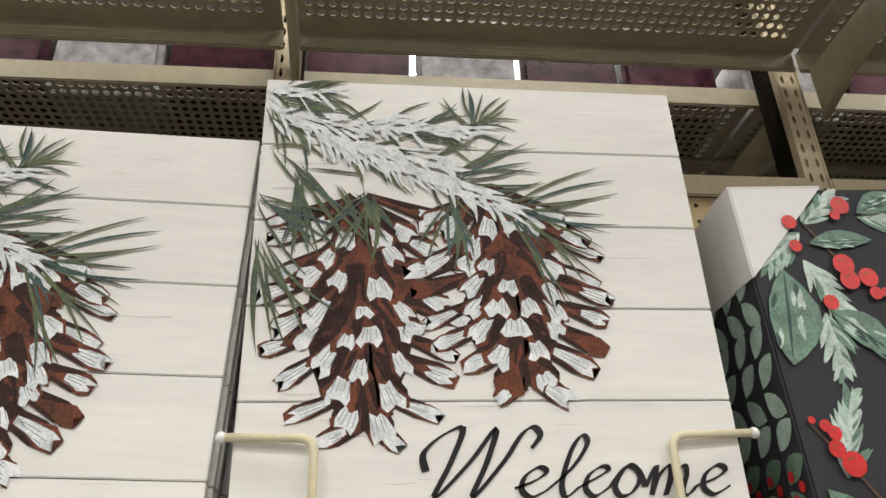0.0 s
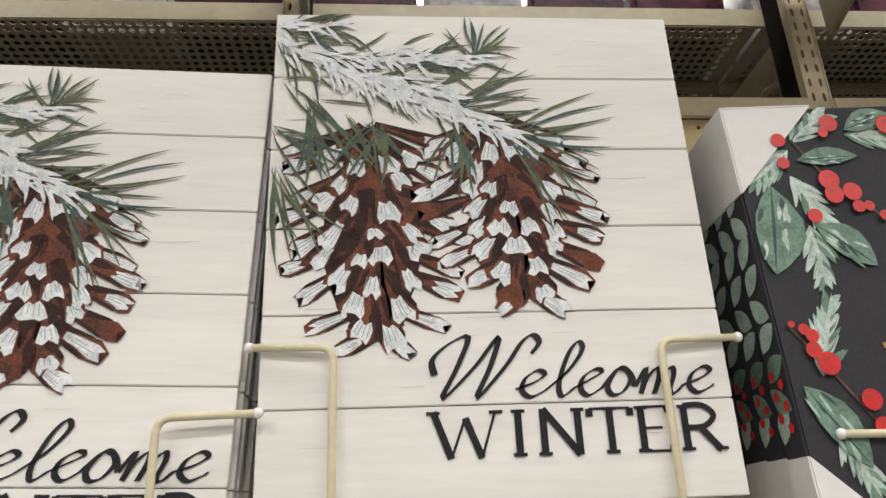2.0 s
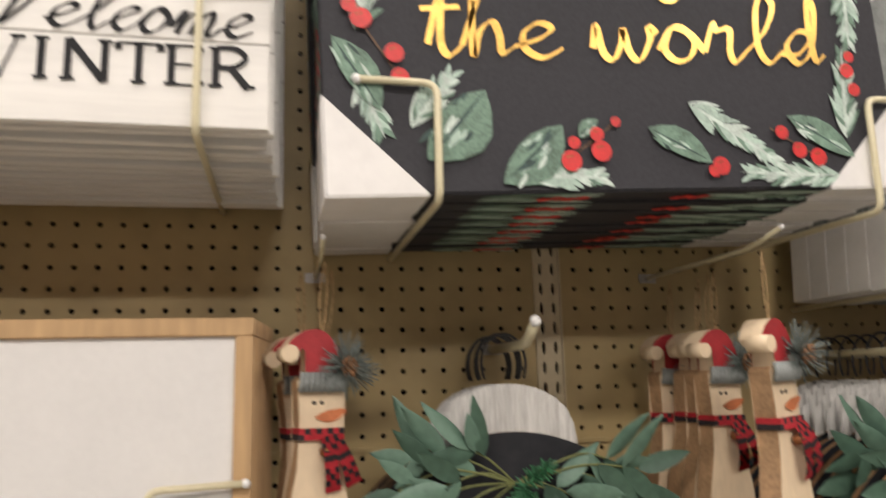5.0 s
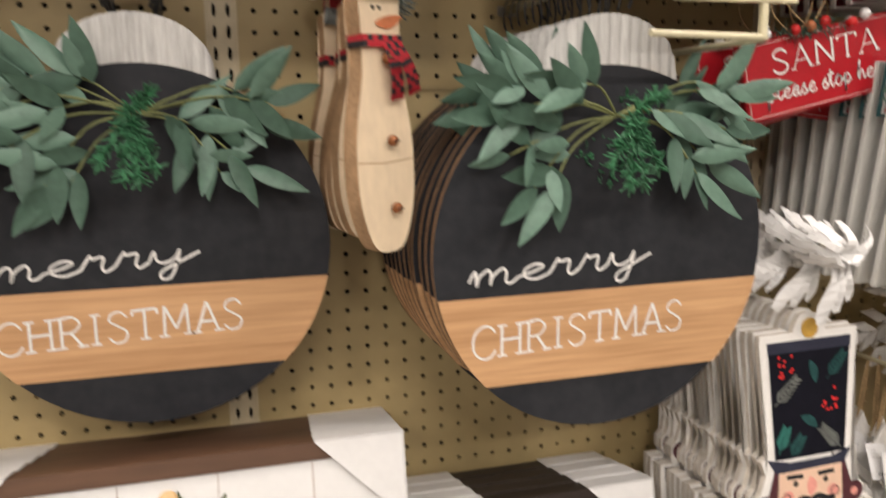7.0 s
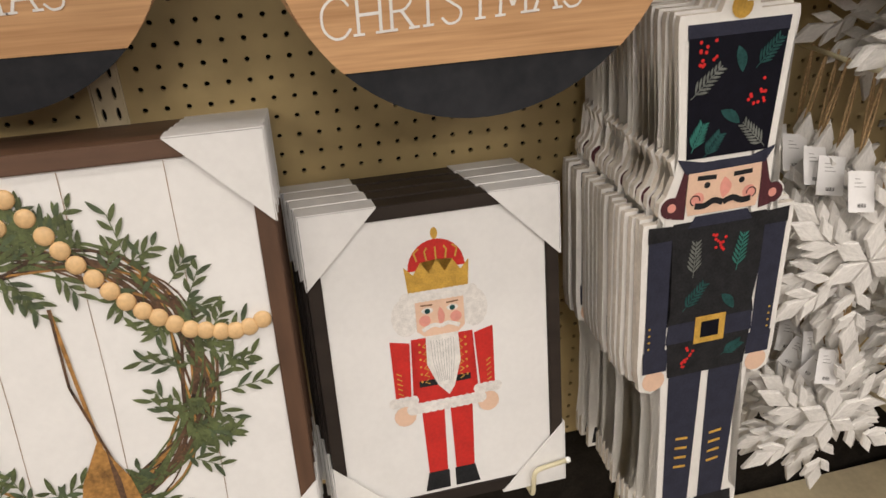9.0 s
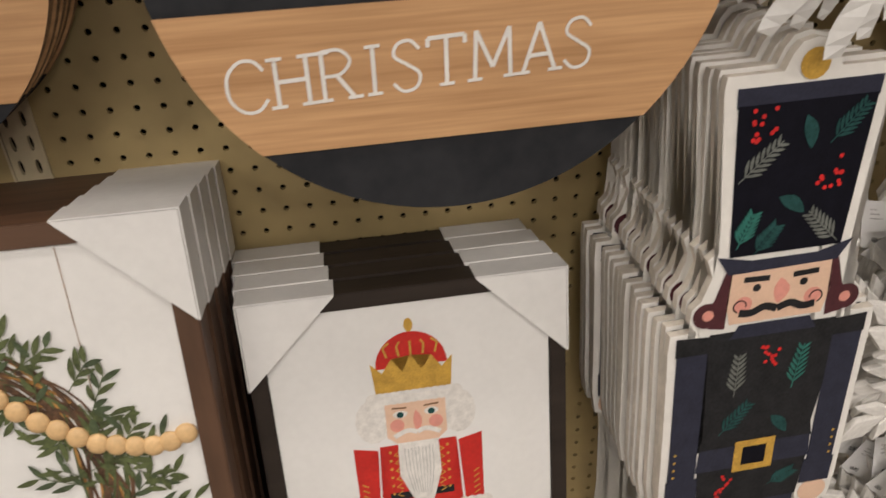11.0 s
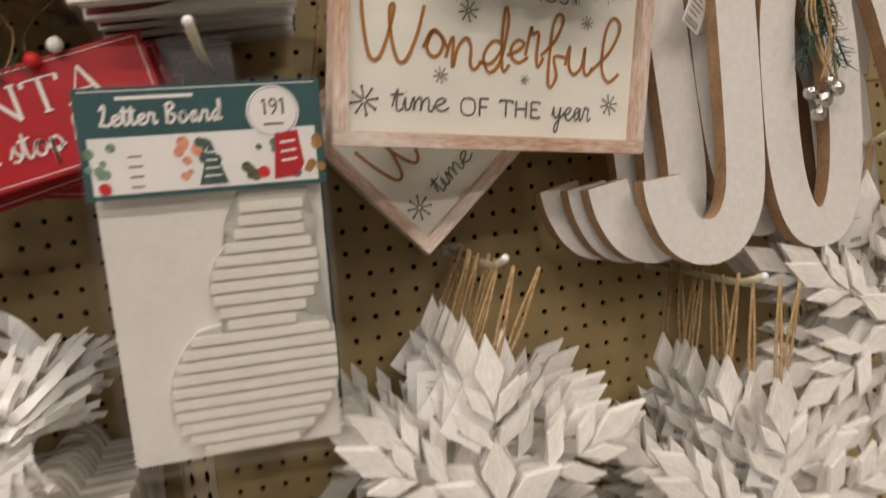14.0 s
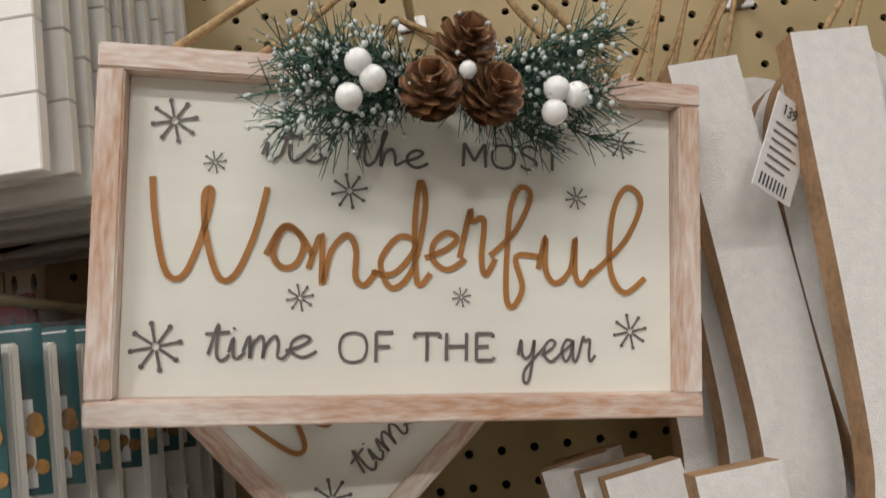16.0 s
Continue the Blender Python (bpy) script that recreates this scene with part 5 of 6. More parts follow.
def soldier_picture(m):
    w, h, face = 0.315, 0.425, 0.017
    s = thing("toy_soldier_picture", m, "dark-framed white print of a red toy soldier, white card corners", "framed picture", "stacked toy soldier pictures")
    frame_bars(s, w, h, face, 0.034, ("ebony", "ebony"))
    part("print", box(face + 0.0003, w - face - 0.0003, 0.004, 0.010, face + 0.0003, h - face - 0.0003), M["paper"], s, "white print")
    soldier_print(s).location.y = 0.0034
    for x, z, sx, sz in ((0, 0, 1, 1), (w, 0, -1, 1), (0, h, 1, -1), (w, h, -1, -1)):
        part("card_corner", card_corner(x, z, 0.090, sx, sz, 0.034), M["card"], s, "white folded card corner")
    return s


sp = soldier_picture(pose(0.194, -0.235, 0.605, -11, 0, 0))
for k in range(1, 4):
    copy_thing(sp, pose(0.194 - 0.004 * k, -0.235 + 0.036 * k, 0.605 - 0.006 * k, -11, 0, 0))


# ---- cut-out toy soldiers ----
def cutout_print(s):
    art = Art(-0.0006)
    D, L, S, PO = art.disc, art.leaf, art.stroke, art.poly
    PO("navy", [(-0.061, -0.004), (0.061, -0.004), (0.060, -0.020), (-0.060, -0.020)], 0.0001)
    PO("night", [(-0.059, -0.018), (0.059, -0.018), (0.051, -0.150), (-0.051, -0.150)], 0.0002)
    PO("navy", [(-0.062, -0.148), (-0.03, -0.155), (0.03, -0.155), (0.062, -0.146), (0.050, -0.165), (-0.050, -0.167)], 0.0004)
    PO("skin", [(-0.046, -0.160), (0.046, -0.160), (0.049, -0.195), (0.044, -0.218), (-0.044, -0.218), (-0.049, -0.195)], 0.0003)
    for g in (-1, 1):
        PO("maroon", [(g * 0.046, -0.160), (g * 0.052, -0.163), (g * 0.060, -0.19), (g * 0.066, -0.200), (g * 0.064, -0.219), (g * 0.048, -0.222), (g * 0.047, -0.195)], 0.0003)
        D("maroon", g * 0.066, -0.205, 0.0130, lift=0.0005)
        D("blush", g * 0.065, -0.205, 0.0055, lift=0.0006)
        S("ink", [(g * 0.011, -0.1745), (g * 0.035, -0.1735)], 0.0055, 0.0006)
        D("ink", g * 0.022, -0.183, 0.0038, lift=0.0006)
        D("blush", g * 0.033, -0.199, 0.0085, lift=0.0005)
        S("ink", [(p.x, p.y) for p in smooth_line([(0, -0.207, 0), (g * 0.012, -0.203, 0), (g * 0.024, -0.208, 0), (g * 0.036, -0.207, 0)], 4)], 0.0075, 0.0008)
        S("ink", [(g * (0.036 + 0.006 * math.sin(a)), -0.200 - 0.006 * math.cos(a)) for a in [0.3 + 4.6 * k / 14 for k in range(15)]], 0.0013, 0.0009)
        PO("navy", [(g * 0.060, -0.228), (g * 0.091, -0.226), (g * 0.088, -0.40), (g * 0.060, -0.40)], 0.0002)
        PO("ink", [(g * 0.060, -0.228), (g * 0.092, -0.226), (g * 0.092, -0.246), (g * 0.060, -0.246)], 0.0004)
        PO("navy", [(g * 0.056, -0.396), (g * 0.090, -0.396), (g * 0.089, -0.428), (g * 0.056, -0.428)], 0.0004)
        D("skin", g * 0.073, -0.440, 0.0155, lift=0.0003)
        for k in range(4):
            D("yellow", g * 0.083, -0.362 - 0.0095 * k, 0.0016, lift=0.0006)
        PO("navy", [(g * 0.005, -0.43), (g * 0.052, -0.43), (g * 0.046, -0.66), (g * 0.008, -0.66)], 0.0002)
        for k in range(4):
            S("yellow", [(g * 0.016, -0.545 - 0.016 * k), (g * 0.034, -0.543 - 0.016 * k)], 0.004, 0.0005)
        PO("ink", [(g * 0.003, -0.655), (g * 0.060, -0.655), (g * 0.064, -0.685), (g * 0.003, -0.685)], 0.0004)
    L("blush", 0, -0.176, 0.026, 0.015, -math.pi / 2, 0.0005)
    PO("ink", [(-0.061, -0.226), (0.061, -0.226), (0.061, -0.300), (0.056, -0.345), (0.060, -0.364), (-0.060, -0.364), (-0.056, -0.345), (-0.061, -0.300)], 0.0003)
    PO("navy", [(-0.034, -0.220), (0.034, -0.220), (0.042, -0.234), (-0.042, -0.234)], 0.0006)
    PO("navy", [(-0.058, -0.362), (0.058, -0.362), (0.060, -0.39), (-0.060, -0.39)], 0.0005)
    PO("ink", [(-0.058, -0.39), (0.058, -0.39), (0.054, -0.44), (-0.054, -0.44)], 0.0004)
    PO("yellow", [(-0.021, -0.357), (0.021, -0.357), (0.021, -0.396), (-0.021, -0.396)], 0.0007)
    PO("night", [(-0.0125, -0.365), (0.0125, -0.365), (0.0125, -0.388), (-0.0125, -0.388)], 0.0008)

    def fern(key, x, z, ln, ang):
        S(key, [(x, z), (x + ln * math.cos(ang), z + ln * math.sin(ang))], 0.0012, 0.0008)
        for k in range(7):
            t = 0.15 + 0.12 * k
            for g in (-0.7, 0.7):
                L(key, x + t * ln * math.cos(ang), z + t * ln * math.sin(ang), 0.015 * (1.1 - 0.5 * t), 0.0029, ang + g, 0.0009 + 0.00001 * k)

    def oval(x, z, ang, key="teald"):
        L(key, x, z, 0.030, 0.012, ang, 0.0008)

    def dots(x, z):
        rr = random.Random(int(1000 * abs(x + z)))
        for k in range(12):
            D("berry", x + rr.uniform(-0.011, 0.011), z + rr.uniform(-0.015, 0.015), 0.0021, n=8, lift=0.0009 + 0.00001 * k)
    for f in (("slate", -0.052, -0.082, 0.048, 0.75), ("teald", 0.024, -0.056, 0.042, 0.85), ("slate", 0.046, -0.146, 0.044, 2.35), ("teald", -0.030, -0.150, 0.032, 0.95), ("teal", -0.046, -0.142, 0.034, 1.2),
              ("slate", -0.030, -0.300, 0.048, 1.55), ("teal", 0.028, -0.300, 0.05, 1.45), ("teald", -0.04, -0.345, 0.045, 0.9), ("teald", 0.02, -0.42, 0.03, 0.5)):
        fern(*f)
    for o in ((0.000, -0.030, -1.3), (-0.014, -0.098, -0.6), (0.012, -0.330, -0.9)):
        oval(*o)
    for d in ((-0.034, -0.037), (0.028, -0.080), (0.002, -0.262), (-0.026, -0.414)):
        dots(*d)
    D("yellow", 0.0, 0.010, 0.0125, lift=0.0006)
    return art.done("painting", s, "painted toy soldier with leaf patterned coat")


def cutout(m):
    s = thing("soldier_cutout", m, "white-edged wooden cut-out of a navy toy soldier hanging in a row", "soldier ornament", "hanging soldier cut-outs")
    side = [(0.019, 0.018), (0.024, 0.006), (0.070, 0.006), (0.0715, -0.004), (0.068, -0.05), (0.062, -0.120), (0.061, -0.143), (0.070, -0.150), (0.064, -0.168), (0.072, -0.190), (0.080, -0.198), (0.081, -0.212), (0.074, -0.222), (0.098, -0.222), (0.099, -0.24),
            (0.097, -0.33), (0.096, -0.42), (0.092, -0.452), (0.076, -0.460), (0.062, -0.452), (0.059, -0.50), (0.056, -0.64), (0.070, -0.66), (0.070, -0.692)]
    pts = [(0.0, 0.030), (0.012, 0.027)] + side + [(-x, z) for x, z in side[::-1]] + [(-0.012, 0.027)]
    part("board", prism(pts, 0, 0.0085), [M["whitewood"], M["ply"]], s)
    cutout_print(s)
    return s


sc = cutout(pose(0.668, -0.236, 1.226, -5.0, -1.0, 0))
for k in range(1, 17):
    copy_thing(sc, pose(0.668 + rnd.uniform(-0.002, 0.002) - 0.0006 * k, -0.236 + 0.0128 * k, 1.226 + rnd.uniform(-0.002, 0.002), -5.0, -1.0 + rnd.uniform(-0.5, 0.5), 0))


def bow(m):
    s = thing("white_ribbon_bow", m, "white satin ribbon bow tied above a soldier cut-out", "bow", "ribbon bows")
    rr = random.Random(31)
    for k in range(19):
        a = 2 * math.pi * k / 19 + rr.uniform(-0.12, 0.12)
        ln, wd = rr.uniform(0.030, 0.054), rr.uniform(0.007, 0.014)
        bm = bmesh.new()
        rows = []
        for i in range(8):
            t = i / 7
            r = ln * t
            y = -0.026 * math.sin(math.pi * t) + rr.uniform(-0.001, 0.001) - 0.004 * (k % 3)
            side = Vector((-math.sin(a), 0.25, math.cos(a))) * wd / 2 * (0.35 + 0.65 * math.sin(math.pi * min(0.8, t + 0.08)))
            c = Vector((r * math.cos(a), y, 0.60 * r * math.sin(a) + 0.012 * t * t))
            rows.append((bm.verts.new(c + side), bm.verts.new(c - side)))
        for (p, q), (u, v) in zip(rows, rows[1:]):
            bm.faces.new((p, q, v, u))
        bmesh.ops.recalc_face_normals(bm, faces=bm.faces)
        bmesh.ops.solidify(bm, geom=bm.faces[:], thickness=0.0005)
        bmesh.ops.recalc_face_normals(bm, faces=bm.faces)
        part("ribbon_loop", bm, M["ribbon"], s)
    for k, dx in enumerate((-0.006, 0.004, 0.012)):
        bm = bmesh.new()
        rows = []
        for i in range(9):
            t = i / 8
            c = Vector((dx * (1 + 0.8 * t) + 0.003 * math.sin(6 * t + k), -0.012 - 0.006 * math.sin(4 * t), -0.085 * t * (1 - 0.15 * k)))
            side = Vector((0.0085 - 0.002 * k, 0.003 * math.sin(7 * t), 0))
            rows.append((bm.verts.new(c + side), bm.verts.new(c - side)))
        for (p, q), (u, v) in zip(rows, rows[1:]):
            bm.faces.new((p, q, v, u))
        bmesh.ops.recalc_face_normals(bm, faces=bm.faces)
        bmesh.ops.solidify(bm, geom=bm.faces[:], thickness=0.0005)
        bmesh.ops.recalc_face_normals(bm, faces=bm.faces)
        part("ribbon_tail", bm, M["ribbon"], s)
    return s


bw = bow(pose(0.676, -0.250, 1.331))
for k in range(1, 6):
    copy_thing(bw, pose(0.672 + 0.004 * (k % 2), -0.250 + 0.036 * k, 1.329, 0, 25 * k, 0))
hook(0.672, 1.335, -0.275, 0.003, 0.01)


# ---- letter boards in clear bags ----
def letter_board(m):
    w, h = 0.166, 0.292
    s = thing("bagged_letter_board", m, "snowman letter board in a clear bag with teal header card", "letter board", "bagged letter boards")
    part("panel", box(0.004, w - 0.004, 0.003, 0.010, 0.004, h - 0.012, 0.001), M["felt"], s, "white panel")
    centre = lambda z: 0.100 + 0.17 * (z - 0.06)  # noqa: E731

    def half(z):
        if z < 0.110:
            return math.sqrt(max(0.0002, 0.064 ** 2 - (z - 0.066) ** 2))
        if z < 0.182:
            return math.sqrt(max(0.0007, 0.041 ** 2 - (z - 0.146) ** 2))
        return 0.033 if z < 0.190 else 0.024
    zs = [0.0085 + 0.0042 * k for k in range(50)]
    fit_x = lambda x: min(max(x, 0.004), w - 0.003)  # noqa: E731
    keep = [(fit_x(centre(z) + half(z)), z) for z in zs] + [(fit_x(centre(z) - half(z)), z) for z in zs[::-1]]
    # the face behind the slats carries the shade of the gaps in its colour
    part("ribbed_snowman", prism(keep, -0.0045, 0.0025), [M["grooveshade"], M["felt"]], s, "ribbed white snowman board")
    for k in range(20):
        z = 0.014 + 0.0098 * k
        part("slat", box(fit_x(centre(z) - half(z) + 0.001), fit_x(centre(z) + half(z) - 0.001), -0.0066, -0.0046, z - 0.0040, z + 0.0040, 0.0008), M["groove"], s)
    head = part("header_card", box(0.001, w - 0.001, -0.0105, -0.0095, 0.214, h - 0.002), M["header"], s, "dark teal printed header card")
    art = Art(-0.0109)
    art.poly("paper", [(0.0065, 0.2175), (w - 0.0065, 0.2175), (w - 0.0065, 0.2565), (0.0065, 0.2565)])
    art.stroke("paper", [(0.0045, 0.2875), (w - 0.0045, 0.2875)], 0.0007)
    script(art, "paper", "Letter Board", 0.016, 0.096, 0.2645, 0.0068, 0.0019)
    art.stroke("paper", [(0.028, 0.2825), (0.078, 0.2825)], 0.0024, 0.0004)
    art.disc("paper", 0.131, 0.268, 0.0185, n=24, lift=0.0005)
    art.disc("greyink", 0.131, 0.268, 0.0172, n=24, lift=0.0007)
    art.disc("paper", 0.131, 0.268, 0.0167, n=24, lift=0.0009)
    capitals(art, "greyink", "191", 0.1225, 0.1405, 0.266, 0.011, 0.0017, lift=0.0012)
    art.stroke("greyink", [(0.124, 0.2595), (0.138, 0.2595)], 0.0016, 0.0012)
    rr = random.Random(2)
    for x0, key, n in ((0.013, "leaf", 8), (0.07, "peach", 9), (0.082, "needle2", 10), (0.137, "leaf", 9), (0.117, "olive", 6), (0.156, "copper", 5)):
        for k in range(n):
            art.disc(key, x0 + rr.uniform(-0.008, 0.008), 0.237 + rr.uniform(-0.014, 0.014), rr.uniform(0.002, 0.0045), n=8, lift=0.0004 + 0.00002 * k)
    art.poly("needle2", [(0.076, 0.220), (0.096, 0.220), (0.086, 0.252)], 0.0008)
    art.poly("redsign", [(0.128, 0.220), (0.145, 0.222), (0.150, 0.230), (0.147, 0.254), (0.131, 0.253)], 0.0009)
    for x, z in ((0.014, 0.222), (0.121, 0.226)):
        art.disc("berry", x, z, 0.0042, n=12, lift=0.0010)
    for k in range(4):
        art.stroke("paper", [(0.080 + 0.001 * k, 0.226 + 0.0055 * k), (0.092 - 0.001 * k, 0.226 + 0.0055 * k)], 0.0011, 0.0010)
        art.stroke("greyink", [(0.031, 0.243 - 0.007 * k), (0.040, 0.243 - 0.007 * k)], 0.0012, 0.0006)
        if k < 3:
            art.stroke("paper", [(0.134, 0.246 - 0.0065 * k), (0.145, 0.247 - 0.0065 * k)], 0.0016, 0.0012)
    art.done("header_print", head, "white script and small printed pictures")
    part("clear_bag", box(-0.002, w + 0.002, -0.0135, 0.013, -0.002, h + 0.001, 0.005), M["bag"], s, "clear plastic bag").visible_shadow = False
    tab = part("hang_tab", box(w * 0.36, w * 0.64, -0.002, -0.0012, h, h + 0.03, 0.0), M["bag"], s, "clear plastic hang tab")
    tab.visible_shadow = False
    return s


LBX, LBY, LBZ = 0.757, -0.262, 1.274
lb = letter_board(pose(LBX, LBY, LBZ, 7.5, 1.8, 4))
for k in range(1, 10):
    copy_thing(lb, pose(LBX + rnd.uniform(-0.002, 0.003), LBY + 0.0265 * k, LBZ + rnd.uniform(-0.002, 0.002), 7.5 - 0.7 * k, 1.8 + rnd.uniform(-0.6, 0.6), 4))
hook(0.852, 1.585, -0.315, 0.0036, 0.012)


# ---- snowflakes ----
def blade(ln, wd, thick, skew=0.0):
    """a diamond slat along +x; skew turns it into a slanted slat"""
    bm = bmesh.new()
    out = [(0, 0), (0.5 * ln - skew, -wd / 2), (ln, 0), (0.5 * ln + skew, wd / 2)]
    lo = [bm.verts.new((x, 0.0, z)) for x, z in out]
    mid = [bm.verts.new((x, -thick * 0.8, z)) for x, z in out]
    hi = [bm.verts.new((x * 0.96 + 0.02 * ln, -thick, z * 0.92)) for x, z in out]
    bm.faces.new(lo[::-1])
    bm.faces.new(hi)
    for p, q in ((lo, mid), (mid, hi)):
        for i in range(4):
            bm.faces.new((p[i], p[(i + 1) % 4], q[(i + 1) % 4], q[i]))
    bmesh.ops.recalc_face_normals(bm, faces=bm.faces)
    return bm


def snowflake(m, tie, seed):
    s = thing("wooden_snowflake", m, "chippy white wooden slat snowflake hanging on jute twine", "snowflake ornament", "hanging snowflakes")
    rr = random.Random(seed)
    first = part("slat", blade(0.060, 0.030, 0.007), M["whitewash"], s)
    third = part("slat", blade(0.062, 0.027, 0.007), M["whitewash"], s)
    left = part("slat", blade(0.052, 0.0185, 0.006, 0.006), M["whitewash"], s)
    right = part("slat", blade(0.052, 0.0185, 0.006, -0.006), M["whitewash"], s)
    small = part("slat", blade(0.043, 0.016, 0.006), M["whitewash"], s)
    used = set()

    def add(src, x, z, ang, y, tilt):
        mm = Matrix.Translation((x, y, z)) @ Matrix.Rotation(-ang, 4, "Y") @ Matrix.Rotation(tilt, 4, "Z") @ Matrix.Rotation(rr.uniform(-0.1, 0.1), 4, "X")
        if src in used:
            again(src, s, mm)
        else:
            src.matrix_local = mm
            used.add(src)
    for k in range(6):
        a = math.pi / 2 + k * math.pi / 3 + rr.uniform(-0.03, 0.03)
        c, sn = math.cos(a), math.sin(a)
        add(first, 0.003 * c, 0.003 * sn, a, -0.006, rr.uniform(-0.04, 0.10))
        add(third, 0.090 * c, 0.090 * sn, a, -0.009, rr.uniform(-0.08, 0.08))
        for g, src in ((1, left), (-1, right)):
            add(src, 0.050 * c, 0.050 * sn, a + g * 0.70, -0.003, rr.uniform(-0.08, 0.10))
            add(small, 0.079 * c, 0.079 * sn, a + g * 0.60, -0.012, rr.uniform(-0.05, 0.12))
    twine_loop(s, (0, 0.0, 0.10), tie, r=0.0017, gap=0.003)
    tx, tz = rr.uniform(-0.05, 0.03), rr.uniform(0.065, 0.100)
    tag = part("price_tag", box(-0.019, 0.019, -0.0145, -0.014, -0.026, 0.026), M["tag"], s, "white price tag")
    tag.matrix_local = Matrix.Translation((tx, 0.012, tz)) @ Matrix.Rotation(rr.uniform(-0.7, 0.7), 4, "Y") @ Matrix.Rotation(rr.uniform(-0.5, 0.4), 4, "X")
    bars = Art(-0.0150)
    for q in range(9):
        bars.stroke("ink", [(-0.006 + 0.0014 * q, -0.020), (-0.006 + 0.0014 * q, -0.015)], 0.0004 + 0.0002 * (q % 3))
    for q in range(3):
        bars.stroke("greyink", [(-0.010, 0.006 + 0.005 * q), (0.006 - 0.004 * q, 0.006 + 0.005 * q)], 0.0007)
    bars.done("tag_print", tag).location.y = 0.0
    return s


def flake_row(cx, cz, y_front, hx, hz, n, seed, yaw=0.0, step=0.022):
    hook(hx, hz - 0.008, y_front + 0.03, 0.0036, 0.012)
    kinds = [snowflake(pose(cx, y_front, cz, 0, 0, yaw), (hx - cx, 0.01, hz - cz), seed), snowflake(pose(cx, y_front + step, cz, 0, 8, yaw), (hx - cx, 0.005, hz - cz), seed + 1)]
    rr = random.Random(seed)
    for k in range(2, n):
        m = pose(hx + rr.uniform(-0.004, 0.004), y_front + step * k, hz + rr.uniform(-0.006, 0.004), rr.uniform(-4, 4), rr.uniform(-6, 6), yaw + rr.uniform(-8, 8))
        copy_thing(kinds[k % 2], m @ Matrix.Translation((cx - hx, 0, cz - hz)))


flake_row(1.043, 1.190, -0.258, 1.078, 1.392, 10, 41, -4)
flake_row(1.312, 1.108, -0.255, 1.330, 1.340, 10, 52, -4)
flake_row(0.918, 0.893, -0.235, 0.926, 1.131, 9, 63, -4)
flake_row(1.150, 0.752, -0.235, 1.135, 0.981, 8, 74, -4)
flake_row(0.945, 0.600, -0.225, 0.930, 0.800, 8, 96, -4)
flake_row(1.50, 1.275, -0.205, 1.52, 1.46, 6, 85, -6)


# ---- framed sign with greenery ----
def snow_star(art, x, z, r, key="greyink", n=8):
    for k in range(n):
        a = 2 * math.pi * k / n + 0.2
        c, s = math.cos(a), math.sin(a)
        art.stroke(key, [(x + 0.15 * r * c, z + 0.15 * r * s), (x + r * c, z + r * s)], r * 0.13, 0.0003)
        art.disc(key, x + r * c, z + r * s, r * 0.12, n=8, lift=0.0004)


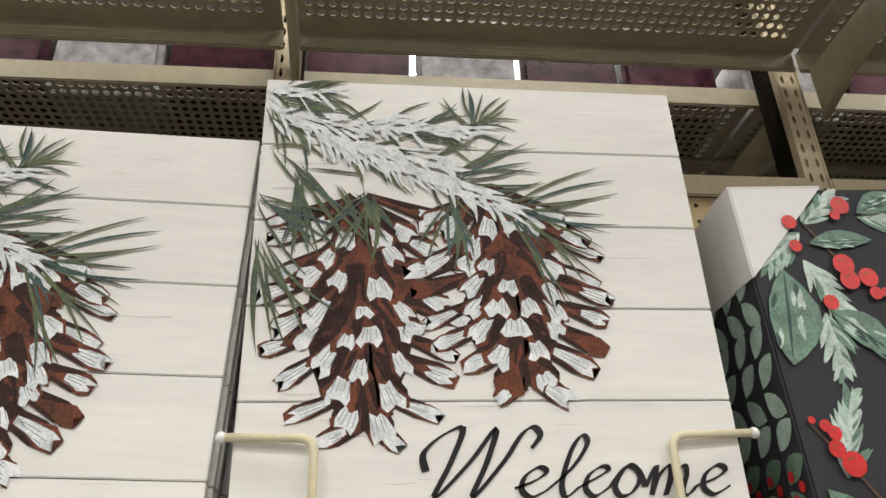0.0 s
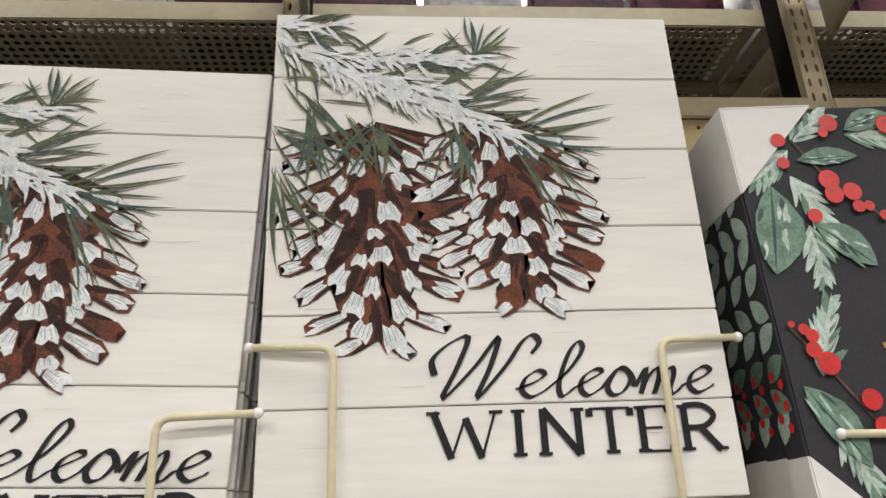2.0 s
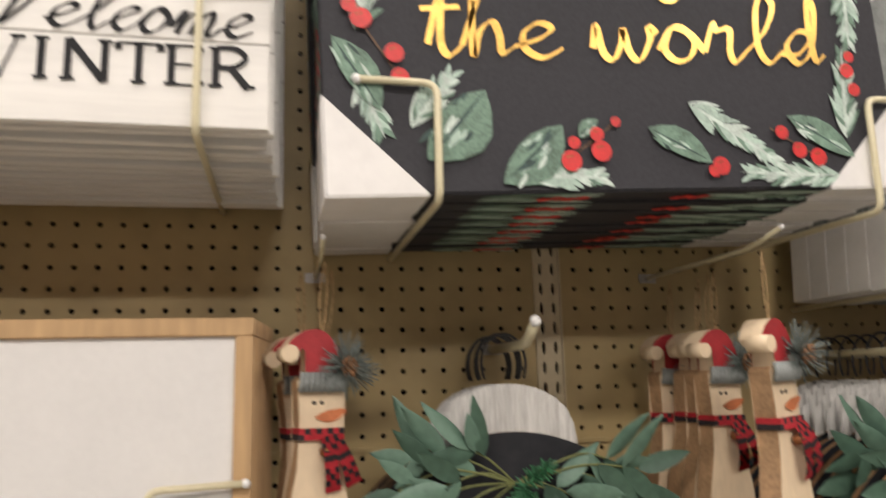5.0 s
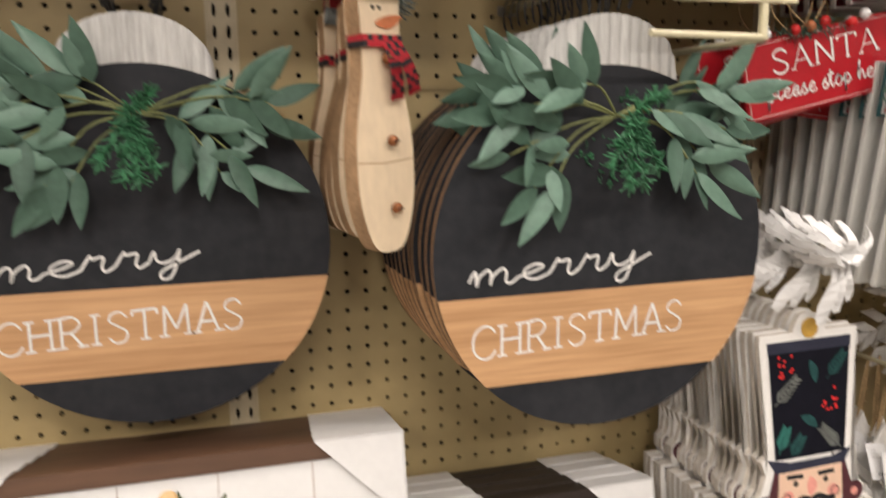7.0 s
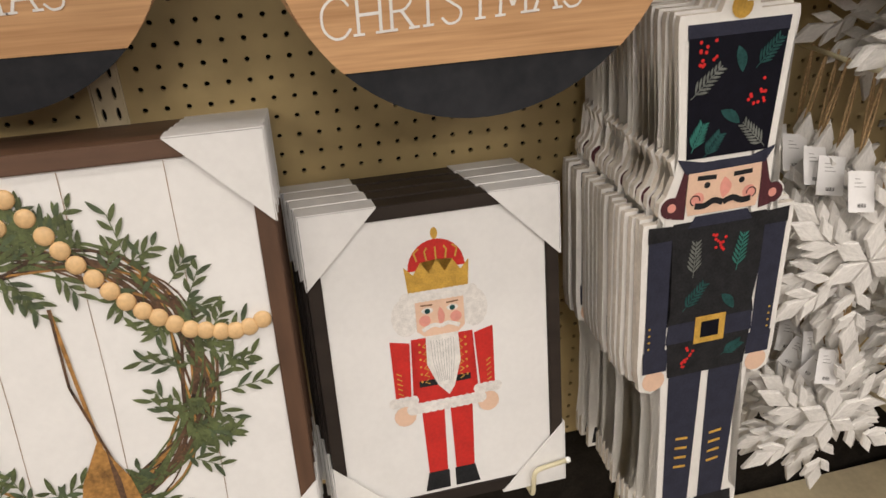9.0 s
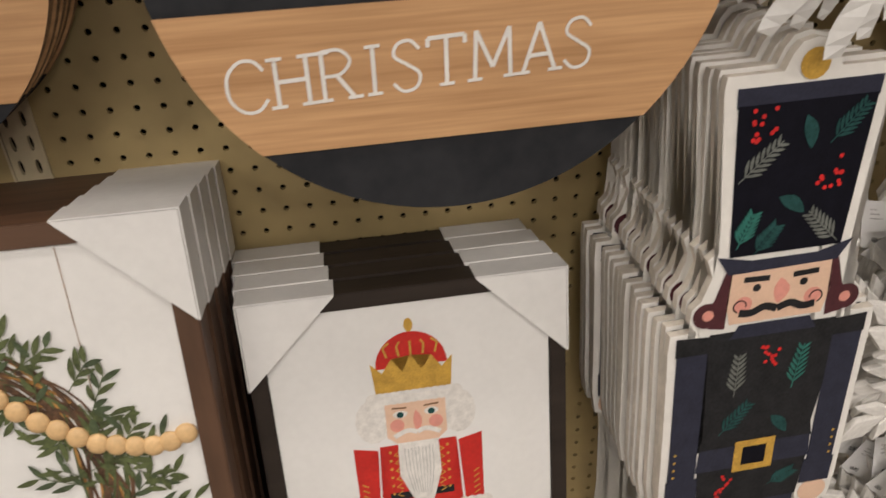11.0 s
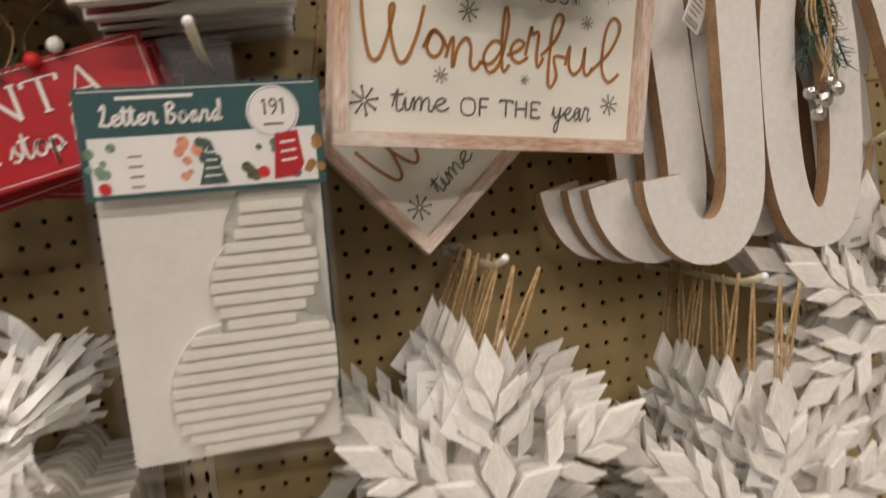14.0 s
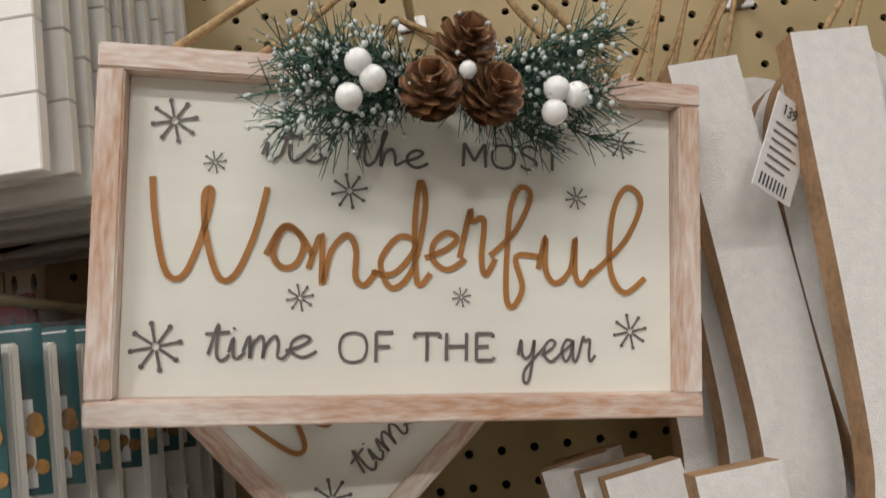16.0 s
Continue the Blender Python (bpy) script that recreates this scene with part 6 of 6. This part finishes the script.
def wonderful_sign(m, green=True):
    w, h, f = 0.312, 0.182, 0.0125
    s = thing("wonderful_time_sign", m, "whitewashed wood-framed ivory sign with Wonderful lettering and frosted greenery" if green else "whitewashed wood-framed ivory sign hanging askew behind another", "framed sign", "wonderful time signs")
    part("frame_bar", box(0, w, 0, 0.022, h - f, h, 0.001), M["signframe"], s)
    part("frame_bar", box(0, w, 0, 0.022, 0, f, 0.001), M["signframe"], s)
    part("frame_bar", box(0, f, 0.0003, 0.022, f, h - f, 0.001), M["signframev"], s)
    part("frame_bar", box(w - f, w, 0.0003, 0.022, f, h - f, 0.001), M["signframev"], s)
    part("board", box(f + 0.0002, w - f - 0.0002, 0.012, 0.018, f + 0.0002, h - f - 0.0002), M["ivory"], s)
    art = Art(0.0114)
    for ch, x0, x1, z0, hh in (("w", .028, .0815, .0715, .0475), ("o", .0815, .104, .078, .020), ("n", .102, .136, .070, .0250), ("d", .133, .163, .0685, .0262), ("e", .160, .181, .0785, .0190), ("r", .178, .197, .0760, .0290), ("f", .194, .222, .080, .0202), ("u", .220, .250, .0725, .0245), ("l", .248, .280, .068, .0272)):
        script(art, "ochre", ch if ch != "w" else "Q", x0, x1, z0, hh if ch != "w" else 0.0255, 0.0030)
    for text, x0, x1, z0, hh in (("t", .056, .066, .0325, .0098), ("i", .0655, .073, .0335, .0100), ("m", .072, .094, .0335, .0108), ("e", .092, .107, .034, .0105), ("year", .2094, .2516, .0315, .0112), ("its", .0785, .110, .131, .0088), ("the", .125, .161, .1305, .0090)):
        script(art, "greyink", text, x0, x1, z0, hh, 0.0016)
    for text, x0, x1, z0, hh in (("OF", .117, .1465, .0315, .0148), ("THE", .1545, .1985, .0320, .0142), ("MOST", .1770, .2345, .1323, .0125)):
        capitals(art, "greyink", text, x0, x1, z0, hh, 0.0018)
    for x, z, r in ((0.0371, 0.1481, 0.0100), (0.0564, 0.1287, 0.0050), (0.1214, 0.1171, 0.0084), (0.2663, 0.1488, 0.0075), (0.241, 0.1181, 0.0056), (0.0983, 0.0633, 0.0062), (0.1792, 0.0645, 0.0046), (0.0323, 0.0392, 0.0112), (0.2712, 0.0473, 0.0088)):
        snow_star(art, x, z, r)
    words = art.done("lettering", s, "brown and grey handwritten lettering with snow stars")
    words.location, words.scale = (-0.0040, 0, -0.0030), (1.028, 1, 1.02)
    bm = bmesh.new()
    for x0 in (0.032, 0.270):
        tube(smooth_line([(x0, 0.008, h), ((x0 + 0.16) / 2, 0.006, h + 0.05), (0.16, 0.012, h + 0.105)], 6), 0.0023, 6, bm)
    for x0 in (0.07, 0.262):
        tube(smooth_line([(x0, 0.014, h), ((x0 + 0.16) / 2, 0.016, h + 0.04), (0.162, 0.014, h + 0.105)], 6), 0.0019, 6, bm)
    part("twine_hanger", bm, M["twine"], s, "jute twine hanger")
    if not green:
        return s
    rr = random.Random(77)
    for side in (-1, 1):
        for b in range(15):
            base = Vector((0.166 + side * rr.uniform(0.004, 0.02), -0.006, h - 0.012))
            tip = base + Vector((side * rr.uniform(0.028, 0.074), -rr.uniform(0.004, 0.034), rr.uniform(-0.038, 0.026)))
            bm = bmesh.new()
            tube([base, tip], [0.0011, 0.0006], 4, bm)
            fl = bmesh.new()
            for i in range(70):
                t = rr.random()
                c = base.lerp(tip, t)
                d = ((tip - base).normalized() * 0.9 + Vector((rr.gauss(0, 1), rr.gauss(0, 1), rr.gauss(0, 1))).normalized()).normalized()
                ln = rr.uniform(0.013, 0.027)
                tube([c, c + d * ln], [0.00048, 0.00022], 3, bm, False)
                if i % 2 == 0:
                    ball(c + d * ln * rr.uniform(0.5, 1.0), rr.uniform(0.0006, 0.0018), fl, seg=4)
            sprig = part("spruce_sprig", bm, M["spruce"], s, "frosted green spruce sprig")
            part("frosting", fl, M["frost"], sprig, "white flocked frost")
    for x, z, y, ax in ((0.1705, 0.180, -0.032, 0.2), (0.1545, 0.157, -0.034, -0.35), (0.1825, 0.156, -0.036, 0.4)):
        bm, fr = bmesh.new(), bmesh.new()
        for i in range(46):
            t = i / 46
            a = i * 2.39996
            rad = 0.0155 * math.sin(math.pi * min(0.96, 0.20 + 0.76 * t)) ** 0.8
            c = Vector((0.32 * rad * math.cos(a), 0.32 * rad * math.sin(a), -0.016 + 0.030 * t))
            tipv = Vector((1.12 * rad * math.cos(a), 1.12 * rad * math.sin(a), -0.010 + 0.035 * t))
            side = Vector((-math.sin(a), math.cos(a), 0)) * 0.0046
            vs = [bm.verts.new(p) for p in (c - side * 0.7, tipv - side, tipv + Vector((math.cos(a), math.sin(a), 0.4)) * 0.0012, tipv + side, c + side * 0.7)]
            bm.faces.new(vs)
            if i % 7 == 0 and z > 0.175:
                ball(tipv, 0.0016, fr, seg=4)
        bmesh.ops.solidify(bm, geom=bm.faces[:], thickness=0.0007)
        tube([(0, 0, -0.015), (0, 0, 0.015)], [0.006, 0.003], 8, bm)
        cone = part("pine_cone", bm, M["conebrown"], s, "small brown pine cone")
        cone.matrix_local = Matrix.Translation((x, y, z)) @ Matrix.Rotation(ax, 4, "Y") @ Matrix.Rotation(1.15, 4, "X") @ Matrix.Scale(0.84, 4)
        part("frosting", fr, M["frost"], cone)
    for x, z in ((0.1195, 0.166), (0.1262, 0.159), (0.1158, 0.150), (0.2120, 0.160), (0.2218, 0.158), (0.2110, 0.149), (0.1695, 0.166)):
        part("white_berry", ball((x, -0.046, z), 0.0062 if abs(x - 0.1695) > 0.001 else 0.0042, seg=14), M["tip"], s, "white round berry")
    return s


def askew(origin, xdir, updir):
    x = Vector(xdir).normalized()
    y = Vector(updir).cross(x).normalized()
    z = x.cross(y)
    return Matrix.Translation(origin) @ Matrix((x, y, z)).transposed().to_4x4()


wonderful_sign(askew((0.941, -0.252, 1.507), (0.300, 0.076, -0.036), (0.025, -0.014, 0.179)))
wonderful_sign(pose(1.028, -0.138, 1.397, -3, -40, 6), False)
wonderful_sign(pose(1.000, -0.085, 1.470, -3, -12, 4), False)
hook(1.105, 1.80, -0.20, 0.004, 0.012)


# ---- JOY letters ----
def strip_board(pts, w, y0, y1):
    """a band of board along a line, its face and edges in two materials"""
    bm = bmesh.new()
    pts = [Vector((p[0], p[1])) for p in pts]
    rows = []
    closed = (pts[0] - pts[-1]).length < 1e-6
    if closed:
        pts = pts[:-1]
    n = len(pts)
    for i, p in enumerate(pts):
        a, b = (pts[(i - 1) % n], pts[(i + 1) % n]) if closed else (pts[max(i - 1, 0)], pts[min(i + 1, n - 1)])
        d = (b - a).normalized()
        o = Vector((-d.y, d.x)) * w / 2
        rows.append([bm.verts.new((q.x, y, q.y)) for q in (p + o, p - o) for y in (y0, y1)])
    for i in range(n if closed else n - 1):
        a, b = rows[i], rows[(i + 1) % n]
        for (u, v), k in (((0, 2), 0), ((1, 3), 0), ((0, 1), 1), ((2, 3), 1)):
            bm.faces.new((a[u], b[u], b[v], a[v])).material_index = k
    if not closed:
        for r in (rows[0], rows[-1]):
            bm.faces.new((r[0], r[1], r[3], r[2])).material_index = 1
    bmesh.ops.recalc_face_normals(bm, faces=bm.faces)
    return bm


def joy_letters(m, dressed=True):
    s = thing("joy_letter_sign", m, "white glitter board letters spelling JOY with brown cut edges and twine", "letter sign", "joy letter signs")
    t = 0.018
    hookline = [(0.115, 0.316), (0.115, 0.25), (0.115, 0.16), (0.113, 0.085), (0.105, 0.05), (0.088, 0.028), (0.064, 0.0225), (0.040, 0.034), (0.026, 0.062), (0.0225, 0.088)]
    line = [(p.x, p.y) for p in smooth_line([(x, z, 0) for x, z in hookline], 5)]
    part("letter_j", strip_board(line, 0.044, 0, t), [M["glitter"], M["edge"]], s)
    oval = [(0.197 + 0.0385 * math.copysign(abs(math.cos(a)) ** 0.8, math.cos(a)), 0.1575 + 0.135 * math.copysign(abs(math.sin(a)) ** 0.75, math.sin(a))) for a in [2 * math.pi * k / 56 for k in range(57)]]
    part("letter_o", strip_board(oval, 0.040, 0.0006, t), [M["glitter"], M["edge"]], s)
    part("letter_y", strip_board([(0.328, 0.0), (0.328, 0.14), (0.300, 0.24), (0.272, 0.316)], 0.044, 0, t), [M["glitter"], M["edge"]], s)
    part("letter_y_arm", strip_board([(0.334, 0.155), (0.352, 0.22), (0.380, 0.316)], 0.044, 0.0005, t + 0.0004), [M["glitter"], M["edge"]], s)
    bm = bmesh.new()
    for x0 in (0.112, 0.13):
        tube(smooth_line([(x0, 0.006, 0.312), (0.14 + x0 * 0.1, 0.0, 0.37), (0.175, 0.004, 0.42)], 5), 0.0018, 5, bm)
    part("twine_hanger", bm, M["twine"], s, "jute twine hanger")
    if dressed:
        rr = random.Random(8)
        for k in range(8):
            bm = bmesh.new()
            base = Vector((0.195, -0.006, 0.27))
            tip = base + Vector((rr.uniform(-0.04, 0.04), -rr.uniform(0.005, 0.02), rr.uniform(-0.10, 0.035)))
            tube([base, tip], [0.0012, 0.0007], 4, bm)
            for i in range(80):
                c = base.lerp(tip, rr.random())
                d = ((tip - base).normalized() * 0.8 + Vector((rr.gauss(0, 1), rr.gauss(0, 1), rr.gauss(0, 1))).normalized()).normalized()
                tube([c, c + d * rr.uniform(0.008, 0.014)], [0.0006, 0.0003], 3, bm, False)
            part("spruce_sprig", bm, M["spruce"], s, "green spruce sprig")
        bm = bmesh.new()
        for k in range(6):
            tube(smooth_line([(0.195, -0.014, 0.262), (0.195 + 0.018 * math.cos(k), -0.02, 0.225), (0.19 + 0.004 * k, -0.018, 0.165)], 5), 0.0013, 5, bm)
            tube([(0.195 + 0.016 * math.cos(a + k), -0.018, 0.262 + 0.011 * math.sin(a + k)) for a in [6.3 * q / 10 for q in range(11)]], 0.0014, 5, bm)
        part("twine_knot", bm, M["twine"], s, "knotted jute twine")
        for x, z, r in ((0.180, 0.155, 0.0072), (0.194, 0.147, 0.0088), (0.210, 0.157, 0.0080), (0.187, 0.134, 0.0075), (0.203, 0.165, 0.006)):
            part("jingle_bell", ball((x, -0.016, z), r, seg=14), M["silver"], s, "silver jingle bell")
        tag = part("price_tag", box(-0.016, 0.016, -0.0004, 0.0004, -0.028, 0.028), M["tag"], s, "white price tag with small print")
        tag.matrix_local = Matrix.Translation((0.082, 0.010, 0.252)) @ Matrix.Rotation(0.45, 4, "Y") @ Matrix.Rotation(0.5, 4, "Z")
        bars = Art(-0.0008)
        capitals(bars, "ink", "1399", -0.010, 0.006, 0.017, 0.006, 0.0010)
        for q in range(6):
            bars.stroke("greyink", [(-0.012, 0.011 - 0.005 * q), (0.011 - 0.003 * (q % 3), 0.011 - 0.005 * q)], 0.0013)
        for q in range(8):
            bars.stroke("ink", [(-0.012 + 0.003 * q, -0.026), (-0.012 + 0.003 * q, -0.019)], 0.0012)
        bars.done("tag_print", tag)
    return s


joy_letters(pose(1.222, -0.208, 1.360, -2, 1.2, 4))
jb = joy_letters(pose(1.190, -0.170, 1.357, -2, -3.5, 5), False)
for k, (dx, dy, ry) in enumerate(((-0.012, 0.03, -2.0), (-0.028, 0.055, -5.0), (-0.018, 0.085, -3.0))):
    copy_thing(jb, pose(1.190 + dx, -0.170 + dy, 1.357, -2, ry, 5))
hook(1.375, 1.78, -0.22, 0.004, 0.012)


# ---- red signs, price card and the pictures above ----
def red_sign(m, front=True):
    w, h = 0.232, 0.092
    s = thing("red_santa_sign", m, "glossy red hanging sign with white Santa please stop here lettering", "hanging sign", "red hanging signs")
    part("board", box(0, w, 0, 0.007, 0, h, 0.0012), M["redsign"], s)
    art = Art(-0.0006)
    for a, b in (((0.004, 0.004), (w - 0.004, 0.004)), ((w - 0.004, 0.004), (w - 0.004, h - 0.004)), ((w - 0.004, h - 0.004), (0.004, h - 0.004)), ((0.004, h - 0.004), (0.004, 0.004))):
        art.stroke("white_ink", [a, b], 0.0007)
    capitals(art, "white_ink", "SANTA", 0.038, 0.194, 0.050, 0.028, 0.0022, serif=0.12, thick=1.5)
    script(art, "white_ink", "please stop here", 0.027, 0.207, 0.020, 0.0113, 0.0022)
    art.done("lettering", s, "white lettering")
    rr = random.Random(6)
    bm = bmesh.new()
    for i in range(90):
        c = Vector((0.09 + rr.gauss(0, 0.022), -0.006, h + rr.gauss(0, 0.003)))
        d = Vector((rr.gauss(0, 1), rr.gauss(0, 1), rr.gauss(0, 1))).normalized()
        tube([c, c + d * rr.uniform(0.008, 0.016)], [0.0009, 0.0004], 3, bm, False)
    part("greenery", bm, M["spruce"], s, "green garland tuft")
    for x, z, key in ((0.03, h + 0.006, "tip"), (0.17, h + 0.004, "tip"), (0.07, h + 0.004, "berry"), (0.112, h + 0.006, "berry"), (0.15, h - 0.002, "berry"), (0.092, h + 0.004, "nose")):
        part("bauble", ball((x, -0.008, z), 0.0065, seg=10), M[key], s)
    twine_loop(s, (0.1, 0.003, h), (0.1, 0.003, h + 0.085), r=0.001, gap=0.03)
    return s


red_sign(pose(0.594, -0.200, 1.480, 0, -12, 0))
red_sign(pose(0.606, -0.170, 1.470, 0, -14, 0))
red_sign(pose(0.610, -0.135, 1.503, 0, 7, 0))
red_sign(pose(0.600, -0.090, 1.485, 0, -6, 0))
hook(0.700, 1.672, -0.225, 0.0036, 0.012)

card = thing("price_card_holder", pose(0.395, -0.325, 1.565), "cream framed price card with a red strip on a display arm", "price card", "price cards")
part("arm", tube(rounded([(0.12, 0.325, 0.0), (0.12, 0.0, 0.0), (-0.01, 0.0, 0.002)], 0.012), 0.0036, 8), M["wire"], card)
for a in (box(0.012, 0.018, -0.004, 0.004, 0.032, 0.165, 0.001), box(0.142, 0.148, -0.004, 0.004, 0.032, 0.165, 0.001), box(0.018, 0.142, -0.004, 0.004, 0.032, 0.038, 0.001), box(0.018, 0.142, -0.004, 0.004, 0.159, 0.165, 0.001)):
    part("holder_bar", a, M["wire"], card, "cream plastic holder")
part("stem", box(0.108, 0.116, -0.003, 0.003, 0.0, 0.034, 0.001), M["wire"], card)
part("price_card", box(0.018, 0.142, -0.001, 0.001, 0.038, 0.159), M["tag"], card, "white printed card")
art = Art(-0.0016)
art.poly("redsign", [(0.0185, 0.039), (0.1415, 0.039), (0.1415, 0.059), (0.0185, 0.059)])
script(art, "white_ink", "s", 0.024, 0.028, 0.046, 0.005, 0.001)
for k in range(5):
    art.stroke("white_ink", [(0.032 + 0.019 * k, 0.049), (0.046 + 0.019 * k, 0.049)], 0.005, 0.0003)
for z, x1 in ((0.075, 0.12), (0.09, 0.13), (0.098, 0.11)):
    art.stroke("greyink", [(0.03, z), (x1, z)], 0.0014, 0.0003)
capitals(art, "ink", "O", 0.10, 0.125, 0.118, 0.034, 0.006)
art.done("card_print", card, "black and red print")


def truck_picture(m):
    w, h = 0.165, 0.24
    s = thing("bagged_red_board", m, "plastic-wrapped white plank board with a dark red painted shape", "wrapped board", "wrapped red boards")
    for k in range(6):
        part("plank", box(0, w, 0, 0.008, 0.04 * k + 0.0003, 0.04 * (k + 1) - 0.0003, 0.0006), M["whitewood"], s)
    art = Art(-0.0006)
    curve = [(p.x, p.y) for p in smooth_line([(0.002, 0.003, 0), (0.050, 0.005, 0), (0.092, 0.015, 0), (0.120, 0.030, 0), (0.134, 0.046, 0), (0.139, 0.075, 0)], 5)]
    art.poly("boardred", curve + [(0.139, 0.228), (0.002, 0.228)])
    for k in range(15):
        art.stroke("maroon", [(0.004, 0.016 + 0.0135 * k), (0.090 + 0.045 * min(1, k / 3), 0.016 + 0.0135 * k)], 0.0017, 0.0003)
    art.done("painting", s, "dark red painted planks")
    bag = part("clear_bag", box(-0.004, w + 0.004, -0.004, 0.011, -0.004, h + 0.004, 0.003), M["bag"], s, "clear plastic bag")
    bag.visible_shadow = False
    return s


tp = truck_picture(pose(0.765, -0.255, 1.628, 0, -1, 0))
for k in range(1, 10):
    copy_thing(tp, pose(0.765 + rnd.uniform(-0.003, 0.003), -0.255 + 0.024 * k, 1.628 + rnd.uniform(-0.003, 0.003), 0, -1 + rnd.uniform(-1, 1), 0))
hook(0.848, 1.876, -0.285, 0.0036, 0.012)


def grey_canvas(m):
    w, h, d = 0.42, 0.42, 0.032
    s = thing("grey_canvas", m, "grey canvas with a faint white line drawing and white card corners", "canvas picture", "stacked grey canvases")
    part("canvas", box(0, w, 0, d, 0, h, 0.002), M["grey"], s)
    art = Art()
    art.stroke("snow", [(p.x, p.y) for p in smooth_line([(0.05, 0.30, 0), (0.06, 0.20, 0), (0.09, 0.14, 0), (0.14, 0.12, 0), (0.20, 0.15, 0)], 6)], 0.0025)
    art.done("drawing", s, "thin white drawn line")
    for x, z, sx, sz in ((0, 0, 1, 1), (w, 0, -1, 1), (0, h, 1, -1), (w, h, -1, -1)):
        part("card_corner", card_corner(x, z, 0.085, sx, sz, d), M["card"], s, "white folded card corner")
    return s


gc = grey_canvas(pose(0.318, -0.225, 1.700, 0, 3, -4))
for k in range(1, 5):
    copy_thing(gc, pose(0.318 + 0.002 * k, -0.225 + 0.036 * k, 1.702, 0, 3, -4))
rack(0.36, 1.695, -0.24, 1, arm=0.07, up=0.10)
rack(0.66, 1.725, -0.27, 1, arm=0.07, up=0.10)


def tall_sign(m):
    w, h = 0.26, 0.52
    s = thing("tall_white_sign", m, "tall white board sign with large black capital letters", "board sign", "tall white signs")
    part("board", box(0, w, 0, 0.014, 0, h, 0.0015), M["whitewood"], s)
    art = Art()
    capitals(art, "ink", "W", 0.085, 0.17, h - 0.075, 0.045, 0.006, serif=0.16)
    capitals(art, "ink", "E", 0.085, 0.14, h - 0.145, 0.045, 0.006, serif=0.16)
    art.done("lettering", s, "black capitals")
    return s


ts = tall_sign(pose(1.338, -0.215, 0.405, -3, 0, 0))
for k in range(1, 9):
    copy_thing(ts, pose(1.338 - 0.001 * k, -0.215 + 0.021 * k, 0.405, -3, 0, 0))
shell("lower_shelf", box(1.27, 3 * BAY, -0.30, 0.0, 0.380, 0.400, 0.003), M["post"], "cream steel shelf under the tall signs", "shelf")
rack(-0.25, 0.610, -0.290, -1, arm=0.06, up=0.05)
rack(0.08, 0.610, -0.290, 1, arm=0.06, up=0.05)
rack(0.24, 0.590, -0.245, -1, arm=0.05, up=0.05)
rack(0.46, 0.590, -0.245, 1, arm=0.05, up=0.05)
